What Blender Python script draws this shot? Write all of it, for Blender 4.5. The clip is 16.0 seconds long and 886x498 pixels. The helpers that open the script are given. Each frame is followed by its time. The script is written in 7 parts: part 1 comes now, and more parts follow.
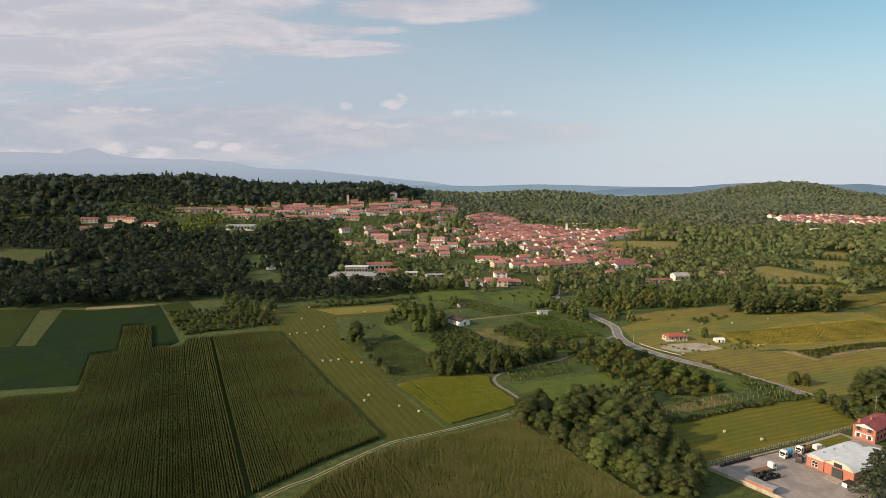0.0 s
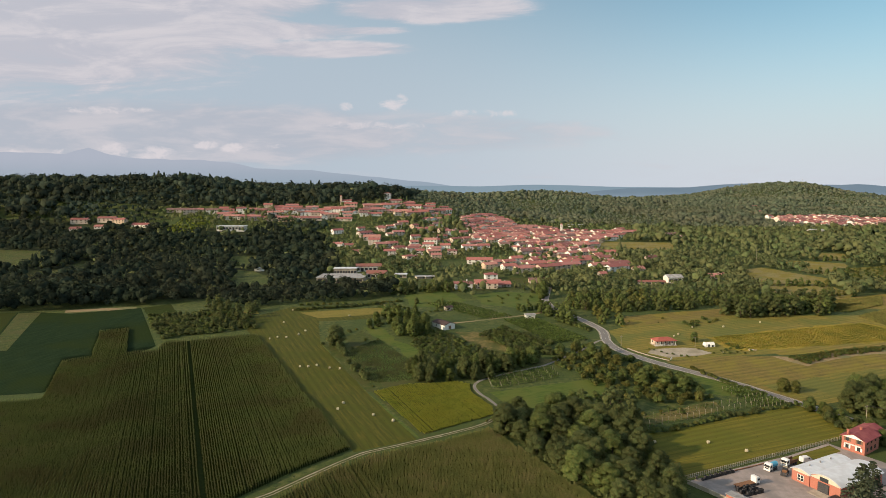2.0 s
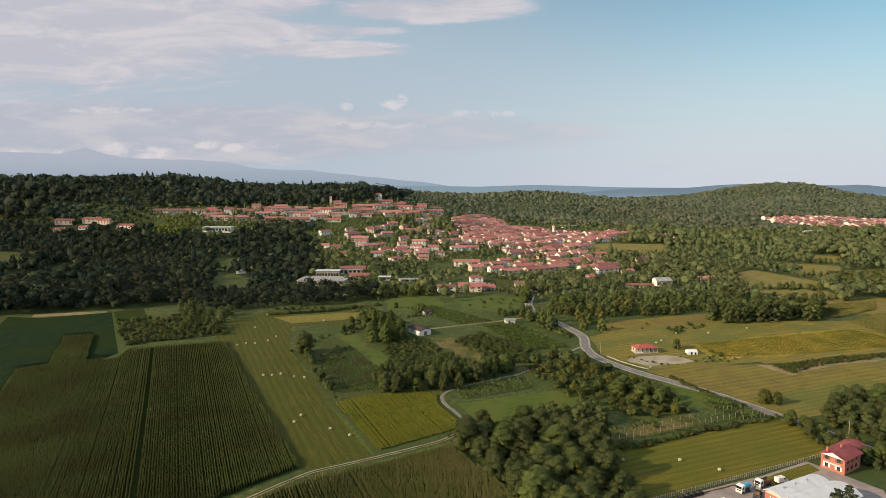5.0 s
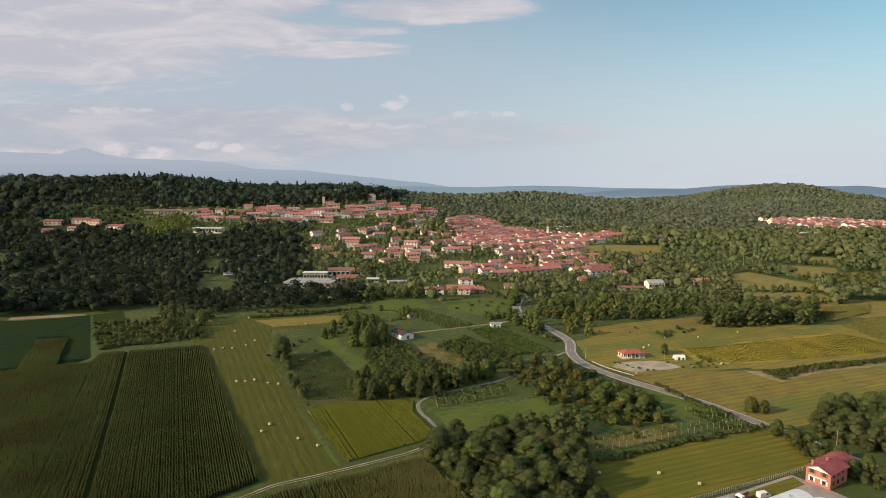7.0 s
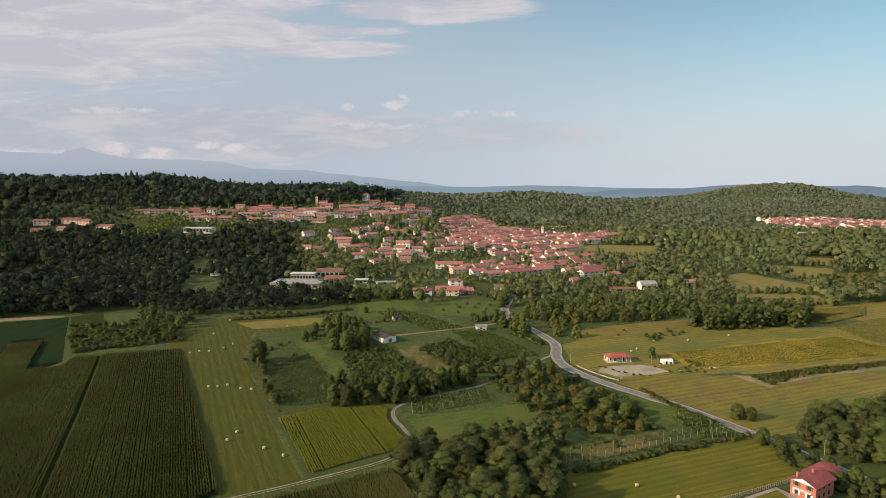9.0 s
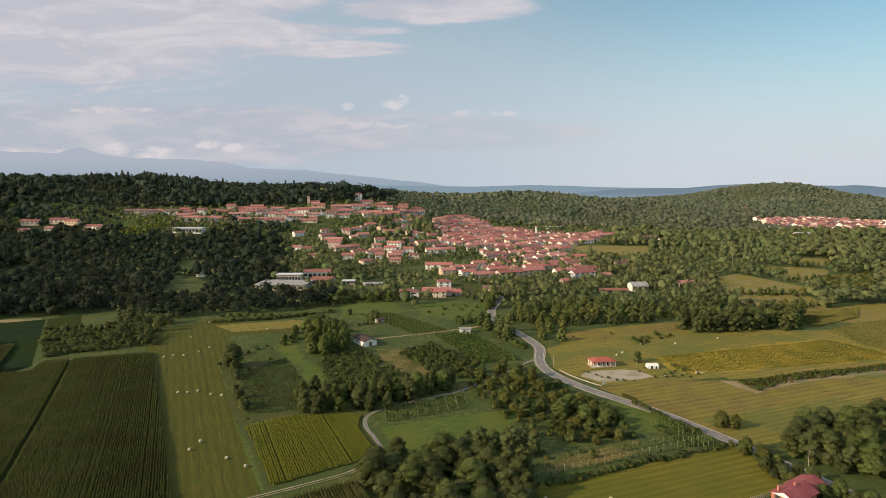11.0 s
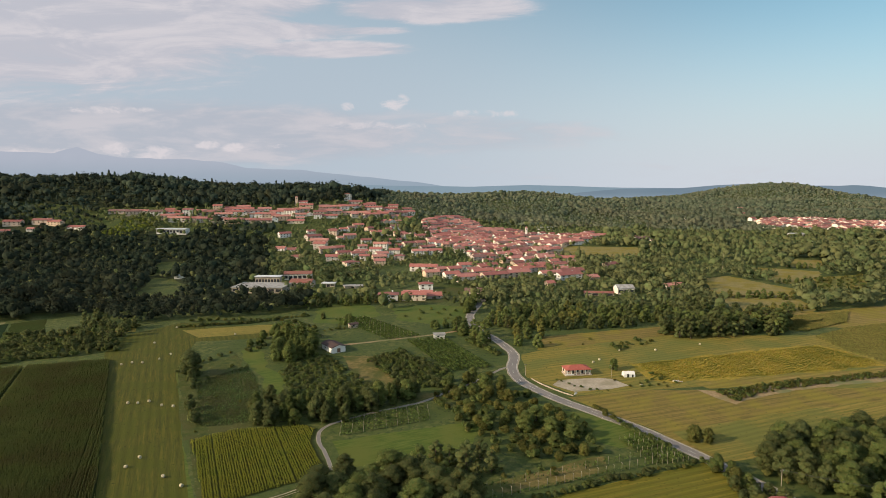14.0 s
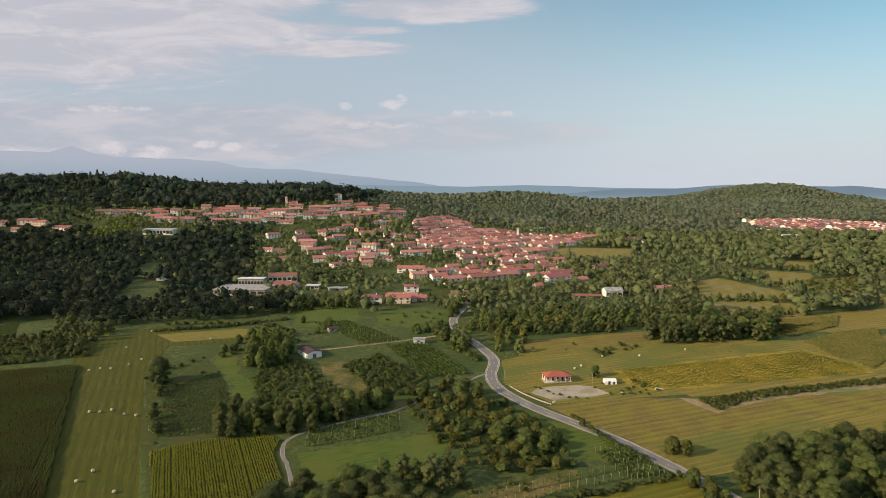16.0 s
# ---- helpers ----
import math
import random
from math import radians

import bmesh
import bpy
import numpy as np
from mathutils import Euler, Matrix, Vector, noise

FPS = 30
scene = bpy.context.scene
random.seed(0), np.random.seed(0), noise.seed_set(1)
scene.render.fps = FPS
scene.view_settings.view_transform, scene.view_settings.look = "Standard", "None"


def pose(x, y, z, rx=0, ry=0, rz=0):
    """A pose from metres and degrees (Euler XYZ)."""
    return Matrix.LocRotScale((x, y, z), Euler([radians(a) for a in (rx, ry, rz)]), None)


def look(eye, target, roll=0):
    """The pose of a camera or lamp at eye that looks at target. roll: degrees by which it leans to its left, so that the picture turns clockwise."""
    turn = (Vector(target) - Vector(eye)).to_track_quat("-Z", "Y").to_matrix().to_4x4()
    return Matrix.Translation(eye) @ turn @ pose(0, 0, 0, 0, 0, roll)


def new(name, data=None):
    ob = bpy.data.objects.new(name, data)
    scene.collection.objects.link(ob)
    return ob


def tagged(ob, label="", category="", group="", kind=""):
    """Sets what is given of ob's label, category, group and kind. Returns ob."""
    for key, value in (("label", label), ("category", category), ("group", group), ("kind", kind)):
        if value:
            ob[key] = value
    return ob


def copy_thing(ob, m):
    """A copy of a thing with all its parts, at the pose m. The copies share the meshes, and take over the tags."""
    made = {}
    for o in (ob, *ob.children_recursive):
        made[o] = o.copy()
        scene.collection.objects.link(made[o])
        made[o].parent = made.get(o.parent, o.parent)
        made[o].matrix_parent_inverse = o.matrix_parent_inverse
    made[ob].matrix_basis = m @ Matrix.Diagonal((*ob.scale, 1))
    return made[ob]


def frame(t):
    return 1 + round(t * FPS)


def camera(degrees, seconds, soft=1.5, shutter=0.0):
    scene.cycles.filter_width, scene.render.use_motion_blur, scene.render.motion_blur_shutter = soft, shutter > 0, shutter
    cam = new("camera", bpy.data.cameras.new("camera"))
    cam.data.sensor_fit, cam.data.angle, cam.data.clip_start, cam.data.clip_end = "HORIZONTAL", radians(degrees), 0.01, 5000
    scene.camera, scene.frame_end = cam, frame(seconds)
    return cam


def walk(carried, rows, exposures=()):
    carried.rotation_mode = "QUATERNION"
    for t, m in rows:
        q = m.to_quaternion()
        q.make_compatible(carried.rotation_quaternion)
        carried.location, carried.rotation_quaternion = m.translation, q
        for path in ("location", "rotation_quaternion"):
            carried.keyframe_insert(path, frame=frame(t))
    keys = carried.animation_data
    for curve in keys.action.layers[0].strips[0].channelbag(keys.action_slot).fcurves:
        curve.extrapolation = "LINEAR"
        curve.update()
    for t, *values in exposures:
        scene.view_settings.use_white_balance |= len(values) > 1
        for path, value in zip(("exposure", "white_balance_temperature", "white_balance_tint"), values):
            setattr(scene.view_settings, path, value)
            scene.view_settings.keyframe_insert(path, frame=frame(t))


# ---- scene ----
cam = camera(74.0, 16.0, soft=0.35)
PATH = [
    (0, (2.324, -0.367, 105.626), (2.3112, 2.1200, 105.3750), -0.1),
    (0.5, (5.079, 2.052, 105.662), (5.0663, 4.5400, 105.4112), -0.1),
    (1, (7.933, 4.402, 105.670), (7.9200, 6.8900, 105.4200), -0.1),
    (1.5, (10.990, 7.059, 105.746), (10.9775, 9.5462, 105.4963), -0.1),
    (2, (13.851, 9.588, 105.886), (13.8375, 12.0750, 105.6363), -0.1),
    (2.5, (16.812, 12.035, 105.958), (16.8000, 14.5225, 105.7075), -0.1),
    (3, (19.704, 14.286, 106.054), (19.6900, 16.7737, 105.8050), -0.1),
    (3.5, (22.754, 16.870, 106.243), (22.7400, 19.3575, 105.9938), -0.1),
    (4, (25.691, 19.211, 106.455), (25.6762, 21.6988, 106.2050), -0.1),
    (6.5, (40.442, 31.329, 106.756), (40.4263, 33.8163, 106.5087), -0.0),
    (7, (43.391, 33.886, 106.812), (43.3750, 36.3738, 106.5650), -0.0),
    (7.5, (46.325, 36.396, 106.851), (46.3100, 38.8837, 106.6050), -0.0),
    (8, (49.333, 38.946, 106.821), (49.3150, 41.4337, 106.5738), -0.0),
    (8.5, (52.280, 41.415, 106.591), (52.2625, 43.9025, 106.3450), 0.0),
    (9, (55.264, 43.964, 106.479), (55.2450, 46.4513, 106.2313), 0.0),
    (11.5, (70.151, 56.046, 106.594), (70.1337, 58.5337, 106.3450), -0.0),
    (12, (73.201, 58.591, 106.645), (73.1838, 61.0787, 106.3975), -0.0),
    (12.5, (76.364, 60.995, 106.718), (76.3450, 63.4825, 106.4700), -0.0),
    (13, (79.515, 63.360, 106.792), (79.4963, 65.8475, 106.5438), -0.0),
    (13.5, (82.619, 65.659, 106.882), (82.6000, 68.1463, 106.6338), -0.0),
    (14, (85.549, 68.059, 106.909), (85.5312, 70.5463, 106.6600), -0.0),
    (14.5, (88.451, 70.374, 106.920), (88.4338, 72.8612, 106.6725), 0.0),
    (15, (91.483, 72.796, 107.060), (91.4650, 75.2837, 106.8125), 0.0),
    (15.5, (94.340, 75.188, 107.355), (94.3238, 77.6750, 107.1050), 0.0),
    (16, (97.384, 77.817, 107.891), (97.3750, 80.3050, 107.6412), 0.1),
]
walk(cam, [(t, look(eye, target, roll)) for t, eye, target, roll in PATH])

# ---- light ----
SUN_UP, SUN_TO = 23.0, (-0.92, -0.36)
sun = new("sun", bpy.data.lights.new("sun", "SUN"))
sun.data.energy, sun.data.angle, sun.data.color = 4.75, radians(0.8), (1.0, 0.74, 0.495)
flat = Vector((*SUN_TO, 0)).normalized() * math.cos(radians(SUN_UP))
sun.matrix_world = look((0, 0, 400), Vector((0, 0, 400)) - flat - Vector((0, 0, math.sin(radians(SUN_UP)))))
scene.view_settings.exposure = 0.15


def nodes_of(tree):
    tree.nodes.clear()

    def add(kind, **props):
        node = tree.nodes.new(kind)
        ins = props.pop("ins", {})
        if "operation" in props:
            node.operation = props["operation"]
        if "data_type" in props:
            node.data_type = props["data_type"]
        if "blend_type" in props:
            node.blend_type = props["blend_type"]
        if "interpolation_type" in props:
            node.interpolation_type = props["interpolation_type"]
        if "vector_type" in props:
            node.vector_type = props["vector_type"]
        for key, value in ins.items():
            if isinstance(value, bpy.types.NodeSocket):
                tree.links.new(value, node.inputs[key])
            else:
                node.inputs[key].default_value = value
        return node
    return add


def build_world():
    world = bpy.data.worlds.new("sky")
    scene.world = world
    world.use_nodes = True
    add = nodes_of(world.node_tree)

    def calc(op, *values):
        return add("ShaderNodeMath", operation=op, ins=dict(enumerate(values))).outputs[0]

    def ramp(value, lo, hi, a=0.0, b=1.0):
        return add("ShaderNodeMapRange", interpolation_type="SMOOTHSTEP", ins={0: value, 1: lo, 2: hi, 3: a, 4: b}).outputs[0]

    def mixed(fac, a, b):
        return add("ShaderNodeMix", data_type="RGBA", ins={0: fac, 6: a, 7: b}).outputs[2]

    sky = add("ShaderNodeTexSky")
    sky.sky_type, sky.sun_disc = "NISHITA", False
    sky.sun_elevation, sky.sun_rotation = radians(SUN_UP), math.atan2(*SUN_TO)
    sky.air_density, sky.dust_density, sky.ozone_density = 1.0, 1.6, 1.0
    way = add("ShaderNodeTexCoord").outputs["Generated"]
    x, y, z = add("ShaderNodeSeparateXYZ", ins={0: way}).outputs
    # bearing and rise over the valley
    ahead = calc("MAXIMUM", y, 0.06)
    u, v = calc("DIVIDE", x, ahead), calc("DIVIDE", z, ahead)
    sheet = add("ShaderNodeCombineXYZ", ins={0: u, 1: v, 2: 0.0}).outputs[0]
    front = ramp(y, 0.02, 0.3)

    def grain(scale, stretch, detail=8.0, rough=0.6, warp=0.0):
        place = add("ShaderNodeMapping", ins={0: sheet, 2: (0, 0, radians(3)), 3: (1.0, stretch, 1.0)}).outputs[0]
        return add("ShaderNodeTexNoise", ins={"Vector": place, "Scale": scale, "Detail": detail, "Roughness": rough, "Distortion": warp}).outputs[0]

    def clouds(ovals, edge):
        """How deep inside the nearest of some ovals: bearing, rise, half width, half height, strength."""
        total = None
        for cu, cv, wu, wv, power in ovals:
            du, dv = calc("DIVIDE", calc("SUBTRACT", u, cu), wu), calc("DIVIDE", calc("SUBTRACT", v, cv), wv)
            far = calc("SQRT", calc("ADD", calc("MULTIPLY", du, du), calc("MULTIPLY", dv, dv)))
            depth = ramp(far, 1.0 + edge, 1.0 - edge, 0.0, power)
            total = depth if total is None else calc("MAXIMUM", total, depth)
        return total

    wisp, fold, tuft = grain(5.0, 5.0, 9.0, 0.64, 0.5), grain(7.0, 4.5, 7.0, 0.6, 0.3), grain(34.0, 1.8, 8.0, 0.68, 0.6)
    haze = ramp(v, 0.36, 0.0, 0.12, 0.97)
    dim = add("ShaderNodeMix", data_type="RGBA", blend_type="MULTIPLY", ins={0: 1.0, 6: sky.outputs[0], 7: (*SKY_TINT, 1)}).outputs[2]
    tone = mixed(haze, dim, (*HAZE, 1))
    # a thin grey veil on the west side
    veil = calc("MULTIPLY", ramp(u, 0.55, -0.35, 0.0, 0.92), ramp(v, 0.45, 0.16, 0.45, 1.0))
    tone = mixed(calc("MULTIPLY", veil, front), tone, (*VEIL, 1))
    # the belt over the mountains
    belt = clouds(((-0.62, 0.092, 0.62, 0.058, 1.0), (-0.06, 0.094, 0.34, 0.036, 0.62), (0.30, 0.02, 0.7, 0.028, 0.25)), 0.45)
    belt = ramp(calc("ADD", belt, calc("MULTIPLY_ADD", fold, 1.3, -0.65)), 0.18, 0.95, 0.0, 0.85)
    tone = mixed(calc("MULTIPLY", belt, front), tone, mixed(ramp(fold, 0.40, 0.66), (*BANK, 1), (*BANK_LIT, 1)))
    # the broad cloud in the west and its streaks
    high = clouds(((-0.68, 0.30, 0.42, 0.135, 1.0), (-0.215, 0.232, 0.15, 0.014, 0.8), (-0.03, 0.297, 0.16, 0.022, 0.9), (-0.30, 0.262, 0.17, 0.016, 0.8), (-0.55, 0.205, 0.22, 0.02, 0.55), (-0.38, 0.30, 0.2, 0.03, 0.75), (-0.15, 0.262, 0.09, 0.007, 0.7)), 0.5)
    high = calc("MULTIPLY", ramp(calc("ADD", high, calc("MULTIPLY_ADD", wisp, 2.2, -1.1)), 0.16, 0.80, 0.0, 0.9), ramp(high, 0.0, 0.4))
    tone = mixed(calc("MULTIPLY", high, front), tone, mixed(ramp(wisp, 0.42, 0.64), (*WISP_LOW, 1), (*WISP, 1)))
    # small bright puffs
    puffs = clouds(((-0.57, 0.134, 0.07, 0.006, 0.65), (-0.403, 0.076, 0.021, 0.007, 1.0), (-0.358, 0.071, 0.022, 0.007, 1.0), (-0.283, 0.074, 0.016, 0.004, 0.7), (-0.0885, 0.143, 0.019, 0.010, 1.0), (-0.076, 0.151, 0.012, 0.008, 0.9),
                    (-0.562, 0.068, 0.024, 0.012, 0.85), (-0.494, 0.062, 0.034, 0.011, 0.95), (-0.735, 0.060, 0.045, 0.009, 0.85), (-0.645, 0.064, 0.03, 0.006, 0.5), (0.06, 0.127, 0.075, 0.006, 0.5), (-0.165, 0.14, 0.012, 0.007, 0.6), (-0.12, 0.108, 0.10, 0.007, 0.45)), 0.55)
    puffs = calc("MULTIPLY", ramp(calc("ADD", puffs, calc("MULTIPLY_ADD", tuft, 3.0, -1.5)), 0.15, 1.25, 0.0, 0.8), ramp(puffs, 0.0, 0.35))
    tone = mixed(calc("MULTIPLY", puffs, front), tone, (*PUFF, 1))
    # broken bright cloud overhead and on the sun's side, unseen, added for fill light
    dome = add("ShaderNodeMapping", ins={0: way, 3: (2.2, 2.2, 3.6)}).outputs[0]
    broken = ramp(add("ShaderNodeTexNoise", ins={"Vector": dome, "Scale": 1.3, "Detail": 7.0, "Roughness": 0.58}).outputs[0], 0.40, 0.66, 0.0, 0.7)
    above = calc("MAXIMUM", ramp(z, 0.34, 0.62), ramp(y, 0.40, 0.0))
    tone = mixed(calc("MULTIPLY", broken, above), tone, (*FILL_CLOUD, 1))
    back = add("ShaderNodeBackground", ins={0: tone, 1: 0.10})
    add("ShaderNodeOutputWorld", ins={0: back.outputs[0]})


# sky colours in the sky texture's own unit; the background's strength scales them
SKY_TINT, HAZE, VEIL = (0.92, 1.30, 1.22), (5.65, 6.0, 6.6), (4.05, 4.72, 5.45)
BANK, BANK_LIT, WISP, WISP_LOW, PUFF = (4.25, 4.45, 5.05), (5.5, 5.25, 5.6), (6.1, 5.75, 6.05), (4.85, 4.8, 5.35), (6.7, 6.2, 6.4)
# the unseen cloud that is added to lift the fill light
FILL_CLOUD = (9.6, 8.8, 8.4)
build_world()


# ---- materials ----
def surface(name, colours, scale=1.0, detail=6.0, rough=0.85, bump=0.0, bump_scale=None, patches=None, patch_scale=0.05,
            each=None, island=None, metal=0.0, stretch=None, waves=None, translucent=0.0, spots=None, by_island=False, plants=0.0):
    """A procedural material: colours mixed by fine noise; patches: a second colour mixed in by broad noise; each: colours chosen
    object by object; island: a spread of brightness piece by piece; waves: (period m, turn degrees, strength) of rows."""
    m = bpy.data.materials.new(name)
    m.use_nodes = True
    add = nodes_of(m.node_tree)
    geo = add("ShaderNodeNewGeometry")
    place = geo.outputs["Position"]
    if stretch:
        place = add("ShaderNodeMapping", vector_type="TEXTURE", ins={0: place, 2: (0, 0, radians(-stretch[3])), 3: [1 / k for k in stretch[:3]]}).outputs[0]
    fine = add("ShaderNodeTexNoise", ins={"Vector": place, "Scale": scale, "Detail": detail, "Roughness": 0.6})
    ramp = add("ShaderNodeValToRGB", ins={0: fine.outputs[0]})
    ramp.color_ramp.elements[0].position, ramp.color_ramp.elements[1].position = 0.34, 0.68
    ramp.color_ramp.elements[0].color, ramp.color_ramp.elements[1].color = (*colours[0], 1), (*colours[-1], 1)
    if len(colours) == 3:
        e = ramp.color_ramp.elements.new(0.5)
        e.color = (*colours[1], 1)
    colour = ramp.outputs[0]
    if each:
        pick = geo.outputs["Random Per Island"] if by_island else add("ShaderNodeObjectInfo").outputs["Random"]
        choose = add("ShaderNodeValToRGB", ins={0: pick})
        choose.color_ramp.interpolation = "CONSTANT"
        els = choose.color_ramp.elements
        while len(els) < len(each):
            els.new(0.5)
        for k, c in enumerate(each):
            els[k].position, els[k].color = k / len(each), (*c, 1)
        colour = add("ShaderNodeMix", data_type="RGBA", blend_type="MULTIPLY", ins={0: 1.0, 6: colour, 7: choose.outputs[0]}).outputs[2]
    if patches:
        broad = add("ShaderNodeTexNoise", ins={"Vector": geo.outputs["Position"], "Scale": patch_scale, "Detail": 4.0, "Roughness": 0.55})
        mask = add("ShaderNodeMapRange", interpolation_type="SMOOTHSTEP", ins={0: broad.outputs[0], 1: 0.42, 2: 0.64, 3: 0.0, 4: 1.0})
        mixed = add("ShaderNodeMix", data_type="RGBA", ins={0: mask.outputs[0], 6: colour, 7: (*patches, 1)})
        colour = mixed.outputs[2]
    if waves:
        period, turn, strength = waves
        mapped = add("ShaderNodeMapping", ins={0: geo.outputs["Position"], 2: (0, 0, radians(turn))})
        wave = add("ShaderNodeTexWave", ins={"Vector": mapped.outputs[0], "Scale": 0.314 / period, "Distortion": 0.8, "Detail": 3.0, "Detail Scale": 0.5})
        tone = add("ShaderNodeMapRange", ins={0: wave.outputs["Fac"], 3: 1 - strength, 4: 1 + strength})
        hsv = add("ShaderNodeHueSaturation", ins={"Value": tone.outputs[0], "Color": colour})
        colour = hsv.outputs[0]
    if spots:
        dots = add("ShaderNodeTexNoise", ins={"Vector": geo.outputs["Position"], "Scale": spots[1], "Detail": 3.0})
        dot_mask = add("ShaderNodeMapRange", ins={0: dots.outputs[0], 1: spots[2], 2: spots[2] + 0.06})
        colour = add("ShaderNodeMix", data_type="RGBA", ins={0: dot_mask.outputs[0], 6: colour, 7: (*spots[0], 1)}).outputs[2]
    if plants:
        # each plant is a little lighter or darker, and some are yellower
        own = add("ShaderNodeAttribute")
        own.attribute_name = "tint"
        mine = add("ShaderNodeMath", operation="FRACT", ins={0: add("ShaderNodeMath", operation="ADD", ins={0: own.outputs["Fac"], 1: add("ShaderNodeObjectInfo").outputs["Random"]}).outputs[0]})
        again = add("ShaderNodeMath", operation="FRACT", ins={0: add("ShaderNodeMath", operation="MULTIPLY", ins={0: mine.outputs[0], 1: 7.7}).outputs[0]})
        warm = add("ShaderNodeMapRange", ins={0: again.outputs[0], 1: 0.45, 2: 1.0, 3: 0.0, 4: plants * 1.6})
        colour = add("ShaderNodeMix", data_type="RGBA", blend_type="MULTIPLY", ins={0: warm.outputs[0], 6: colour, 7: (1.22, 1.06, 0.85, 1)}).outputs[2]
        tone = add("ShaderNodeMapRange", ins={0: mine.outputs[0], 3: 1 - plants, 4: 1 + plants})
        colour = add("ShaderNodeHueSaturation", ins={"Value": tone.outputs[0], "Color": colour}).outputs[0]
    if island:
        tone = add("ShaderNodeMapRange", ins={0: geo.outputs["Random Per Island"], 3: 1 - island, 4: 1 + island})
        colour = add("ShaderNodeHueSaturation", ins={"Value": tone.outputs[0], "Color": colour}).outputs[0]
    shader = add("ShaderNodeBsdfPrincipled", ins={"Base Color": colour, "Roughness": rough, "Metallic": metal, "Specular IOR Level": (0.02 if rough > 0.95 else 0.15) if rough >= 0.7 else 0.3})
    if bump:
        grain = add("ShaderNodeTexNoise", ins={"Vector": place, "Scale": bump_scale or scale * 2, "Detail": 5.0, "Roughness": 0.65})
        relief = add("ShaderNodeBump", ins={"Strength": 0.9, "Distance": bump, "Height": grain.outputs[0]})
        m.node_tree.links.new(relief.outputs[0], shader.inputs["Normal"])
    end = shader.outputs[0]
    if translucent:
        glow = add("ShaderNodeBsdfTranslucent", ins={0: colour})
        end = add("ShaderNodeMixShader", ins={0: translucent, 1: end, 2: glow.outputs[0]}).outputs[0]
    add("ShaderNodeOutputMaterial", ins={0: end})
    return m


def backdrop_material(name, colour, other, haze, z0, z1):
    """Far land that glows, with haze painted in that takes over towards its foot."""
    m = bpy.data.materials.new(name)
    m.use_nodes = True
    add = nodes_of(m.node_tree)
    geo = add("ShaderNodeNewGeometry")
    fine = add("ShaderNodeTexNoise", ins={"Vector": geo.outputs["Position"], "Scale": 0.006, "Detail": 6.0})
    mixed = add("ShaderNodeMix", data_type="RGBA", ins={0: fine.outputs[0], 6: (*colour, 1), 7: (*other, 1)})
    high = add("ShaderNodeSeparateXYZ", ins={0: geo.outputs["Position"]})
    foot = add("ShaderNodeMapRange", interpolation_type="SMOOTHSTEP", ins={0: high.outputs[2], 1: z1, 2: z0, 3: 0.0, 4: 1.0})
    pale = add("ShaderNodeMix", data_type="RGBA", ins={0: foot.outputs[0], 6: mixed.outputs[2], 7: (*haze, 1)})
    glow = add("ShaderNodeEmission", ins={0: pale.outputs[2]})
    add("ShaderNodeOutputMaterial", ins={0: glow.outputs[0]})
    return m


GRASS = surface("meadow_grass", [(0.036, 0.060, 0.018), (0.070, 0.089, 0.024), (0.117, 0.121, 0.042)], 0.3, detail=9.0, bump=0.25, bump_scale=1.6,
                patches=(0.055, 0.078, 0.021), patch_scale=0.03, spots=((0.032, 0.048, 0.018), 0.5, 0.60))
HAYFIELD = surface("mown_grass", [(0.045, 0.053, 0.008), (0.066, 0.069, 0.009), (0.098, 0.088, 0.013)], 1.1, detail=8.0, bump=0.08, bump_scale=2.0, stretch=(0.07, 1.0, 1.0, 65),
                   patches=(0.060, 0.068, 0.008), patch_scale=0.06, waves=(4.0, -25, 0.11), spots=((0.037, 0.044, 0.006), 0.8, 0.63))
MOWN = surface("mown_grass_green", [(0.105, 0.105, 0.020), (0.179, 0.152, 0.032), (0.257, 0.186, 0.051)], 1.1, detail=8.0, bump=0.10, bump_scale=2.0, stretch=(0.025, 1.0, 1.0, -20),
               patches=(0.124, 0.130, 0.031), patch_scale=0.03, waves=(3.6, 68, 0.10), spots=((0.065, 0.074, 0.014), 0.8, 0.63))
GREENMOWN = surface("mown_grass_fresh", [(0.084, 0.085, 0.011), (0.122, 0.111, 0.014), (0.180, 0.141, 0.021)], 1.1, detail=8.0, bump=0.10, bump_scale=2.0, stretch=(0.025, 1.0, 1.0, -20),
               patches=(0.099, 0.103, 0.012), patch_scale=0.03, waves=(3.6, 68, 0.10), spots=((0.064, 0.068, 0.008), 0.8, 0.63))
STUBBLE = surface("dry_mown_grass", [(0.125, 0.108, 0.026), (0.198, 0.150, 0.043), (0.266, 0.187, 0.068)], 1.1, detail=8.0, bump=0.12, bump_scale=2.0, stretch=(0.025, 1.0, 1.0, -18),
                  patches=(0.184, 0.153, 0.028), patch_scale=0.06, waves=(4.4, 70, 0.12), spots=((0.095, 0.088, 0.022), 0.8, 0.63))
SWATHS = surface("mown_grass_in_swaths", [(0.100, 0.088, 0.020), (0.162, 0.125, 0.034), (0.223, 0.160, 0.054)], 1.7, detail=9.0, bump=0.12, bump_scale=2.0, stretch=(0.025, 1.0, 1.0, -18),
                  patches=(0.184, 0.153, 0.028), patch_scale=0.06, waves=(4.4, 70, 0.12), spots=((0.095, 0.088, 0.022), 0.8, 0.63))
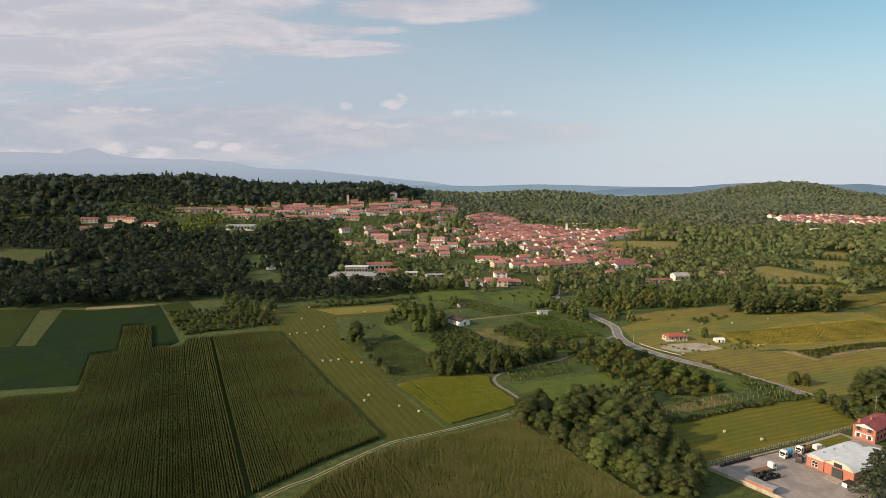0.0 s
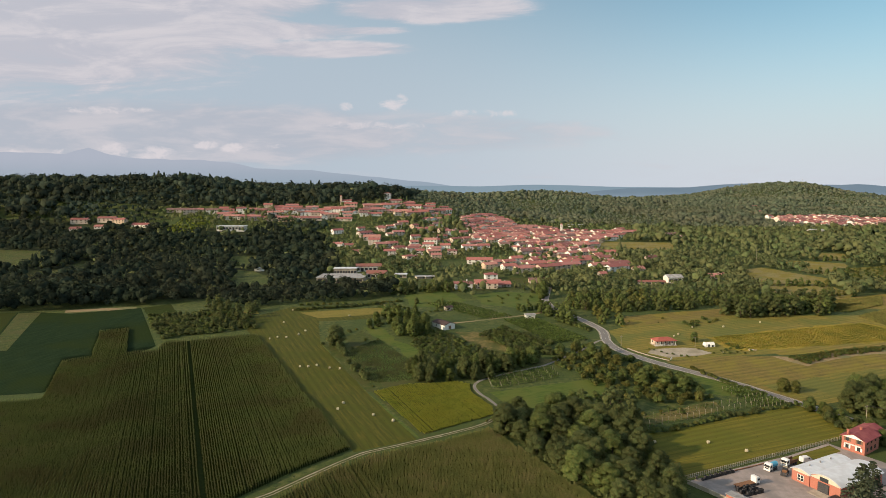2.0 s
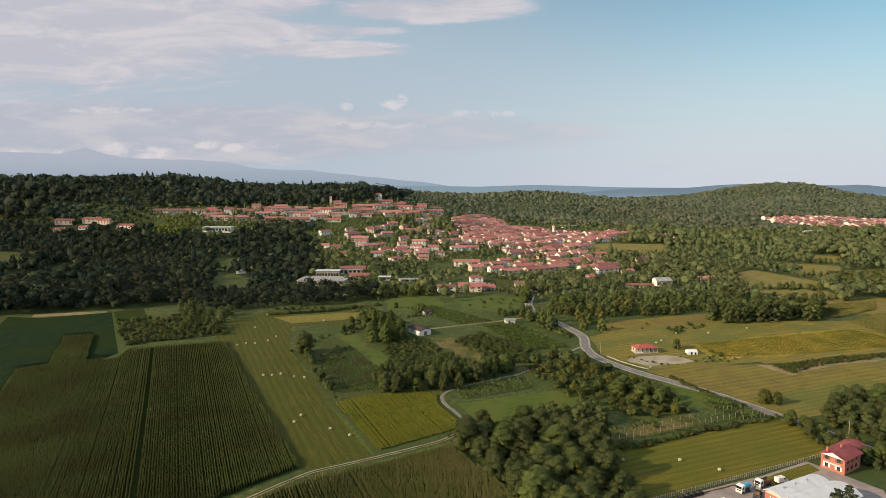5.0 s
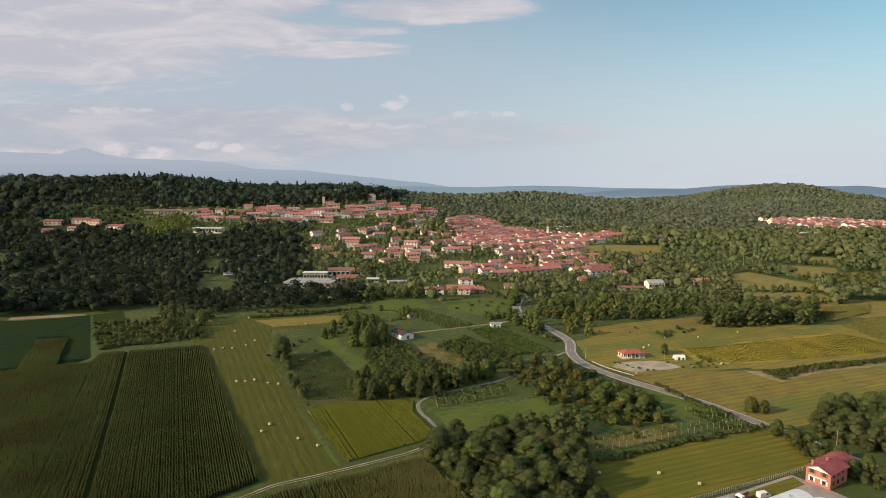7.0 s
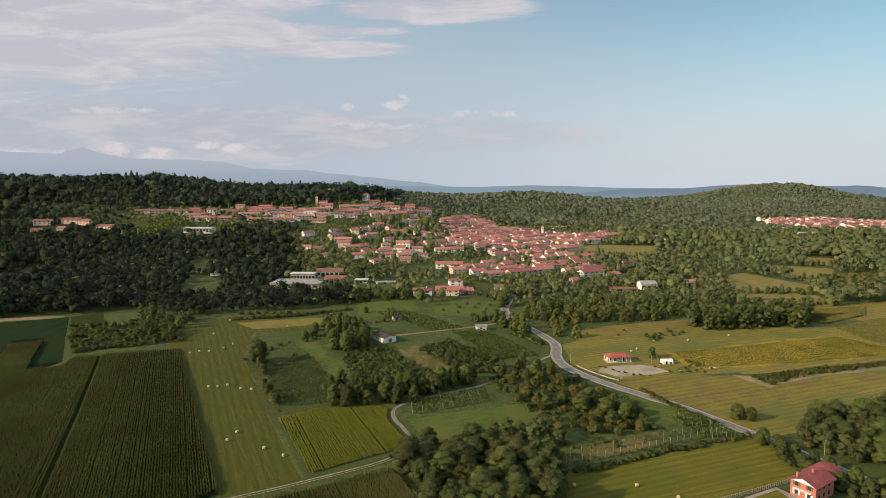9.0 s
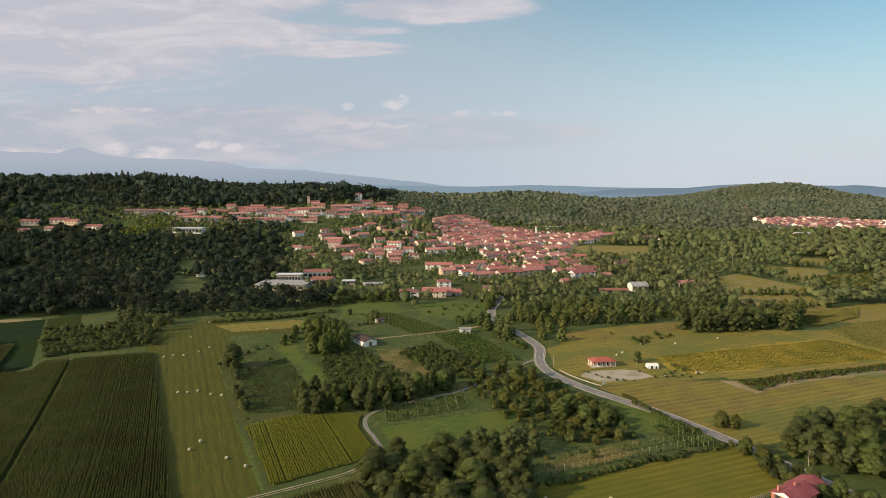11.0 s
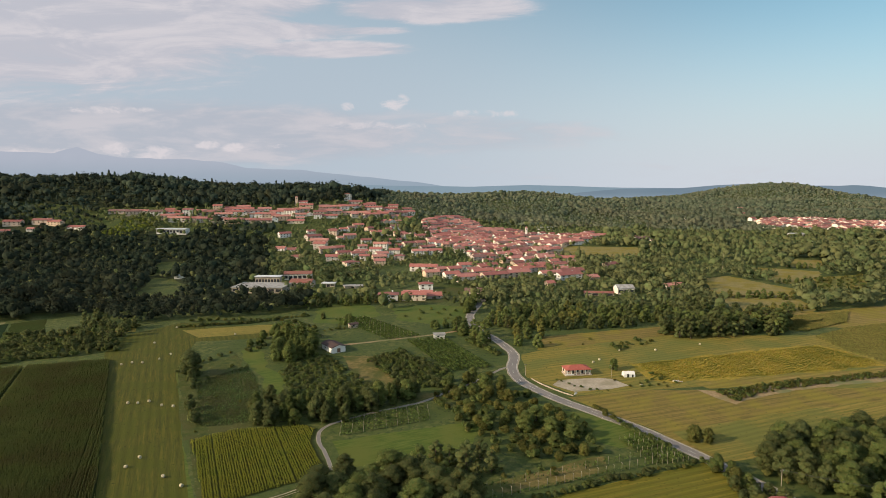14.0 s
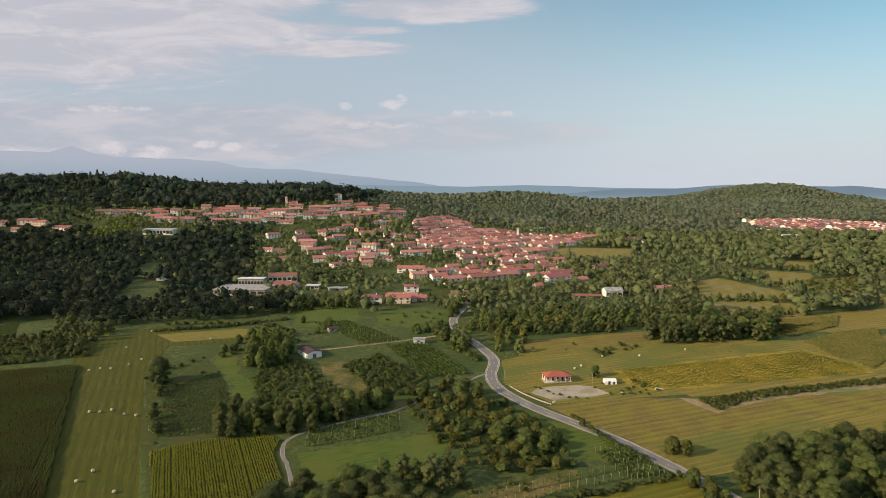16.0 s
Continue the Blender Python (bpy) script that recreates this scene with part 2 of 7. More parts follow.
PALE_MEADOW = surface("pale_meadow_grass", [(0.137, 0.131, 0.041), (0.203, 0.173, 0.063), (0.257, 0.202, 0.092)], 1.7, detail=9.0, bump=0.12, bump_scale=2.0, stretch=(0.025, 1.0, 1.0, -18),
                  patches=(0.184, 0.153, 0.028), patch_scale=0.06, waves=(4.4, 70, 0.12), spots=((0.095, 0.088, 0.022), 0.8, 0.63))
WEEDY = surface("rough_yellow_crop", [(0.164, 0.154, 0.021), (0.268, 0.204, 0.031), (0.369, 0.248, 0.047)], 0.55, detail=9.0, bump=0.5, bump_scale=1.2,
                patches=(0.169, 0.140, 0.015), patch_scale=0.06)
DRYGRASS = surface("dry_brown_grass", [(0.093, 0.088, 0.025), (0.142, 0.117, 0.039), (0.196, 0.147, 0.063)], 0.5, detail=8.0, bump=0.2, bump_scale=1.6, patches=(0.066, 0.078, 0.020), patch_scale=0.08)
# The crop's green, set darker so that it holds the cloud shade as well.
SOYCROP = surface("dense_green_crop", [(0.012, 0.025, 0.011), (0.017, 0.032, 0.015), (0.024, 0.041, 0.017)], 0.5, detail=9.0, rough=1.0, bump=0.2, bump_scale=1.2, stretch=(1.0, 0.2, 1.0, 25), patches=(0.021, 0.034, 0.011), patch_scale=0.02, waves=(2.4, 25, 0.10))
SOIL = surface("dry_soil", [(0.225, 0.160, 0.083), (0.330, 0.248, 0.148)], 0.8, bump=0.08, patches=(0.150, 0.160, 0.074), patch_scale=0.08)
ROUGHGRASS = surface("rough_pasture", [(0.033, 0.051, 0.011), (0.053, 0.070, 0.015), (0.081, 0.086, 0.024)], 0.35, bump=0.35, bump_scale=1.1,
                     patches=(0.066, 0.068, 0.020), patch_scale=0.07, spots=((0.144, 0.151, 0.065), 0.45, 0.66))
CROP_GREEN = surface("low_green_crop", [(0.022, 0.035, 0.010), (0.033, 0.048, 0.014), (0.048, 0.059, 0.020)], 0.7, detail=8.0, rough=1.0, bump=0.2, patches=(0.036, 0.045, 0.014), patch_scale=0.05)
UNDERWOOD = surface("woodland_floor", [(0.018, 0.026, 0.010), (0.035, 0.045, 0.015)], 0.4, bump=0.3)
LEAVES = dict(scale=1.1, detail=6.0, island=0.18, translucent=0.45, rough=0.9, plants=0.17, bump=0.5, bump_scale=1.6)
LEAF_DARK = surface("leaves_dark_green", [(0.077, 0.111, 0.040), (0.111, 0.134, 0.049), (0.147, 0.148, 0.054)], **LEAVES)
LEAF_GREEN = surface("leaves_green", [(0.092, 0.141, 0.044), (0.133, 0.169, 0.050), (0.168, 0.182, 0.059)], **LEAVES)
LEAF_OLIVE = surface("leaves_olive", [(0.107, 0.129, 0.032), (0.151, 0.159, 0.044), (0.198, 0.180, 0.058)], **LEAVES)
LEAF_CONIFER = surface("needles", [(0.081, 0.104, 0.060), (0.143, 0.163, 0.094)], 0.6, detail=5.0, island=0.2, translucent=0.25, rough=0.8)
# Paler and bluer than leaves: the haze of distance is mixed into the colour.
FOREST_HAZY = surface("hazy_forest_leaves", [(0.079, 0.111, 0.073), (0.122, 0.153, 0.099), (0.170, 0.187, 0.129)], 0.06, detail=3.0, island=0.08, translucent=0.3, rough=0.97, plants=0.13,
                 patches=(0.152, 0.162, 0.106), patch_scale=0.011, bump=0.5, bump_scale=0.8)
FOREST_MID = surface("green_copse_leaves", [(0.106, 0.150, 0.063), (0.129, 0.156, 0.067), (0.149, 0.151, 0.073)], 0.08, detail=3.0, island=0.08, translucent=0.28, rough=0.97, plants=0.15,
                     patches=(0.156, 0.172, 0.076), patch_scale=0.02, bump=0.4, bump_scale=0.8)
# Cloud shade over the west, and some haze, is put into these leaf colours.
FOREST_SHADED = surface("cloud_shaded_forest_leaves", [(0.021, 0.033, 0.026), (0.030, 0.045, 0.031), (0.041, 0.055, 0.037)], 0.06, detail=3.0, island=0.08, translucent=0.28, rough=0.97, plants=0.3,
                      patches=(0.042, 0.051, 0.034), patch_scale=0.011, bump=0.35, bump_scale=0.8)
# Lighter, bluer copy for the hillside, with less of that shade painted in.
HILL_LEAVES = surface("part_shaded_forest_leaves", [(0.033, 0.052, 0.042), (0.048, 0.069, 0.050), (0.065, 0.083, 0.058)], 0.06, detail=3.0, island=0.08, translucent=0.28, rough=0.97, plants=0.3,
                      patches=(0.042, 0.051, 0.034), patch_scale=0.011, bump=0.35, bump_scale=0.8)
LUSH = surface("lush_grass", [(0.045, 0.078, 0.013), (0.069, 0.103, 0.017), (0.104, 0.125, 0.028)], 0.9, detail=8.0, stretch=(0.12, 1.0, 1.0, -25), bump=0.1, bump_scale=2.0, patches=(0.092, 0.110, 0.022), patch_scale=0.05)
BRIGHT = surface("sunlit_young_leaves", [(0.112, 0.160, 0.024), (0.168, 0.208, 0.032), (0.224, 0.248, 0.048)], **LEAVES)
VINE = surface("vine_leaves", [(0.070, 0.113, 0.030), (0.135, 0.178, 0.043)], 0.3, detail=3.0, island=0.35, translucent=0.12)
CORN = surface("corn_leaves", [(0.104, 0.134, 0.039), (0.140, 0.165, 0.049), (0.187, 0.191, 0.071)], 0.06, detail=5.0, island=0.12, translucent=0.3, rough=0.8,
               patches=(0.111, 0.104, 0.038), patch_scale=0.03)
TASSEL = surface("corn_tassels", [(0.088, 0.120, 0.032), (0.127, 0.142, 0.051)], 0.5, island=0.2)
CORN_DRY = surface("drying_corn_leaves", [(0.095, 0.112, 0.032), (0.137, 0.139, 0.044), (0.177, 0.148, 0.065)], 0.08, detail=5.0, island=0.1, translucent=0.3)
BARK = surface("bark", [(0.05, 0.04, 0.03), (0.11, 0.09, 0.065)], 3.0, bump=0.03)
ASPHALT = surface("worn_asphalt", [(0.152, 0.144, 0.139), (0.208, 0.196, 0.189)], 1.5, bump=0.01, bump_scale=12.0, patches=(0.216, 0.200, 0.189), patch_scale=0.1)
GRAVEL = surface("pale_gravel", [(0.30, 0.26, 0.20), (0.42, 0.37, 0.29)], 1.2, bump=0.03, bump_scale=8.0, patches=(0.26, 0.23, 0.16), patch_scale=0.15)
YARD = surface("worn_yard_concrete", [(0.280, 0.237, 0.216), (0.363, 0.312, 0.290)], 0.5, bump=0.01, patches=(0.239, 0.211, 0.197), patch_scale=0.12)
ROADPAINT = surface("road_paint", [(0.5, 0.5, 0.48), (0.62, 0.62, 0.6)], 2.0)
CONCRETE = surface("weathered_concrete", [(0.38, 0.33, 0.27), (0.5, 0.44, 0.36)], 0.8, bump=0.01, patches=(0.33, 0.28, 0.22), patch_scale=0.3)
PLASTERS = [(0.80, 0.77, 0.71), (0.72, 0.63, 0.51), (0.82, 0.81, 0.78), (0.60, 0.49, 0.40), (0.80, 0.74, 0.65), (0.52, 0.46, 0.41), (0.68, 0.53, 0.39), (0.82, 0.79, 0.73)]
CLAYS = [(0.389, 0.156, 0.135), (0.454, 0.214, 0.187), (0.292, 0.118, 0.108), (0.410, 0.186, 0.164), (0.464, 0.226, 0.187), (0.216, 0.130, 0.119), (0.367, 0.149, 0.132), (0.270, 0.118, 0.108)]
PLASTER = surface("house_plaster", [(0.86, 0.86, 0.86), (1.0, 1.0, 1.0)], 0.7, bump=0.005, each=PLASTERS)
TILES = surface("clay_roof_tiles", [(0.80, 0.78, 0.78), (1.1, 1.1, 1.1)], 0.6, bump=0.06, bump_scale=3.0, each=CLAYS)
PLASTER_FAR = surface("far_house_plaster", [(0.86, 0.86, 0.86), (1.0, 1.0, 1.0)], 0.7, each=PLASTERS, by_island=True)
TILES_FAR = surface("far_clay_roof_tiles", [(0.80, 0.78, 0.78), (1.1, 1.1, 1.1)], 0.6, bump=0.06, bump_scale=3.0, each=CLAYS, by_island=True)
TILES_OLD = surface("old_brown_clay_tiles", [(0.20, 0.095, 0.078), (0.28, 0.135, 0.11)], 0.6, bump=0.05, bump_scale=3.0, patches=(0.24, 0.10, 0.08), patch_scale=0.2)
TILES_BRIGHT = surface("new_red_roof_tiles", [(0.306, 0.083, 0.064), (0.374, 0.115, 0.089)], 0.7, bump=0.04, bump_scale=4.0, patches=(0.357, 0.111, 0.085), patch_scale=0.2)
TILES_RED = surface("red_roof_sheeting", [(0.215, 0.056, 0.062), (0.266, 0.079, 0.085)], 0.7, bump=0.04, bump_scale=4.0, patches=(0.296, 0.094, 0.092), patch_scale=0.2)
REDWALL = surface("red_brick_wall", [(0.365, 0.133, 0.098), (0.451, 0.186, 0.134)], 2.5, bump=0.01, patches=(0.403, 0.166, 0.127), patch_scale=0.4)
METALROOF = surface("pale_sheet_roof", [(0.569, 0.591, 0.620), (0.661, 0.688, 0.725)], 0.5, bump=0.02, rough=0.55, patches=(0.536, 0.547, 0.572), patch_scale=0.2)
GREYROOF = surface("grey_fibre_roof", [(0.30, 0.30, 0.30), (0.40, 0.40, 0.40)], 0.8, bump=0.02, patches=(0.26, 0.25, 0.24), patch_scale=0.3)
WHITE = surface("white_paint", [(0.74, 0.73, 0.70), (0.80, 0.79, 0.77)], 1.5, rough=0.5)
GLASS = surface("dark_window_glass", [(0.03, 0.035, 0.04), (0.05, 0.055, 0.06)], 1.0, rough=0.12)
SHUTTER = surface("wooden_shutter", [(0.14, 0.09, 0.06), (0.22, 0.14, 0.09)], 3.0)
POST = surface("pale_wooden_post", [(0.306, 0.269, 0.205), (0.401, 0.350, 0.277)], 4.0)
HAY = surface("baled_hay", [(0.42, 0.37, 0.24), (0.56, 0.50, 0.35)], 5.0, bump=0.05, bump_scale=9.0)
BLACK = surface("black_plastic", [(0.02, 0.02, 0.022), (0.04, 0.04, 0.045)], 2.0, rough=0.5)
STEEL = surface("dark_steel", [(0.06, 0.06, 0.065), (0.10, 0.10, 0.11)], 2.0, rough=0.5, metal=0.4)
RUST = surface("rusty_steel", [(0.16, 0.08, 0.045), (0.26, 0.14, 0.08)], 2.0, rough=0.8)
BLUE = surface("blue_plastic", [(0.08, 0.36, 0.55), (0.12, 0.42, 0.60)], 2.0, rough=0.4)
# Ridge and mountain colours hold painted blue haze and glow by themselves.
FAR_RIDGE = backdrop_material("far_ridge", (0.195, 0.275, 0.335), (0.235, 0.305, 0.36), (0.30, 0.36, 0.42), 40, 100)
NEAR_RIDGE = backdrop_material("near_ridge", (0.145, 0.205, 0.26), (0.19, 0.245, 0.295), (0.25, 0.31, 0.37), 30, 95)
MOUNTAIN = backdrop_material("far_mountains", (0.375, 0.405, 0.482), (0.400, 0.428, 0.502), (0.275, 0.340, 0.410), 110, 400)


# ---- the lie of the land ----
# the plan is drawn in units of K metres
K = 1.25
KEY_Y = (-6000, 250, 380, 520, 640, 745, 960, 1200, 1500, 2000, 2600, 3400, 6000)
KEY_Z = (-8, 0, 4, 5, 9, 17, 26, 36, 42, 42, 30, 8, 0)


def smooth(a, b, v):
    u = np.clip((np.asarray(v, float) - a) / (b - a), 0, 1)
    return u * u * (3 - 2 * u)


def height(x, y):
    """The land's height in metres at a place in metres."""
    x, y = np.asarray(x, float) / K, np.asarray(y, float) / K
    z = np.interp(y, KEY_Y, KEY_Z)
    west = 1 - smooth(-520, -220, x)
    d = y - (1000 + 0.15 * (x + 158))
    z = z + (54 + 18 * west) * (1 - smooth(-130, 175, x)) * np.exp(-(d / np.where(d < 0, 180 - 30 * west, 420)) ** 2)
    # a dip in the crest east of the church, and the western end of the hill
    z = z - 9 * np.exp(-((x + 80) / 60) ** 2) * smooth(980, 1080, y) * (1 - smooth(1150, 1300, y))
    z = z - 34 * (1 - smooth(-820, -655, x)) * np.exp(-((y - 940) / 260) ** 2)
    z = z + 16 * np.exp(-((y - 1500) / 330) ** 2) * smooth(-400, 100, x) * (1 - smooth(300, 900, x))
    z = z + 17 * np.exp(-((x - 225) / 165) ** 2 - ((y - 1500) / 330) ** 2)
    # the round hill in the east
    z = z + 72 * np.exp(-((x - 1210) / np.where(x < 1210, 375, 230)) ** 2 - ((y - 2000) / 420) ** 2)
    z = z - 46 * smooth(1120, 1340, x) * smooth(1300, 1650, y) - 7 * smooth(700, 800, x) * smooth(1400, 1800, y)
    return z * K


XS = np.concatenate([np.arange(-5600, -700, 140), np.arange(-700, 900, 12.5), np.arange(900, 2400, 50), np.arange(2400, 5700, 150)]) * K
YS = np.concatenate([np.arange(-5600, -300, 150), np.arange(-300, 100, 25), np.arange(100, 1100, 12.5), np.arange(1100, 2600, 50), np.arange(2600, 5700, 150)]) * K
GRID = height(*np.meshgrid(XS, YS, indexing="ij"))


def gz(x, y):
    """The ground's height at a place."""
    x, y = np.asarray(x, float), np.asarray(y, float)
    i = np.clip(np.searchsorted(XS, x, side="right") - 1, 0, len(XS) - 2)
    j = np.clip(np.searchsorted(YS, y, side="right") - 1, 0, len(YS) - 2)
    u, v = (x - XS[i]) / (XS[i + 1] - XS[i]), (y - YS[j]) / (YS[j + 1] - YS[j])
    return (GRID[i, j] * (1 - u) + GRID[i + 1, j] * u) * (1 - v) + (GRID[i, j + 1] * (1 - u) + GRID[i + 1, j + 1] * u) * v


def on(x, y, lift=0.0):
    """The place on the ground, in metres, of a point of the plan."""
    return Vector((x * K, y * K, float(gz(x * K, y * K)) + lift))


def mesh_object(name, verts, faces, mats, parent=None, indices=None):
    me = bpy.data.meshes.new(name)
    me.from_pydata(verts, [], faces)
    for m in mats if isinstance(mats, (list, tuple)) else [mats]:
        me.materials.append(m)
    if indices is not None:
        me.polygons.foreach_set("material_index", np.asarray(indices, dtype=np.int32))
    me.update()
    ob = new(name, me)
    ob.parent = parent
    return ob


def mesh_arrays(name, verts, tris, mats, indices=None, parent=None, flat=False):
    """A mesh of triangles from two arrays; corners of seven numbers bring their normals and the tint of their plant."""
    me = bpy.data.meshes.new(name)
    verts = np.asarray(verts, dtype=np.float32)
    me.vertices.add(len(verts))
    me.vertices.foreach_set("co", verts[:, :3].ravel())
    n = len(tris)
    me.loops.add(n * 3)
    me.loops.foreach_set("vertex_index", np.asarray(tris, dtype=np.int32).ravel())
    me.polygons.add(n)
    me.polygons.foreach_set("loop_start", np.arange(0, n * 3, 3, dtype=np.int32))
    me.polygons.foreach_set("loop_total", np.full(n, 3, dtype=np.int32))
    for m in mats if isinstance(mats, (list, tuple)) else [mats]:
        me.materials.append(m)
    if indices is not None:
        me.polygons.foreach_set("material_index", np.asarray(indices, dtype=np.int32))
    me.update(calc_edges=True)
    if flat:
        me.shade_flat()
    if verts.shape[1] == 7:
        me.attributes.new("custom_normal", "FLOAT_VECTOR", "POINT").data.foreach_set("vector", verts[:, 3:6].ravel())
        me.attributes.new("tint", "FLOAT", "POINT").data.foreach_set("value", verts[:, 6].copy())
    ob = new(name, me)
    ob.parent = parent
    return ob


def build_ground():
    nx, ny = len(XS), len(YS)
    gx, gy = np.meshgrid(XS, YS, indexing="ij")
    verts = np.stack([gx, gy, GRID], -1).reshape(-1, 3)
    i, j = np.meshgrid(np.arange(nx - 1), np.arange(ny - 1), indexing="ij")
    a = (i * ny + j).ravel()
    tris = np.concatenate([np.stack([a, a + ny, a + ny + 1], -1), np.stack([a, a + ny + 1, a + 1], -1)])
    ob = mesh_arrays("ground", verts, tris, GRASS)
    tagged(ob, "green rolling grassland that rises to wooded hills", "ground", kind="structure")


build_ground()


def cut_grid(bm, step=12.5 * K):
    xs = [v.co.x for v in bm.verts]
    ys = [v.co.y for v in bm.verts]
    for axis, lo, hi in ((0, min(xs), max(xs)), (1, min(ys), max(ys))):
        k = math.ceil(lo / step) * step
        while k < hi:
            co = Vector((k, 0, 0)) if axis == 0 else Vector((0, k, 0))
            no = Vector((1, 0, 0)) if axis == 0 else Vector((0, 1, 0))
            bmesh.ops.bisect_plane(bm, geom=bm.verts[:] + bm.edges[:] + bm.faces[:], plane_co=co, plane_no=no, dist=1e-4)
            k += step


def ragged(pts, amount, step=6.0, seed=0):
    """The outline with points put in along its sides, moved a little, so that its edges wander."""
    rng, out = random.Random(seed), []
    for k, p in enumerate(pts):
        a, b = Vector(p), Vector(pts[(k + 1) % len(pts)])
        n = max(1, int((b - a).length / step))
        for i in range(n):
            q = a.lerp(b, i / n)
            out.append((q.x + rng.uniform(-amount, amount) * (i > 0), q.y + rng.uniform(-amount, amount) * (i > 0)))
    return out


OPEN = []


def patch(name, pts, mat, lift=0.08, label="", category="field", rough_edge=0.0):
    bm = bmesh.new()
    OPEN.append(pts)
    outline = ragged(pts, rough_edge, seed=len(name) + len(pts)) if rough_edge else pts
    bm.faces.new([bm.verts.new((x * K, y * K, 0)) for x, y in outline])
    bmesh.ops.triangulate(bm, faces=bm.faces[:])
    cut_grid(bm)
    z = gz([v.co.x for v in bm.verts], [v.co.y for v in bm.verts])
    for v, h in zip(bm.verts, z):
        v.co.z = h + lift * 0.35
    bmesh.ops.recalc_face_normals(bm, faces=bm.faces[:])
    for f in bm.faces:
        if f.normal.z < 0:
            f.normal_flip()
    me = bpy.data.meshes.new(name)
    bm.to_mesh(me)
    bm.free()
    me.materials.append(mat)
    return tagged(new(name, me), label, category, kind="structure")


def curve_points(pts, step=4.0):
    """A smooth line, in metres, through points of the plan."""
    p = [Vector(q) * K for q in pts]
    p = [2 * p[0] - p[1], *p, 2 * p[-1] - p[-2]]
    out = []
    for k in range(1, len(p) - 2):
        n = max(2, int((p[k + 1] - p[k]).length / step))
        for i in range(n):
            t = i / n
            out.append(0.5 * (2 * p[k] + (p[k + 1] - p[k - 1]) * t + (2 * p[k - 1] - 5 * p[k] + 4 * p[k + 1] - p[k + 2]) * t * t
                              + (3 * p[k] - p[k - 1] - 3 * p[k + 1] + p[k + 2]) * t ** 3))
    out.append(p[-2])
    return out


def ribbon(name, pts, width, mat, lift, offset=0.0, label="", category="road", parent=None, wander=0.0, step=4.0, start=0, stop=None):
    line, verts, faces = curve_points(pts, step)[start:stop], [], []
    rng = random.Random(len(pts))
    for k, q in enumerate(line):
        d = line[min(k + 1, len(line) - 1)] - line[max(k - 1, 0)]
        n = Vector((d.y, -d.x)).normalized()
        for s in (-1, -0.33, 0.33, 1):
            r = q + n * (offset + s * width / 2 + rng.uniform(-wander, wander))
            verts.append((r.x, r.y, float(gz(r.x, r.y)) + lift * 0.5))
    for k in range(len(line) - 1):
        for s in range(3):
            faces.append((4 * k + s, 4 * k + s + 1, 4 * k + s + 5, 4 * k + s + 4))
    ob = mesh_object(name, verts, faces, mat, parent)
    if not parent:
        tagged(ob, label, category, kind="structure")
    return ob


# ---- fields, roads, yards ----
patch("crop_field", [(-187, 241), (-159, 247), (-182, 295), (-171, 300), (-196, 351), (-180, 355), (-157, 309), (-144, 314), (-199, 405), (-236, 387), (-262, 392), (-330, 388), (-330, 190), (-260, 190)],
      SOYCROP, 0.25, "dense dark green low crop beside tall corn")
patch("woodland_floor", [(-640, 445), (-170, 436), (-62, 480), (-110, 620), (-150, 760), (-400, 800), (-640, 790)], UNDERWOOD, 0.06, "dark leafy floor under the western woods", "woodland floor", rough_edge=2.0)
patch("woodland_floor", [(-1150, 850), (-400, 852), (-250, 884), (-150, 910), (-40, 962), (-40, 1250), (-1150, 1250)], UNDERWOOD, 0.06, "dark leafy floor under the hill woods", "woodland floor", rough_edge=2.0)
del OPEN[-2:]
patch("crop_field", [(-229, 304), (-273, 389), (-330, 387), (-330, 285)], CROP_GREEN, 0.28, "plot of dull green crop beside a strip of grass", rough_edge=0.4)
patch("soil_strip", [(-228, 306), (-218, 306), (-258, 391), (-272, 389)], ROUGHGRASS, 0.30, "narrow strip of thin brownish grass")
patch("soil_strip", [(-242, 390), (-200, 401), (-204, 409), (-247, 399)], SOIL, 0.20, "pale bare soil strip at a field's end")
patch("hay_field", [(-106, 346), (-112, 380), (-95, 408), (-78, 408), (-57, 319), (-23, 249), (1, 201), (-19, 191), (-62, 267)], HAYFIELD, 0.10, "mown hay field with stubble in faint swaths", rough_edge=0.3)
patch("hay_field", [(-90, 392), (-33, 407), (-14, 392), (-40, 372), (-74, 365)], HAYFIELD, 0.13, "mown hay field by a hedge", rough_edge=0.5)
patch("yellow_field", [(-20.5, 248.5), (-8, 257.5), (17, 261), (22, 258), (22.5, 248), (30.5, 231), (30.5, 224), (2, 203.5)], ROUGHGRASS, 0.15, "yellowing green crop in a small field", rough_edge=0.4)
patch("pasture", [(-55, 316), (-38, 345), (-14, 300), (2, 260), (-8, 258), (-22, 248)], ROUGHGRASS, 0.12, "rough brownish pasture", rough_edge=1.0)
patch("meadow", [(70, 205), (87, 207), (120, 221), (150, 233), (157, 216), (146, 202), (80, 174), (72, 179)], GREENMOWN, 0.10, "freshly mown green meadow with faint stripes")
patch("meadow", [(29, 248), (75, 263), (84, 268), (77, 245), (60, 234), (37, 229)], LUSH, 0.10, "small bright green meadow", rough_edge=0.8)
patch("meadow", [(104, 282), (111, 276), (127, 270), (141, 249), (126, 243), (117, 250), (112, 266)], LUSH, 0.12, "lush green grass between scrub and a road", rough_edge=0.8)
patch("meadow", [(-24, 468), (10, 476), (26, 431), (8, 404), (-14, 410)], LUSH, 0.10, "bright green meadow below the village", rough_edge=1.0)
patch("meadow", [(31, 456), (58, 466), (84, 456), (80, 424), (64, 404), (36, 418)], LUSH, 0.10, "green meadow beside the road", rough_edge=2.0)
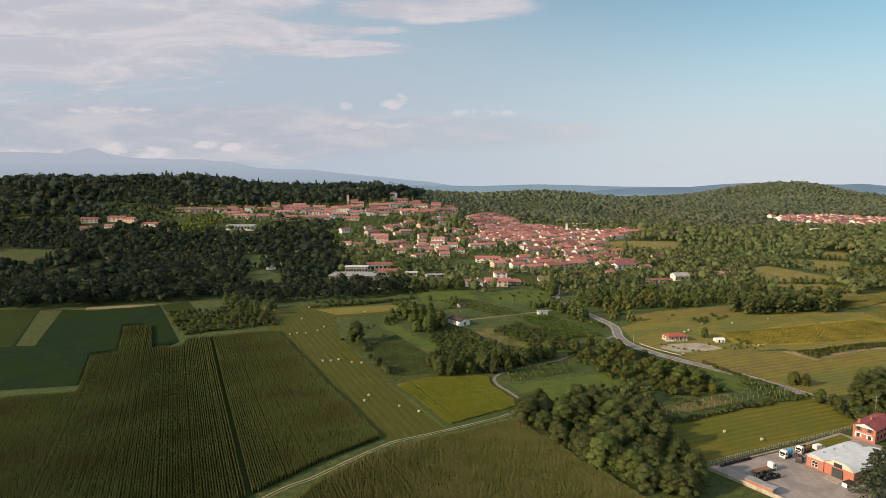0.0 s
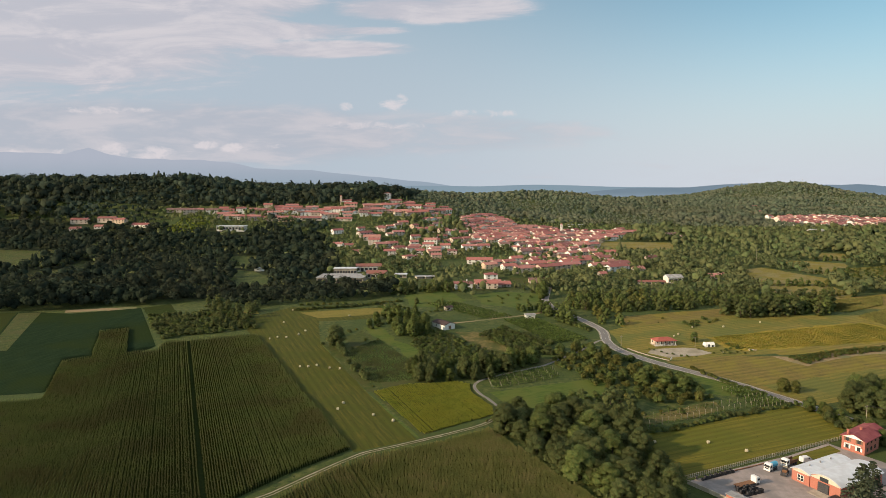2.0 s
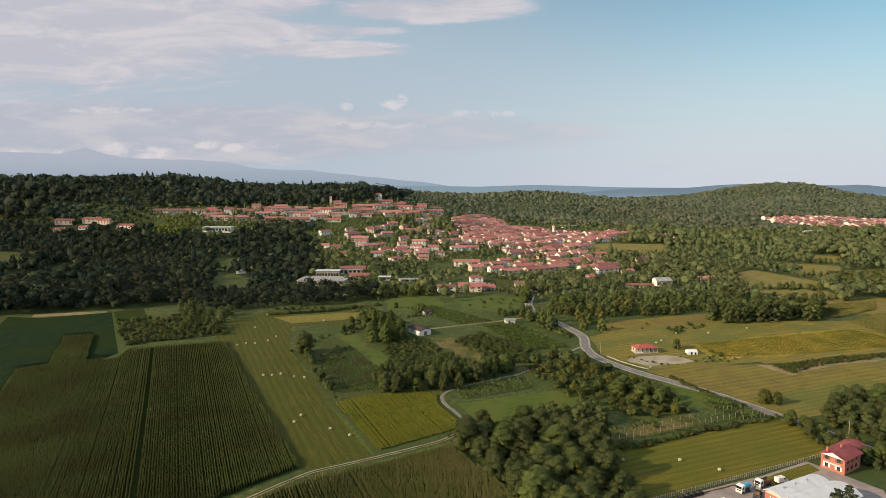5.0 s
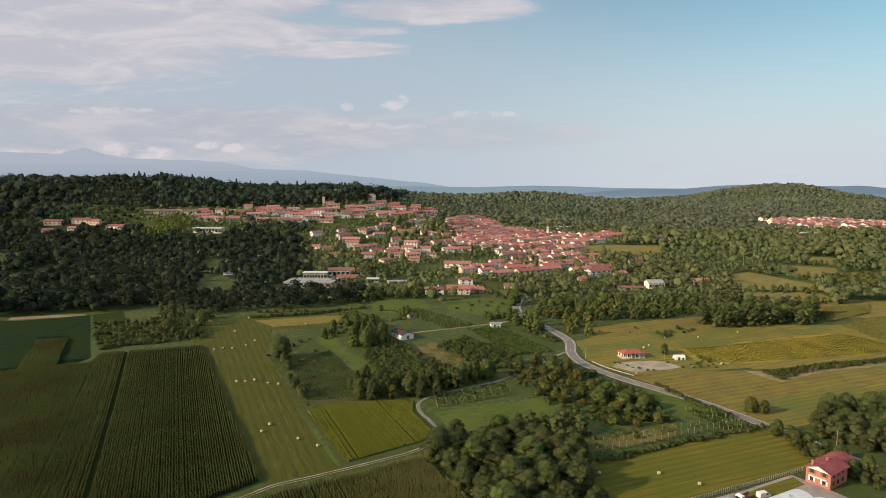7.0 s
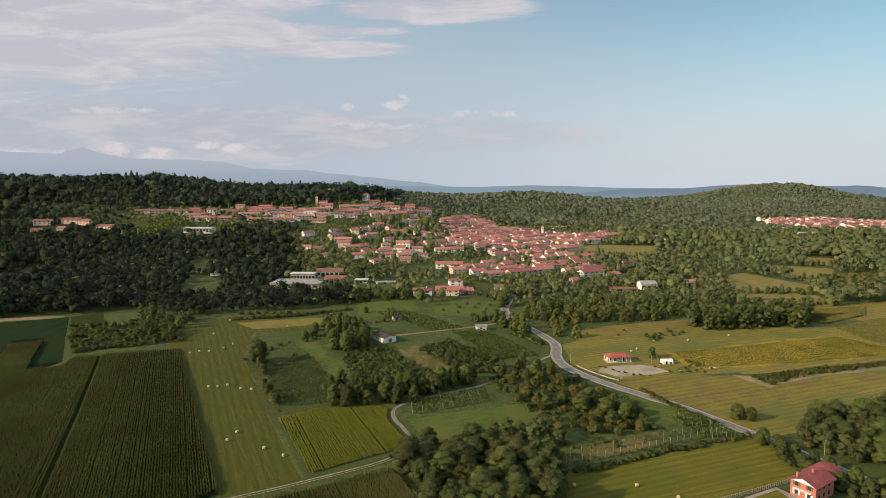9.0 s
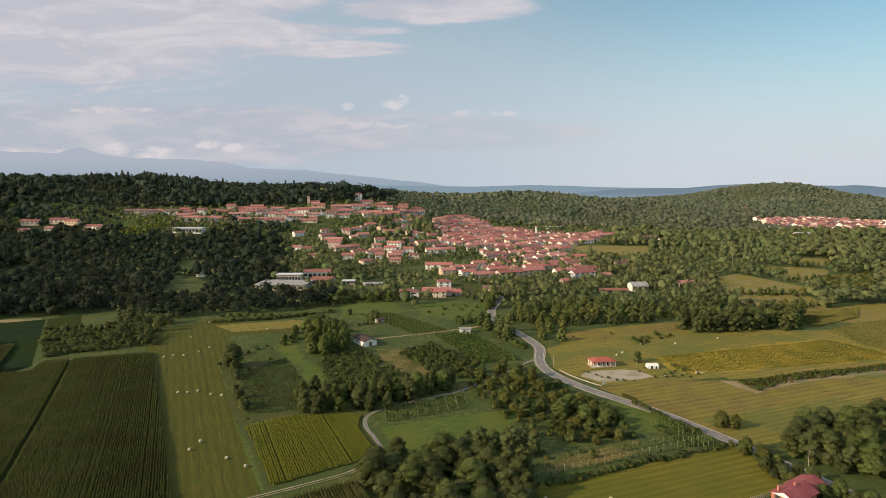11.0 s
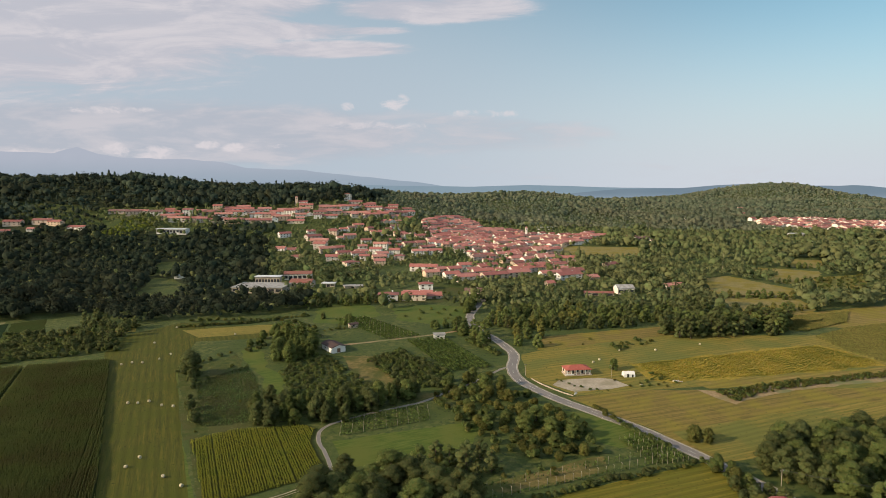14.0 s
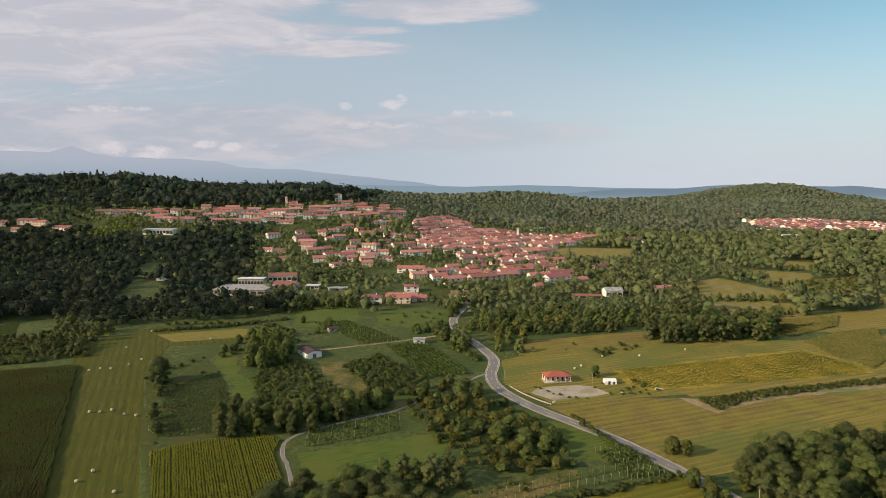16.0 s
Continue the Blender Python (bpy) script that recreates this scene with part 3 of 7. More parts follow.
patch("meadow", [(104, 312), (106, 345), (130, 360), (172, 381), (290, 381), (420, 420), (420, 300), (249, 290), (184, 302), (150, 296), (122, 290)], MOWN, 0.10, "mown green meadow round a bungalow", rough_edge=0.5)
patch("crop_field", [(156, 331), (188, 340), (266, 363), (278, 338), (277, 328), (215, 314), (166, 305), (158, 309)], WEEDY, 0.20, "rough yellowing crop in a wide field", rough_edge=3.0)
patch("stubble_field", [(176, 305), (214, 313), (276, 326), (400, 345), (400, 335), (270, 319), (210, 304), (180, 298)], STUBBLE, 0.24, "narrow strip of dry mown grass", rough_edge=0.6)
patch("mown_field", [(118, 288), (150, 297), (186, 296), (249, 300), (420, 300), (420, 240), (205, 262), (172, 240), (156, 233), (143, 257), (127, 276)], SWATHS, 0.14, "mown field in long pale swaths", rough_edge=0.3)
patch("mown_field", [(148, 256), (186, 270), (240, 284), (420, 280), (420, 238), (205, 260), (172, 238), (157, 233)], MOWN, 0.22, "green mown field beside the road", rough_edge=1.6)
patch("soil_strip", [(174, 297), (182, 295), (238, 310), (330, 327), (330, 321), (240, 303.5), (204, 292), (183, 281), (178, 288)], SOIL, 0.26, "bare earth beside a strip of vines", rough_edge=1.2)
patch("stubble_field", [(120, 377), (216, 408), (208, 386), (115, 352)], SWATHS, 0.14, "strip of dry mown grass before a wood", rough_edge=0.6)
patch("meadow", [(298, 438), (420, 480), (420, 420), (271, 397)], STUBBLE, 0.16, "olive mown meadow", rough_edge=1.0)
for k, pts in enumerate(([(290, 572), (325, 590), (352, 530), (330, 494), (272, 494)], [(274, 507), (331, 499), (326, 455), (300, 432), (262, 428)],
                         [(372, 641), (424, 614), (399, 565), (369, 540), (352, 560), (362, 605)], [(425, 684), (463, 674), (440, 632), (408, 640)],
                         [(294, 443), (345, 443), (320, 405), (305, 398), (268, 400)], [(204, 765), (296, 754), (282, 700), (224, 680), (190, 700)])):
    patch("meadow", pts, MOWN if k == 4 else PALE_MEADOW, 0.15, "pale yellow-green clearing between woods", rough_edge=1.5)
# Three western clearings get the duller grass in place of cloud shade.
for k, pts in enumerate(([(-530, 685), (-434, 685), (-405, 640), (-420, 580), (-520, 590)], [(-362, 577), (-382, 636), (-350, 615), (-325, 565), (-345, 545)], [(-229, 656), (-202, 656), (-184, 590), (-205, 585)],
                         [(-197, 578), (-173, 570), (-150, 536), (-132, 475), (-168, 490)], [(-396, 576), (-360, 578), (-326, 520), (-356, 505)], [(3, 632), (38, 638), (36, 586), (8, 570)], [(-90, 735), (-60, 740), (-62, 700), (-95, 690)], [(-375, 815), (-325, 825), (-330, 790), (-380, 785)])):
    patch("meadow", pts, ROUGHGRASS if k in (0, 1, 4) else GRASS, 0.15, "small green clearing between woods", rough_edge=1.5)
patch("stubble_field", [(-86, 390), (-57, 400), (-26, 407), (-19, 390), (-70, 374)], MOWN, 0.2, "strip of dry mown grass beside a hedge", rough_edge=0.8)
patch("meadow", [(392, 578), (456, 600), (405, 520), (385, 490), (350, 500)], MOWN, 0.15, "green orchard ground between woods", rough_edge=1.5)
patch("lawn", [(12, 468), (64, 474), (100, 498), (98, 522), (60, 542), (38, 520), (14, 498)], ROUGHGRASS, 0.16, "rough grass round farmhouses", "lawn", rough_edge=1.5)
patch("soil_strip", [(16, 342), (34, 341), (49, 297), (65, 291), (57, 284), (45, 288), (24, 318)], DRYGRASS, 0.14, "worn brownish grass along an orchard", rough_edge=0.8)

ROAD_LINE = [(104, 520), (88, 455), (83, 425), (86, 397), (97, 366), (102, 345), (99, 324), (101, 307), (112, 288), (124, 274), (140, 255), (153, 232), (170, 196), (190, 150), (215, 90), (260, -20)]
ribbon("road_verge", ROAD_LINE, 7.2, GRAVEL, 0.17, label="dusty gravel verge along a road", category="road verge", wander=0.25)
ribbon("road", ROAD_LINE, 5.7, ASPHALT, 0.21, label="worn grey two-lane country road with faint lines", category="road")
for side in (-2.5, 2.5):
    ribbon("road_marking", ROAD_LINE, 0.16, ROADPAINT, 0.225, side, "thin white painted edge line", "road marking")
for k in range(0, 150, 3):
    ribbon("road_marking", ROAD_LINE, 0.14, ROADPAINT, 0.225, 0.0, "white dash of a road's centre line", "road marking", start=k, stop=k + 2)
TRACK = [(-75, 110), (-48, 154.4), (-38, 164.8), (-28, 177), (-18.6, 187.5), (-14.5, 191), (-3.5, 196.8), (14.5, 207), (25.5, 214.6), (33, 226)]
ribbon("farm_track", TRACK, 3.2, ROUGHGRASS, 0.14, label="grassy farm track", category="track", wander=0.3)
for side, wide in ((-0.75, 0.55), (0.75, 0.35)):
    ribbon("farm_track", TRACK, wide, GRAVEL, 0.18, side, "pale wheel rut of a farm track", "track", wander=0.12)
LANE = [(33, 227), (29, 238), (24.8, 247), (23.2, 255), (26, 261.5), (38.5, 271), (58, 282.5), (67, 292), (80.4, 305.5), (94, 323), (99, 327)]
ribbon("lane_verge", LANE, 1.75, GRAVEL, 0.15, label="pale dusty edge of a lane", category="lane verge", wander=0.2)
ribbon("lane", LANE, 1.35, ASPHALT, 0.19, label="narrow asphalt lane with a bend", category="lane", wander=0.08)
ribbon("grass_margin", [(-69, 346), (-44, 291), (-25, 252), (1.5, 202)], 1.5, LUSH, 0.06, label="bright green strip of uncut grass between fields", category="grass strip", wander=0.4, step=3.0)
ribbon("farm_track", [(-14, 356), (10, 360), (31, 368), (66, 384), (84, 400)], 3.0, SOIL, 0.17, label="pale earth track past an orchard", category="track", wander=0.3)
patch("courtyard", [(114, 302), (122, 294), (138.5, 297.6), (147, 301.6), (142, 309.5), (136, 311), (118, 308)], GRAVEL, 0.24, "pale gravel courtyard before a bungalow", "courtyard", rough_edge=0.3)
patch("yard", [(80.5, 171.5), (98, 179.5), (120, 188.5), (139, 198), (150, 180), (130, 140), (108, 132)], YARD, 0.12, "worn dusty concrete yard with pale stains", "yard")
patch("lawn", [(119, 186.5), (138.5, 196.3), (139.5, 192), (124, 184), (119, 182)], GREENMOWN, 0.24, "strip of green lawn beside a fenced yard", "lawn", rough_edge=0.3)


# ---- plants ----
PHI = (1 + 5 ** 0.5) / 2
ICO = np.array([(-1, PHI, 0), (1, PHI, 0), (-1, -PHI, 0), (1, -PHI, 0), (0, -1, PHI), (0, 1, PHI), (0, -1, -PHI), (0, 1, -PHI), (PHI, 0, -1), (PHI, 0, 1), (-PHI, 0, -1), (-PHI, 0, 1)]) / (1 + PHI ** 2) ** 0.5


def hull_faces():
    """The twenty faces of the solid whose corners ICO holds."""
    edge = 4 / (1 + PHI ** 2) * 1.02
    near = lambda a, b: ((ICO[a] - ICO[b]) ** 2).sum() < edge
    out = []
    for a in range(12):
        for b in range(a + 1, 12):
            for c in range(b + 1, 12):
                if near(a, b) and near(b, c) and near(a, c):
                    n = np.cross(ICO[b] - ICO[a], ICO[c] - ICO[a])
                    out.append((a, b, c) if n @ ICO[a] > 0 else (a, c, b))
    return np.array(out)


ICO_FACES = hull_faces()


CAP_FACES = ICO_FACES[ICO[ICO_FACES].mean(1)[:, 2] > -0.35]


def finer(points, faces):
    """The same round solid with each face cut in four."""
    points, cut, out = [tuple(p) for p in points], {}, []

    def middle(a, b):
        key = (min(a, b), max(a, b))
        if key not in cut:
            m = (np.array(points[a]) + points[b]) / 2
            cut[key] = len(points)
            points.append(tuple(m / np.linalg.norm(m)))
        return cut[key]
    for a, b, c in faces:
        p, q, r = middle(a, b), middle(b, c), middle(c, a)
        out += [(a, p, r), (p, b, q), (r, q, c), (p, q, r)]
    return np.array(points), np.array(out)


BALL, BALL_FACES = finer(ICO, ICO_FACES)


def unit(v):
    return v / np.maximum(np.linalg.norm(v, axis=-1, keepdims=True), 1e-6)


def lobes(rng, centres, radii, rough=0.25, faces=ICO_FACES, points=ICO, heart=None, tint=0.5):
    """Lumpy lobes: arrays of corners, with normals and tint, and triangles. heart: the middle of the crown that they belong to."""
    n, k = len(centres), len(points)
    radii = np.asarray(radii)[:, None, :]
    shape = points[None] * (1 + rng.uniform(-rough, rough, (n, k, 1))) * radii
    out = unit(points[None] / radii)
    if heart is not None:
        out = 0.5 * out + 0.6 * unit(shape + np.asarray(centres)[:, None, :] - heart) + (0, 0, 0.4)
    tone = np.broadcast_to(np.reshape(tint, (-1, 1, 1)), (n, k, 1))
    verts = np.concatenate([shape + np.asarray(centres)[:, None, :], unit(out + rng.normal(0, 0.22, (n, k, 3))), tone], 2)
    tris = faces[None] + (np.arange(n) * k)[:, None, None]
    return verts.reshape(-1, 7), tris.reshape(-1, 3)


def cards(rng, places, outward, sizes, tint=0.5):
    """Leaf sprays: a bent pair of triangles at each place, turned roughly outward."""
    n = len(places)
    normal = unit(outward + rng.normal(0, 0.5, (n, 3)))
    side = unit(np.cross(normal, rng.normal(0, 1, (n, 3))))
    other = np.cross(normal, side)
    s = np.asarray(sizes).reshape(-1, 1)
    stretch = rng.uniform(0.55, 1.0, (n, 1))
    v = np.stack([places - side * s, places - other * s * stretch + normal * s * 0.25, places + side * s, places + other * s * stretch + normal * s * 0.1], 1)
    shade = unit(unit(outward) + (0, 0, 0.4) + rng.normal(0, 0.4, (n, 3)))
    t = np.array([[0, 1, 2], [0, 2, 3]])[None] + (np.arange(n) * 4)[:, None, None]
    tone = np.broadcast_to(np.reshape(tint, (-1, 1, 1)), (n, 4, 1))
    return np.concatenate([v, np.repeat(shade[:, None], 4, 1), tone], 2).reshape(-1, 7), t.reshape(-1, 3)


def moved(v, m, tint):
    """Corners with their normals, moved by a matrix and given a tint."""
    m = np.array(m)
    return np.concatenate([v[:, :3] @ m[:3, :3].T + m[:3, 3], unit(v[:, 3:6] @ m[:3, :3].T), np.full((len(v), 1), tint)], 1)


def join(*parts):
    vs, ts, k = [], [], 0
    for v, t in parts:
        vs.append(v)
        ts.append(t + k)
        k += len(v)
    return np.concatenate(vs), np.concatenate(ts)


def limb(a, b, ra, rb, sides=6):
    a, b = np.array(a, float), np.array(b, float)
    d = (b - a) / np.linalg.norm(b - a)
    p = np.cross(d, (0.3, 1, 0.2))
    p /= np.linalg.norm(p)
    q = np.cross(d, p)
    ang = np.arange(sides) * 2 * np.pi / sides
    ring = np.cos(ang)[:, None] * p + np.sin(ang)[:, None] * q
    v = np.concatenate([np.concatenate([a + ring * ra, b + ring * rb]), np.concatenate([ring, ring]), np.full((2 * sides, 1), 0.5)], 1)
    k = np.arange(sides)
    n = (k + 1) % sides
    return v, np.concatenate([np.stack([k, n, n + sides], 1), np.stack([k, n + sides, k + sides], 1)])


def make_tree(name, seed, tall, wide, leaf, label, bole=0.06, leaves=2700, slim=False, arrays=False):
    """A tree: a thing with a trunk that forks into limbs, and a crown of leaf sprays round uneven lobes."""
    rng = np.random.default_rng(seed)
    n = 16 if arrays else 34
    base, top = tall * bole, tall
    heart = np.array((0, 0, tall * 0.42))
    # lobes spread over the crown's outside, by the golden angle
    h = (np.arange(n) + 0.5) / n * 0.94 + rng.uniform(-0.04, 0.04, n)
    spread = wide / 2 * np.sqrt(np.clip(1 - (1.9 * h - 0.72) ** 2, 0.03, 1)) * (0.55 if slim else 0.76)
    ang = np.arange(n) * 2.4 + rng.uniform(-0.5, 0.5, n)
    reach = rng.uniform(0.68, 1.08, n)
    centres = np.stack([np.cos(ang) * spread * reach, np.sin(ang) * spread * reach, base + h * (top - base) * 0.90], 1)
    r = wide * rng.uniform(0.12, 0.22, n) * (1.2 if arrays else 1.0)
    radii = np.stack([r, r, r * rng.uniform(0.7, 0.95, n)], 1)
    if arrays:
        # undergrowth round the foot of a tree in a wood
        a = rng.uniform(0, 2 * np.pi, 4) + np.arange(4) * 1.57
        foot = np.stack([np.cos(a) * wide * 0.36, np.sin(a) * wide * 0.36, rng.uniform(0.10, 0.18, 4) * tall], 1)
        centres, radii, n = np.concatenate([centres, foot]), np.concatenate([radii, np.full((4, 3), wide * 0.2)]), n + 4
    core = lobes(rng, centres, radii * 0.80, 0.22, heart=heart) if arrays else lobes(rng, centres, radii * 0.78, 0.24, BALL_FACES, BALL, heart)
    which = rng.integers(0, n, leaves)
    out = rng.normal(0, 1, (leaves, 3))
    out[:, 2] = np.abs(out[:, 2]) * 1.1 - 0.45
    out = unit(out)
    spots = centres[which] + out * radii[which] * rng.uniform(0.72, 1.38, (leaves, 1))
    around = unit(0.7 * out + 0.6 * unit(spots - heart))
    spray = cards(rng, spots, around, rng.uniform(0.12, 0.27, leaves) * (tall / 11) ** 0.5 * (1.15 if arrays else 1.0))
    wood = [limb((0, 0, -0.6), (0.1, 0, base * 1.2), tall * 0.028, tall * 0.02), limb((0.1, 0, base * 1.2), (0, 0.1, tall * 0.75), tall * 0.02, tall * 0.006)]
    for k in range(min(5, n)):
        wood.append(limb((0.1, 0, base * 1.1), centres[k], tall * 0.012, tall * 0.004, 5))
    if arrays:
        return [(*join(core, spray), leaf), (*join(*wood), BARK)]
    root = tagged(new(name), label, "tree")
    mesh_arrays("crown", *join(core, spray), leaf, parent=root)
    mesh_arrays("trunk", *join(*wood), BARK, parent=root)
    return root


def make_conifer(name, seed, tall, wide, label):
    rng = np.random.default_rng(seed)
    root = tagged(new(name), label, "conifer tree")
    # tiers of drooping branches, each a row of sprays
    spots, out = [], []
    for tier in np.linspace(0.08, 0.97, 13):
        long = wide / 2 * (1 - tier) ** 0.7 + 0.3
        for a in np.arange(7) * np.pi / 3.5 + rng.uniform(0, 6):
            a, r = a + rng.normal(0, 0.12), long * rng.uniform(0.65, 1.1)
            u = np.sqrt(rng.uniform(0.03, 1, 34))
            side = rng.normal(0, 0.11, 34) * r * u
            spots.append(np.stack([np.cos(a) * r * u - np.sin(a) * side, np.sin(a) * r * u + np.cos(a) * side, tall * tier + r * (0.10 * u - 0.26 * u * u) + rng.normal(0, 0.07, 34)], 1))
            out.append(np.stack([np.cos(a) * 0.3 * u, np.sin(a) * 0.3 * u, np.full(34, 0.9)], 1))
    spots, out = np.concatenate(spots), np.concatenate(out)
    n = len(spots)
    spray = cards(rng, spots, out, rng.uniform(0.14, 0.30, n) * wide / 9)
    core = limb((0, 0, tall * 0.05), (0, 0, tall * 0.97), wide * 0.05, 0.05, 8)
    mesh_arrays("crown", *join(core, spray), LEAF_CONIFER, parent=root)
    mesh_arrays("trunk", *limb((0, 0, -0.6), (0, 0, tall * 0.6), tall * 0.02, tall * 0.008), BARK, parent=root)
    return root


BUSH_SHAPES = {}


def make_bush(name, seed, wide, tall, leaf, label):
    rng = np.random.default_rng(seed)
    n = 5
    centres = np.stack([rng.uniform(-0.3, 0.3, n) * wide, rng.uniform(-0.3, 0.3, n) * wide, rng.uniform(0.3, 0.62, n) * tall], 1)
    radii = np.stack([np.full(n, wide * 0.27), np.full(n, wide * 0.27), np.full(n, tall * 0.34)], 1)
    core = lobes(rng, centres, radii * 0.85, heart=np.array((0, 0, tall * 0.2)))
    k = 190
    which = rng.integers(0, n, k)
    out = rng.normal(0, 1, (k, 3))
    out[:, 2] = np.abs(out[:, 2]) - 0.3
    out /= np.linalg.norm(out, axis=1, keepdims=True)
    spray = cards(rng, centres[which] + out * radii[which], unit(out + (0, 0, 0.2)), rng.uniform(0.14, 0.36, k) * (wide / 3) ** 0.5)
    ob = tagged(mesh_arrays(name, *join(core, spray), leaf), label, "bush")
    BUSH_SHAPES[ob] = join(core, spray)
    return ob


TREES = [make_tree("tree", 11, 10, 8.2, LEAF_DARK, "broadleaf tree with a dark green rounded crown"),
         make_tree("tree", 12, 12, 8.6, LEAF_GREEN, "tall green broadleaf tree"),
         make_tree("tree", 13, 9, 7.6, LEAF_GREEN, "green broadleaf tree with an uneven crown"),
         make_tree("tree", 14, 11, 7.4, LEAF_DARK, "dark green oak-like tree"),
         make_tree("tree", 15, 8, 6.8, LEAF_OLIVE, "olive-green broadleaf tree with a loose crown"),
         make_tree("tree", 16, 9.5, 6.2, LEAF_OLIVE, "young tree with yellow-green leaves"),
         make_tree("tree", 17, 13, 5.4, LEAF_GREEN, "slim tall green tree", slim=True),
         make_tree("tree", 18, 10.5, 9.0, LEAF_GREEN, "broad spreading green tree")]
MIDTREES = [make_tree("tree", seed, tall, wide, leaf, "", leaves=360, slim=slim, arrays=True)
            for seed, tall, wide, leaf, slim in ((51, 11.5, 8.0, LEAF_DARK, False), (52, 12, 7.0, LEAF_GREEN, False), (53, 9.5, 8.2, LEAF_GREEN, False), (54, 10.5, 7.2, LEAF_OLIVE, False), (55, 13, 6.0, LEAF_DARK, True))]
BUSHES = [make_bush("bush", 31, 3.4, 2.3, LEAF_GREEN, "rounded leafy green bush"), make_bush("bush", 32, 2.8, 2.0, LEAF_OLIVE, "loose olive-green leafy bush"),
          make_bush("bush", 33, 4.0, 3.0, LEAF_DARK, "dense rounded dark green bush")]
CONIFER = make_conifer("conifer", 41, 15, 12.5, "tall dark green cedar-like conifer")
used = set()


def plant(proto, x, y, scale=1.0, turn=None, high=None, label=""):
    turn = random.uniform(0, 360) if turn is None else turn
    m = Matrix.Translation(on(x, y)) @ pose(0, 0, 0, 0, 0, turn) @ Matrix.Diagonal((scale * K, scale * K, (high or scale) * K, 1))
    if proto not in used:
        used.add(proto)
        proto.matrix_basis = m
        ob = proto
    else:
        ob = copy_thing(proto, m)
        ob.matrix_basis = m
    return tagged(ob, label)


def inside(x, y, pts):
    hit, j = np.zeros(np.shape(x), bool), len(pts) - 1
    x, y = np.asarray(x), np.asarray(y)
    for i in range(len(pts)):
        (xi, yi), (xj, yj) = pts[i], pts[j]
        if yi != yj:
            hit ^= ((yi > y) != (yj > y)) & (x < (xj - xi) * (y - yi) / (yj - yi) + xi)
        j = i
    return hit


def scatter(pts, gap, seed, tries=30):
    """Places at least about gap apart inside an outline."""
    rng, xs, ys, got = random.Random(seed), [p[0] for p in pts], [p[1] for p in pts], []
    area = (max(xs) - min(xs)) * (max(ys) - min(ys))
    for _ in range(int(area / gap ** 2 * 4)):
        x, y = rng.uniform(min(xs), max(xs)), rng.uniform(min(ys), max(ys))
        if inside(x, y, pts) and all((x - a) ** 2 + (y - b) ** 2 > gap ** 2 for a, b in got):
            got.append((x, y))
    return got


def wood(pts, gap, kinds, lo, hi, seed, keep=lambda x, y: True, protos=TREES, low=1.0):
    rng = random.Random(seed)
    for x, y in scatter(pts, gap, seed):
        if keep(x, y):
            s = rng.uniform(lo, hi)
            plant(protos[rng.choice(kinds)], x, y, s, rng.uniform(0, 360), s * low * rng.uniform(0.85, 1.1))


def joined_wood(name, label, pts, gap, kinds, lo, hi, seed):
    """A wood whose trees, each with trunk and crown, are one mesh."""
    rng, verts, tris, index, mats, k = random.Random(seed), [], [], [], [], 0
    for x, y in scatter(pts, gap, seed):
        s, proto, tone = rng.uniform(lo, hi), MIDTREES[rng.choice(kinds)], rng.random()
        m = Matrix.Translation(on(x, y)) @ pose(0, 0, 0, 0, 0, rng.uniform(0, 360)) @ Matrix.Diagonal((s * K, s * K, s * rng.uniform(0.85, 1.1) * K, 1))
        for v, t, mat in proto:
            verts.append(moved(v, m, tone))
            tris.append(t + k)
            k += len(v)
            if mat not in mats:
                mats.append(mat)
            index.append(np.full(len(t), mats.index(mat)))
    if verts:
        tagged(mesh_arrays(name, np.concatenate(verts), np.concatenate(tris), mats, np.concatenate(index)), label, "trees", kind="stuff")


def join_plants(name, label, items, category="bushes"):
    """Many bushes in one mesh. items: prototype, x, y, scale, turn, height scale."""
    verts, tris, k, mats = [], [], 0, []
    index = []
    for proto, x, y, scale, turn, high in items:
        me, (v, t) = proto.data, BUSH_SHAPES[proto]
        verts.append(moved(v, Matrix.Translation(on(x, y)) @ pose(0, 0, 0, 0, 0, turn) @ Matrix.Diagonal((scale * K, scale * K, high * K, 1)), (x * 7.31 + y * 3.77) % 1.0))
        tris.append(t + k)
        k += len(v)
        if me.materials[0] not in mats:
            mats.append(me.materials[0])
        index.append(np.full(len(me.polygons), mats.index(me.materials[0])))
    tagged(mesh_arrays(name, np.concatenate(verts), np.concatenate(tris), mats, np.concatenate(index)), label, category, kind="stuff")


def plantation(name, label, pts, gap, seed, lo, hi, kinds):
    rng = random.Random(seed)
    join_plants(name, label, [(BUSHES[rng.choice(kinds)], x, y, rng.uniform(lo, hi), rng.uniform(0, 360), rng.uniform(lo, hi) * 1.15) for x, y in scatter(pts, gap, seed)])


def thicket(pts, gap, seed, lo=0.7, hi=1.3, kinds=(0, 1, 2)):
    rng = random.Random(seed)
    for x, y in scatter(pts, gap, seed):
        plant(BUSHES[rng.choice(kinds)], x, y, rng.uniform(lo, hi), rng.uniform(0, 360))


def hedge(line, gap, seed, lo=0.7, hi=1.2, kinds=(0, 1, 2), off=0.8):
    rng = random.Random(seed)
    for q in curve_points(line, gap * K):
        q = q / K
        plant(BUSHES[rng.choice(kinds)], q.x + rng.uniform(-off, off), q.y + rng.uniform(-off, off), rng.uniform(lo, hi), rng.uniform(0, 360))


plantation("undergrowth", "dense leafy undergrowth of bushes below trees", [(29, 209), (40, 188), (56, 157), (68, 157), (76, 170), (73, 183), (72, 200), (68, 218), (50, 222), (36, 224)], 4.6, 42, 0.9, 1.5, (2, 0))
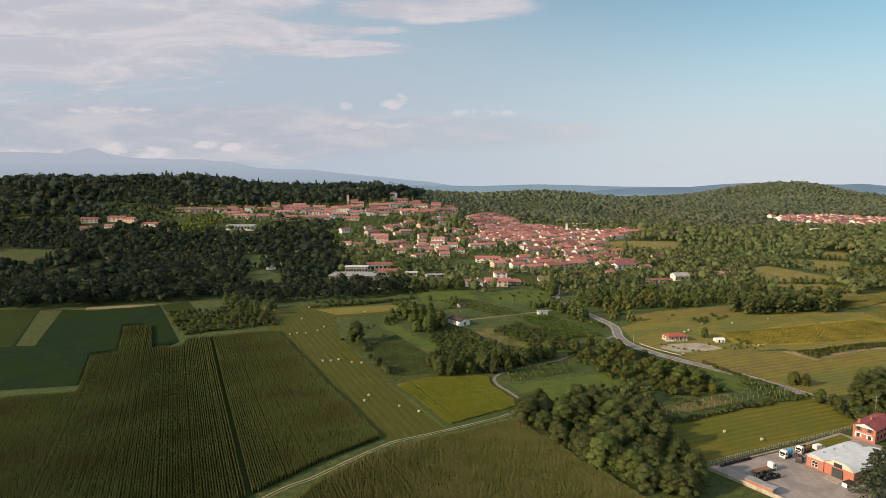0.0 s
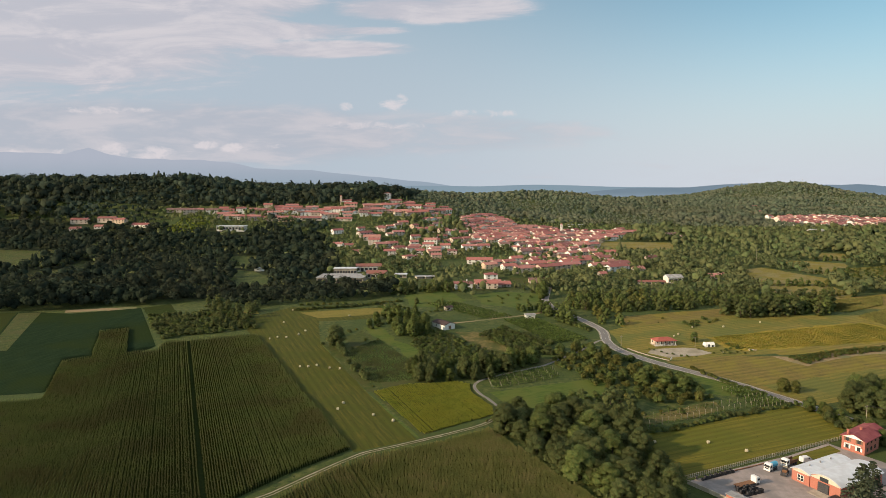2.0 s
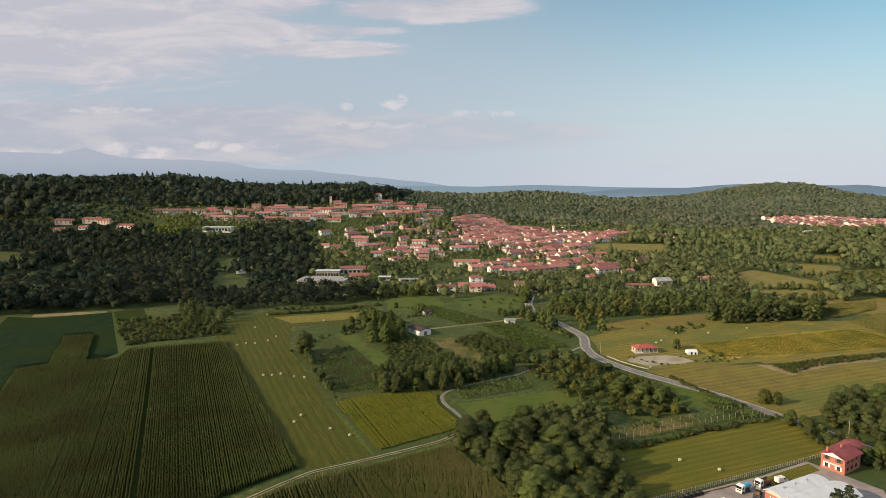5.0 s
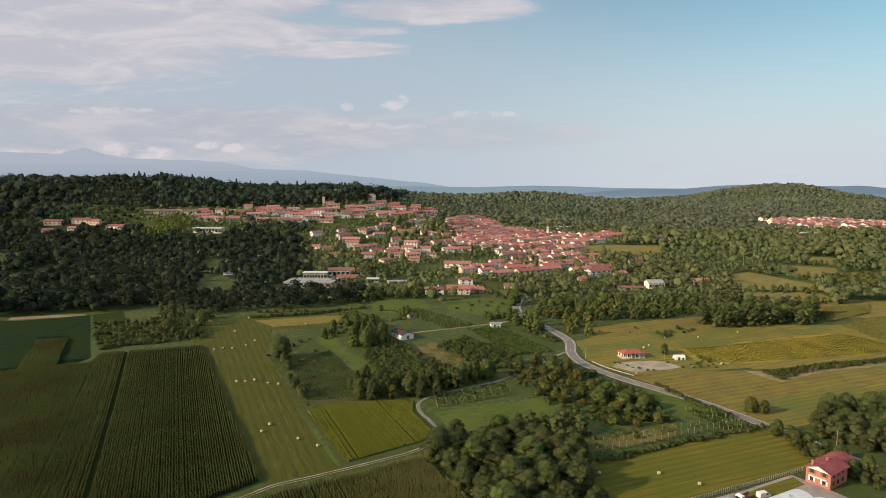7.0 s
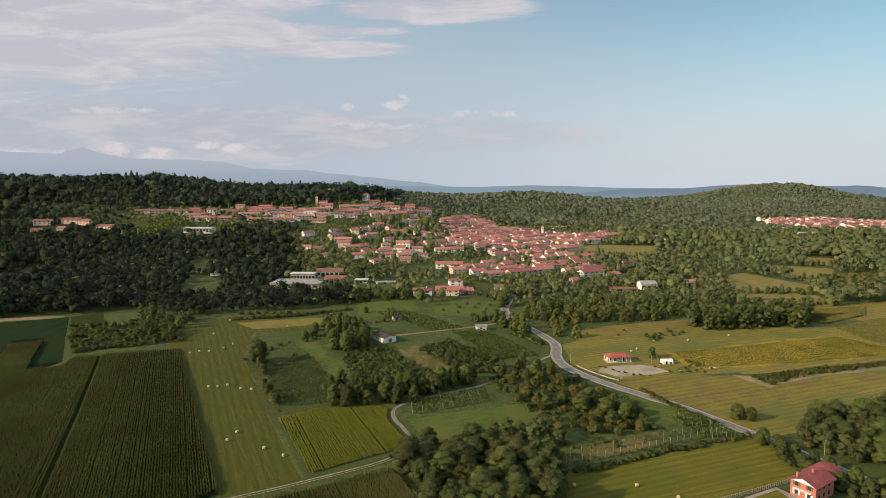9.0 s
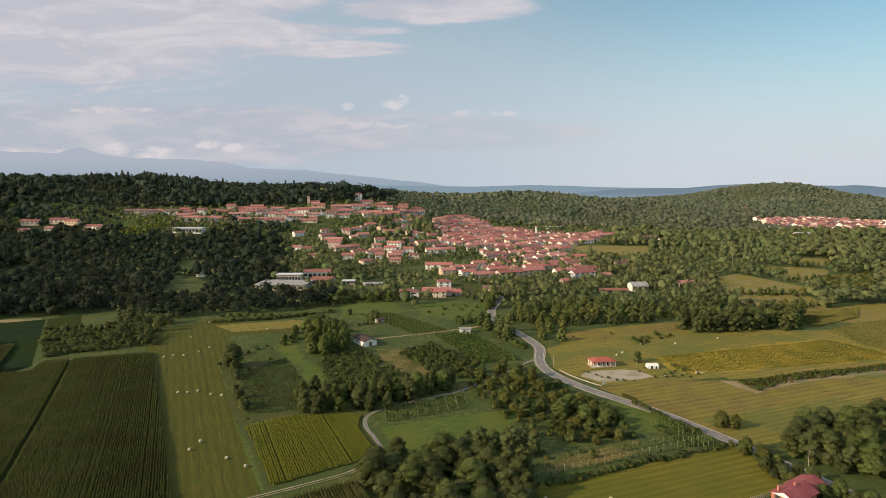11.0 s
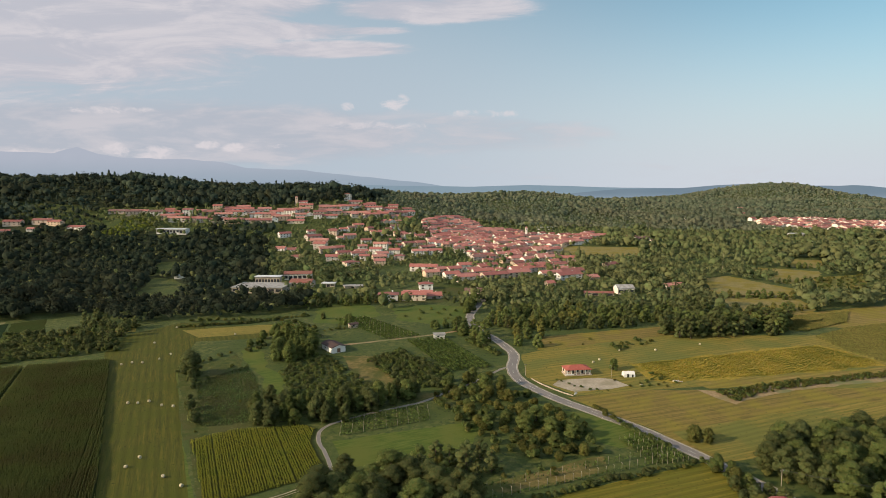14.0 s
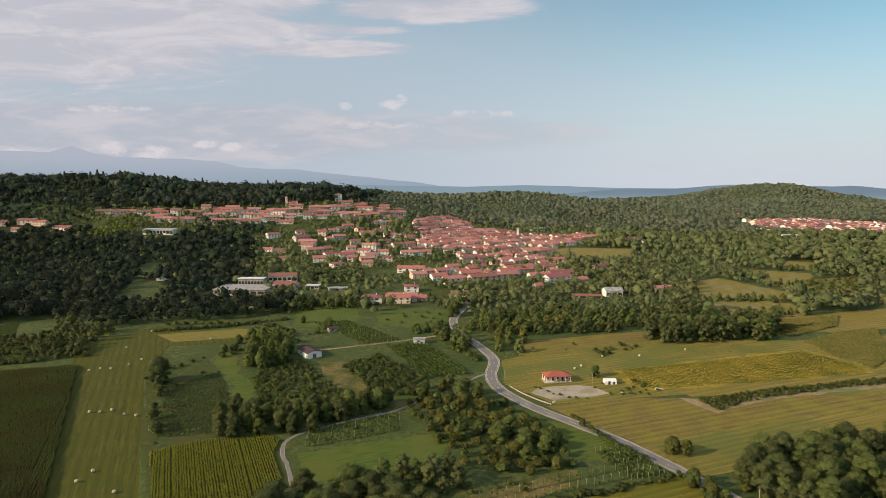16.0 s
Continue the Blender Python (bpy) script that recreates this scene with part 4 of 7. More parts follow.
# central grove: trees round a plantation of bushes
wood([(-28, 376), (-14, 374), (3, 354), (0, 334), (-12, 325), (-20, 345)], 4.6, (1, 2, 2, 7, 6), 0.5, 1.0, 1)
wood([(-36, 352), (-28, 358), (-26, 366), (-36, 362)], 4.6, (2, 1), 0.45, 0.7, 61)
wood([(-6, 272), (-1, 259), (28, 262), (48, 279), (56, 290), (40, 286), (18, 278), (2, 285)], 4.0, (1, 3, 3, 6, 0), 0.5, 0.85, 51)
plantation("shrub_plantation", "dense plantation of dark green shrubs in a grove", [(-8, 318), (2, 342), (11, 339), (22, 318), (43, 289), (38, 286), (18, 282), (4, 288)], 2.8, 41, 0.6, 1.0, (0, 0, 2))
patch("meadow", [(-38, 350), (-31, 360), (-18, 331), (1, 293), (-1, 284), (-12, 303), (-26, 328)], LUSH, 0.2, "narrow strip of bright green grass", rough_edge=2.4)
# foreground wood
wood([(28, 210), (39, 189), (55, 158), (68, 154), (77, 166), (75, 182), (77, 200), (72, 214), (50, 222), (36, 224)], 5.0, (0, 1, 3, 7, 3, 0), 0.8, 1.2, 2, low=0.82)
# scrub between lane and road
wood([(64, 298), (71, 312), (84, 316), (101, 292), (116, 262), (115, 238), (104, 232), (92, 240), (82, 258), (70, 280)], 6.2, (4, 5, 2, 4, 2, 1, 7, 4), 0.42, 0.82, 3, low=0.8)
joined_wood("tree_group", "loose group of leafy trees between fields and gardens", [(49, 225), (63, 236), (81, 234), (84, 224), (63, 219)], 4.4, (0, 1, 0), 0.5, 0.85, 52)
plantation("undergrowth", "dense leafy undergrowth of bushes below trees", [(62, 290), (84, 312), (118, 262), (120, 240), (88, 234), (72, 262)], 4.0, 4, 0.8, 1.5, (1, 0, 1, 1))
thicket([(84, 228), (104, 229), (104, 224), (84, 222)], 3.2, 43, 0.5, 0.9, (1, 0))
# gardens and field trees below the village
joined_wood("tree_group", "loose group of leafy trees between fields and gardens", [(-28, 474), (8, 488), (12, 470), (-4, 458), (-20, 460)], 6.5, (0, 1, 2), 0.45, 0.75, 71)
joined_wood("tree_group", "loose group of leafy trees between fields and gardens", [(30, 470), (40, 474), (76, 480), (84, 504), (66, 512), (56, 486), (34, 478)], 7.0, (1, 2, 0), 0.22, 0.42, 72)
joined_wood("tree_group", "loose group of leafy trees between fields and gardens", [(70, 462), (84, 462), (88, 482), (100, 500), (98, 492), (74, 476)], 6.0, (0, 1, 2), 0.3, 0.5, 73)
hedge([(-90, 397), (-57, 407), (-35, 421), (-22, 428)], 2.0, 74, 0.6, 1.1, (0, 1, 2))
joined_wood("tree_group", "loose group of leafy trees between fields and gardens", [(2, 392), (10, 394), (12, 416), (4, 420)], 5.5, (2, 1), 0.3, 0.55, 75)
joined_wood("tree_group", "loose group of leafy trees between fields and gardens", [(58, 388), (80, 396), (80, 410), (66, 404)], 5.0, (1, 2), 0.45, 0.7, 76)
plantation("undergrowth", "dense leafy undergrowth of bushes below trees", [(-20, 476), (30, 480), (30, 472), (-24, 466)], 4.5, 77, 0.8, 1.5, (0, 1, 2))
wood([(82, 420), (91, 436), (98, 470), (90, 478), (80, 455)], 5.0, (1, 7, 3, 2), 0.5, 0.85, 78, keep=lambda x, y: x < 80 + (y - 420) * 0.2 or x > 88 + (y - 420) * 0.2)
hedge([(80, 366), (88, 355), (94, 344)], 2.6, 85, 0.9, 1.5, (0, 2, 0))
hedge([(-18, 380), (0, 390), (12, 396)], 3.5, 86, 0.5, 0.9, (0, 1))
thicket([(156, 352), (180, 366), (176, 372), (152, 360)], 4.5, 79, 0.7, 1.2, (0, 1))
thicket([(118, 352), (150, 366), (146, 374), (114, 360)], 9.0, 80, 0.4, 0.8, (0, 1))
thicket([(38, 420), (62, 408), (78, 428), (76, 452), (52, 456)], 8.0, 83, 0.5, 1.0, (0, 1, 2))
# trees beside the road
wood([(150, 229), (153.5, 230), (160, 211), (168, 190), (160, 188), (152, 208)], 3.8, (0, 3, 4, 7, 1), 0.36, 0.6, 87)
plantation("undergrowth", "dense leafy undergrowth of bushes below trees", [(149, 230), (153, 230), (160, 211), (168, 190), (158, 188), (150, 208)], 3.0, 88, 0.7, 1.2, (0, 2, 1))
plantation("undergrowth", "dense leafy undergrowth of bushes below trees", [(163, 226), (178, 244), (196, 252), (240, 254), (236, 226), (202, 216), (174, 210)], 5.0, 89, 1.0, 1.6, (2, 0, 1))
wood([(165, 228), (178, 243), (196, 251), (240, 254), (236, 226), (202, 218), (176, 212)], 5.0, (0, 3, 7, 1), 0.7, 1.1, 7)
joined_wood("tree_group", "loose group of leafy trees between fields and gardens", [(180, 205), (236, 222), (230, 180), (196, 178)], 7.0, (0, 2, 0), 0.8, 1.1, 17)
joined_wood("tree_group", "loose group of leafy trees between fields and gardens", [(-122, 340), (-106, 346), (-116, 397), (-156, 412), (-150, 398)], 6.5, (0, 4, 0), 0.5, 0.85, 8)
joined_wood("tree_group", "loose group of leafy trees between fields and gardens", [(-30, 452), (30, 466), (26, 480), (-30, 470)], 6.5, (0, 1, 0), 0.6, 0.9, 9)
joined_wood("tree_group", "loose group of leafy trees between fields and gardens", [(84, 364), (94, 362), (84, 392), (70, 396)], 5.0, (1, 2, 2), 0.6, 0.9, 10)
joined_wood("tree_group", "loose group of leafy trees between fields and gardens", [(104, 352), (116, 356), (124, 384), (108, 388)], 7.0, (1, 3, 2), 0.6, 0.8, 12)
plant(TREES[0], -47.5, 313, 1.3, 20, 1.25, "lone dark green broad tree at a field edge")
plant(TREES[3], -44.5, 306, 0.55, 80)
for x, y, s in ((-42, 301, 1.3), (-40, 297, 1.0), (-31, 274, 1.3), (-27, 267, 1.1), (-24.5, 263, 1.2), (-36, 285, 0.7)):
    plant(BUSHES[2], x, y, s, None, s * 1.5)
for x, y, s, k in ((153, 249, 0.78, 4), (157, 247, 0.62, 5), (-33, 372, 0.6, 2), (60, 398, 0.5, 2), (146, 322, 0.5, 1), (-10, 420, 0.45, 0), (66, 230, 0.5, 5), (113, 238, 0.55, 4)):
    plant(TREES[k], x, y, s)
plant(CONIFER, 119, 154, 0.95)
plant(CONIFER, 126, 160, 0.8)
# hedges and bushes
hedge([(76, 206), (90, 208), (112, 219), (126, 224), (149, 233)], 2.3, 1, 0.5, 0.95)
plantation("vine_strip", "long low strip of green vines", [(180, 293.5), (210, 303), (241, 312), (300, 326), (300, 320), (238, 306), (204, 294.5), (184, 284)], 1.5, 2, 0.45, 0.8, (1, 0, 1))
hedge([(126, 277), (134, 257), (142, 243)], 2.2, 3, 0.6, 1.1, (1, 0))
hedge([(-90, 412), (-60, 416), (-30, 412), (-10, 396)], 4.5, 4, 0.6, 1.2)
hedge([(-33, 349), (-20, 374), (-8, 392)], 5.0, 5, 0.6, 1.3)
hedge([(-56, 317), (-50, 330), (-42, 346)], 5.0, 6, 0.5, 1.0)
hedge([(25, 216), (40, 226), (60, 232)], 4.0, 7, 0.5, 1.0)
hedge([(117, 308), (128, 297), (136, 296)], 3.0, 8, 0.3, 0.5, (0,))
hedge([(142, 308), (156, 318), (165, 312)], 4.5, 9, 0.4, 0.8, (0, 1))


# ---- corn ----
def corn(name, pts, turn, leaf, label, spacing=0.96, gap=0.9, tall=2.5, seed=0, skip=(), loose=0.07):
    """Rows of corn plants, each with a stem, four arching leaves and a tassel. skip: bare lanes (offset, width) across the rows."""
    rng = np.random.default_rng(seed)
    pts = [(x * K, y * K) for x, y in pts]
    c, s = math.cos(radians(turn)), math.sin(radians(turn))
    local = [(x * c + y * s, -x * s + y * c) for x, y in pts]
    us, vs = [p[0] for p in local], [p[1] for p in local]
    v, u = np.meshgrid(np.arange(min(vs), max(vs), spacing), np.arange(min(us), max(us), gap), indexing="ij")
    v, u = v.ravel(), u.ravel()
    for at, width in skip:
        keep = np.abs(v - at) > width / 2
        v, u = v[keep], u[keep]
    row = np.round((v - min(vs)) / spacing).astype(int)
    v, u = v + rng.normal(0, 0.09, row.max() + 1)[row] + rng.normal(0, loose, len(v)), u + rng.uniform(-0.4, 0.4, len(u))
    x, y = u * c - v * s, u * s + v * c
    keep = inside(x, y, pts) & (rng.random(len(x)) > 0.03)
    x, y = x[keep], y[keep]
    n = len(x)
    z = gz(x, y)
    h = tall * rng.uniform(0.82, 1.08, n) * (0.95 + 0.10 * np.sin(x * 0.11) * np.sin(y * 0.07))
    foot = np.stack([x, y, z], 1)
    up = np.array((0, 0, 1.0))
    vert, tri, mat = [], [], []
    for k in range(4):
        a = radians(turn) + np.pi * (k % 2) + rng.normal(0, 0.6, n)
        d = np.stack([np.cos(a), np.sin(a), np.zeros(n)], 1)
        w = np.stack([-np.sin(a), np.cos(a), np.zeros(n)], 1)
        start = foot + up * (h * (0.38 + 0.14 * k))[:, None]
        mid = start + d * 0.30 + up * 0.28
        tip = start + d * rng.uniform(0.45, 0.7, (n, 1)) + up * rng.uniform(-0.15, 0.2, (n, 1))
        vert.append(np.stack([start, mid - w * 0.11, tip, mid + w * 0.11], 1))
    # the body of the row: a ragged upright blade between neighbouring plants
    ahead = np.array([c, s, 0.0]) * gap * 0.62
    lean = np.stack([rng.normal(0, 0.07, n), rng.normal(0, 0.07, n), np.zeros(n)], 1)
    vert.append(np.stack([foot - ahead, foot + ahead, foot + ahead * 0.9 + lean + up * (h * rng.uniform(0.72, 0.9, n))[:, None], foot - ahead * 0.9 + lean + up * (h * rng.uniform(0.72, 0.9, n))[:, None]], 1))
    tassel = np.stack([foot + up * (h * 0.93)[:, None] + (-0.09, 0.05, 0), foot + up * (h * 0.93)[:, None] + (0.09, -0.05, 0), foot + up * (h * 1.1)[:, None]], 1)
    quads = np.concatenate(vert).reshape(-1, 3)
    tq = (np.array([[0, 1, 2], [0, 2, 3]])[None] + (np.arange(5 * n) * 4)[:, None, None]).reshape(-1, 3)
    ts = (np.arange(n * 3).reshape(-1, 3)) + len(quads)
    verts = np.concatenate([quads, tassel.reshape(-1, 3)])
    index = np.concatenate([np.zeros(len(tq), int), np.ones(n, int)])
    return tagged(mesh_arrays(name, verts, np.concatenate([tq, ts]), [leaf, TASSEL], index), label, "corn", kind="stuff")


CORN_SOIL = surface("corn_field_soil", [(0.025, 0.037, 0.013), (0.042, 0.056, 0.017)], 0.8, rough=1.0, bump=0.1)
CORN_A = [(-192, 226), (-153, 238), (-176, 286), (-166, 293), (-189, 340), (-176, 347), (-152, 300), (-139, 305), (-142, 320), (-97, 334.5), (-63.5, 273), (-20.5, 193), (-36, 177), (-58, 148), (-64, 138), (-125, 138)]
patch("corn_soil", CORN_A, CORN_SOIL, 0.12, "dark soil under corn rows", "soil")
CORN_B = [(-40, 152), (-35, 163), (-23, 179), (-12, 187), (6, 196), (26, 208), (38, 187), (47, 170), (55, 154), (62, 143), (-46, 143)]
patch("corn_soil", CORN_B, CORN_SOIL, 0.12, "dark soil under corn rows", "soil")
ROWS_TURN = -65.2
off_row = lambda x, y: K * (-x * math.sin(radians(ROWS_TURN)) + y * math.cos(radians(ROWS_TURN)))
corn("corn", CORN_A, ROWS_TURN, CORN, "tall green corn in straight rows with a bare lane", seed=1, skip=((off_row(-90, 235), 1.3), (off_row(-76, 217), 0.35)))
corn("corn", CORN_B, ROWS_TURN, CORN_DRY, "tall corn turning yellow in straight rows", seed=2, spacing=1.05)


YELLOW_LEAF = surface("yellowing_crop_leaves", [(0.254, 0.299, 0.045), (0.369, 0.387, 0.058), (0.444, 0.414, 0.074)], 0.12, detail=4.0, island=0.12, translucent=0.55,
                      patches=(0.38, 0.37, 0.05), patch_scale=0.035)
YELLOW_PLOT = [(-19.5, 248), (-7, 256.5), (17, 260), (21, 257), (21.5, 247.5), (29, 231), (29, 223), (3, 205)]
corn("corn", YELLOW_PLOT, ROWS_TURN, YELLOW_LEAF, "waist-high yellowing crop in straight rows", seed=3, tall=1.0, spacing=0.95, gap=0.55, loose=0.08)
patch("crop_ground", YELLOW_PLOT, WEEDY, 0.12, "yellowish ground under a ripening crop", "soil")
# houses: x, y, length along the street, storeys
SLOPE = [(-94, 760, 20, 2), (-74, 788, 10, 2), (-82, 740, 21, 2), (-64, 703, 22, 2), (-91, 670, 10, 1), (-52, 663, 14, 2), (-131, 768, 15, 2), (-119, 708, 12, 1), (-104, 703, 12, 1), (-28, 635, 16, 2), (-19, 667, 10, 2), (-10, 694, 13, 3), (-2, 681, 13, 2), (0, 643, 11, 2), (18, 669, 11, 2), (24, 741, 18, 2), (38, 697, 17, 2), (-33, 814, 10, 2), (-17, 800, 26, 2), (-1, 837, 14, 2), (12, 795, 12, 2), (-50, 832, 14, 1), (-28, 681, 14, 2), (-76, 716, 14, 3), (-8, 722, 16, 3), (10, 700, 12, 2)]
TERRACE = [(25, 479, 14, 2), (51, 525, 11, 2), (46, 496, 22, 1), (44, 480, 18, 2), (57, 488, 14, 1), (46, 612, 26, 2), (54, 582, 14, 2), (89, 506, 13, 1), (55, 701, 15, 2), (82, 714, 12, 2), (155, 541, 7, 1), (194, 662, 17, 2), (62, 807, 14, 2)]
LEFTC = [(-478, 787, 21, 2), (-468, 763, 16, 1), (-445, 794, 23, 2), (-427, 791, 18, 2), (-393, 781, 23, 1), (-441, 772, 16, 1)]
RIGHTC = [(317, 805, 22, 2), (310, 824, 14, 2), (331, 793, 12, 1), (228, 626, 18, 2), (197, 569, 11, 1), (254, 530, 17, 1), (608, 1262, 13, 1), (490, 1089, 13, 1), (697, 1319, 13, 2), (623, 1162, 13, 2)]
UPPER = [(-371, 836, 24, 1), (-345, 840, 22, 1), (-318, 837, 21, 2), (-299, 825, 19, 2), (-285, 817, 24, 2), (-281, 843, 13, 3), (-264, 819, 22, 2), (-257, 844, 23, 2), (-243, 822, 16, 1), (-249, 864, 12, 3), (-225, 850, 16, 2), (-213, 862, 28, 2), (-229, 828, 11, 1), (-197, 856, 25, 2), (-173, 846, 18, 2), (-177, 827, 37, 1), (-152, 839, 19, 2), (-147, 857, 16, 3), (-132, 888, 19, 2), (-132, 829, 22, 1), (-131, 873, 13, 2)]
UPPERB = [(-105, 873, 12, 2), (-108, 852, 11, 2), (-90, 872, 22, 2), (-96, 896, 26, 1), (-68, 926, 20, 2), (-75, 899, 21, 2), (-55, 886, 29, 1), (-40, 913, 26, 2), (-20, 920, 21, 2), (-2, 914, 23, 2), (-14, 948, 15, 2), (7, 946, 15, 2), (-47, 937, 14, 1)]


# ---- building ----
def part(name, bm, material, parent, label=""):
    me = bpy.data.meshes.new(name)
    bmesh.ops.recalc_face_normals(bm, faces=bm.faces[:])
    bm.to_mesh(me)
    bm.free()
    me.materials.append(material)
    ob = new(name, me)
    ob.parent = parent
    return tagged(ob, label)


def add_box(bm, x0, y0, z0, x1, y1, z1, bevel=0.0):
    vs = [bm.verts.new((x, y, z)) for x in (x0, x1) for y in (y0, y1) for z in (z0, z1)]
    fs = [bm.faces.new([vs[i] for i in q]) for q in ((0, 1, 3, 2), (4, 6, 7, 5), (0, 4, 5, 1), (2, 3, 7, 6), (0, 2, 6, 4), (1, 5, 7, 3))]
    if bevel:
        edges = list({e for f in fs for e in f.edges})
        bmesh.ops.bevel(bm, geom=edges, offset=bevel, segments=1, affect="EDGES")
    return vs


def box(*dims, bevel=0.0):
    bm = bmesh.new()
    add_box(bm, *dims, bevel=bevel)
    return bm


def add_tube(bm, a, b, ra, rb=None, sides=10):
    a, b = Vector(a), Vector(b)
    rb = ra if rb is None else rb
    q = (b - a).to_track_quat("Z", "Y").to_matrix()
    rings = []
    for c, r in ((a, ra), (b, rb)):
        rings.append([bm.verts.new(c + q @ Vector((math.cos(2 * math.pi * k / sides) * r, math.sin(2 * math.pi * k / sides) * r, 0))) for k in range(sides)])
    for k in range(sides):
        n = (k + 1) % sides
        bm.faces.new((rings[0][k], rings[0][n], rings[1][n], rings[1][k]))
    bm.faces.new(rings[0][::-1])
    bm.faces.new(rings[1])


def tube(a, b, ra, rb=None, sides=10):
    bm = bmesh.new()
    add_tube(bm, a, b, ra, rb, sides)
    return bm


def gable_wall(w, d, h, rise, sink=2.5):
    """Four walls with gables at both ends of the ridge, which runs along x."""
    bm = bmesh.new()
    prof = [(-d / 2, -sink), (d / 2, -sink), (d / 2, h), (0, h + rise), (-d / 2, h)]
    a = [bm.verts.new((-w / 2, y, z)) for y, z in prof]
    b = [bm.verts.new((w / 2, y, z)) for y, z in prof]
    bm.faces.new(a)
    bm.faces.new(b[::-1])
    for k in range(5):
        n = (k + 1) % 5
        bm.faces.new((a[k], b[k], b[n], a[n]))
    return bm


def gable_roof(w, d, h, rise, over=0.55, thick=0.22):
    bm = bmesh.new()
    slope = rise / (d / 2)
    y, low = d / 2 + over, h - over * slope
    prof = [(-y, low + 0.05), (0, h + rise + 0.05), (y, low + 0.05), (y, low + 0.05 + thick), (0, h + rise + 0.05 + thick), (-y, low + 0.05 + thick)]
    a = [bm.verts.new((-w / 2 - over, p, z)) for p, z in prof]
    b = [bm.verts.new((w / 2 + over, p, z)) for p, z in prof]
    for q in ((0, 1, 4, 5), (1, 2, 3, 4)):
        bm.faces.new([a[i] for i in q])
        bm.faces.new([b[i] for i in q][::-1])
    for k in range(6):
        n = (k + 1) % 6
        bm.faces.new((a[k], a[n], b[n], b[k]))
    return bm


def hip_roof(w, d, h, rise, over=0.6, thick=0.2):
    bm = bmesh.new()
    x, y, r = w / 2 + over, d / 2 + over, max(w / 2 - d / 2, 0.1)
    low = [bm.verts.new((sx * x, sy * y, h)) for sx, sy in ((-1, -1), (1, -1), (1, 1), (-1, 1))]
    mid = [bm.verts.new((v.co.x, v.co.y, h + thick)) for v in low]
    ridge = [bm.verts.new((-r, 0, h + rise)), bm.verts.new((r, 0, h + rise))]
    bm.faces.new(low[::-1])
    for k in range(4):
        n = (k + 1) % 4
        bm.faces.new((low[k], low[n], mid[n], mid[k]))
    bm.faces.new((mid[0], mid[1], ridge[1], ridge[0]))
    bm.faces.new((mid[1], mid[2], ridge[1]))
    bm.faces.new((mid[2], mid[3], ridge[0], ridge[1]))
    bm.faces.new((mid[3], mid[0], ridge[0]))
    return bm


def window_mesh(name, shutters):
    bm = bmesh.new()
    add_box(bm, -0.5, -0.06, 0, 0.5, 0.05, 1.4)
    me = bpy.data.meshes.new(name)
    n = len(bm.faces)
    if shutters:
        add_box(bm, -1.0, -0.09, -0.03, -0.52, 0.0, 1.43)
        add_box(bm, 0.52, -0.09, -0.03, 1.0, 0.0, 1.43)
    else:
        add_box(bm, -0.62, -0.14, -0.14, 0.62, 0.0, -0.02)
    for k, f in enumerate(bm.faces):
        f.material_index = 0 if k < n else 1
    bm.to_mesh(me)
    bm.free()
    me.materials.append(GLASS)
    me.materials.append(SHUTTER if shutters else WHITE)
    return me


WINDOW_A, WINDOW_B = window_mesh("window", True), window_mesh("window", False)


def add_windows(root, w, d, floors, mesh, per=None, ends=True):
    per = per or max(2, min(4, int(w / 4.6)))
    for s in range(floors):
        z = 0.8 + 2.65 * s
        for k in range(per):
            x = -w / 2 + (k + 0.5) * w / per
            if s == 0 and k == per // 2:
                door = part("door", box(-0.55, -0.07, 0, 0.55, 0.05, 2.1), SHUTTER, root)
                door.location = (x, -d / 2, 0.02)
                continue
            win = new("window", mesh)
            win.parent = root
            win.matrix_basis = Matrix.Translation((x, -d / 2, z))
        if ends and s == floors - 1:
            for side in (-1, 1):
                win = new("window", mesh)
                win.parent = root
                win.matrix_basis = Matrix.Translation((side * w / 2, 0.0 if d < 8 else -d * 0.22, z)) @ pose(0, 0, 0, 0, 0, 90 * side)


def make_house(w, d, floors, kind="gable", rise=None, wall=PLASTER, roof=TILES, shutters=True, label="", name="house"):
    root = tagged(new(name), label, "house")
    h = 2.65 * floors + 0.2
    rise = rise or d * 0.24
    if kind == "gable":
        part("wall", gable_wall(w, d, h, rise), wall, root)
        part("roof", gable_roof(w, d, h, rise), roof, root)
    else:
        part("wall", box(-w / 2, -d / 2, -2.5, w / 2, d / 2, h), wall, root)
        part("roof", hip_roof(w, d, h, rise), roof, root)
    bm = box(-0.35, -0.3, 0, 0.35, 0.3, 1.5)
    add_box(bm, -0.45, -0.4, 1.5, 0.45, 0.4, 1.65)
    chimney = part("chimney", bm, wall, root)
    chimney.location = (w * 0.22, d * 0.12, h + rise * 0.6)
    add_windows(root, w, d, floors, WINDOW_A if shutters else WINDOW_B)
    return root


WALLS = ("plastered village house with a red tiled gable roof", "pale plastered house with a red tiled roof", "cream house with shutters and a clay tile roof")
PROTO = {}
for floors in (1, 2, 3):
    PROTO[floors] = [make_house(10, 9, floors, "gable", None, label=WALLS[0]), make_house(15, 10.5, floors, "gable", None, shutters=False, label=WALLS[1]),
                     make_house(22, 10.5, floors, "gable", None, label="long row house with a red tiled gable roof"), make_house(11, 10, floors, "hip", 2.0, label="plastered villa with a red hipped roof")]
SPOTS = []


FAR_HOUSES = []


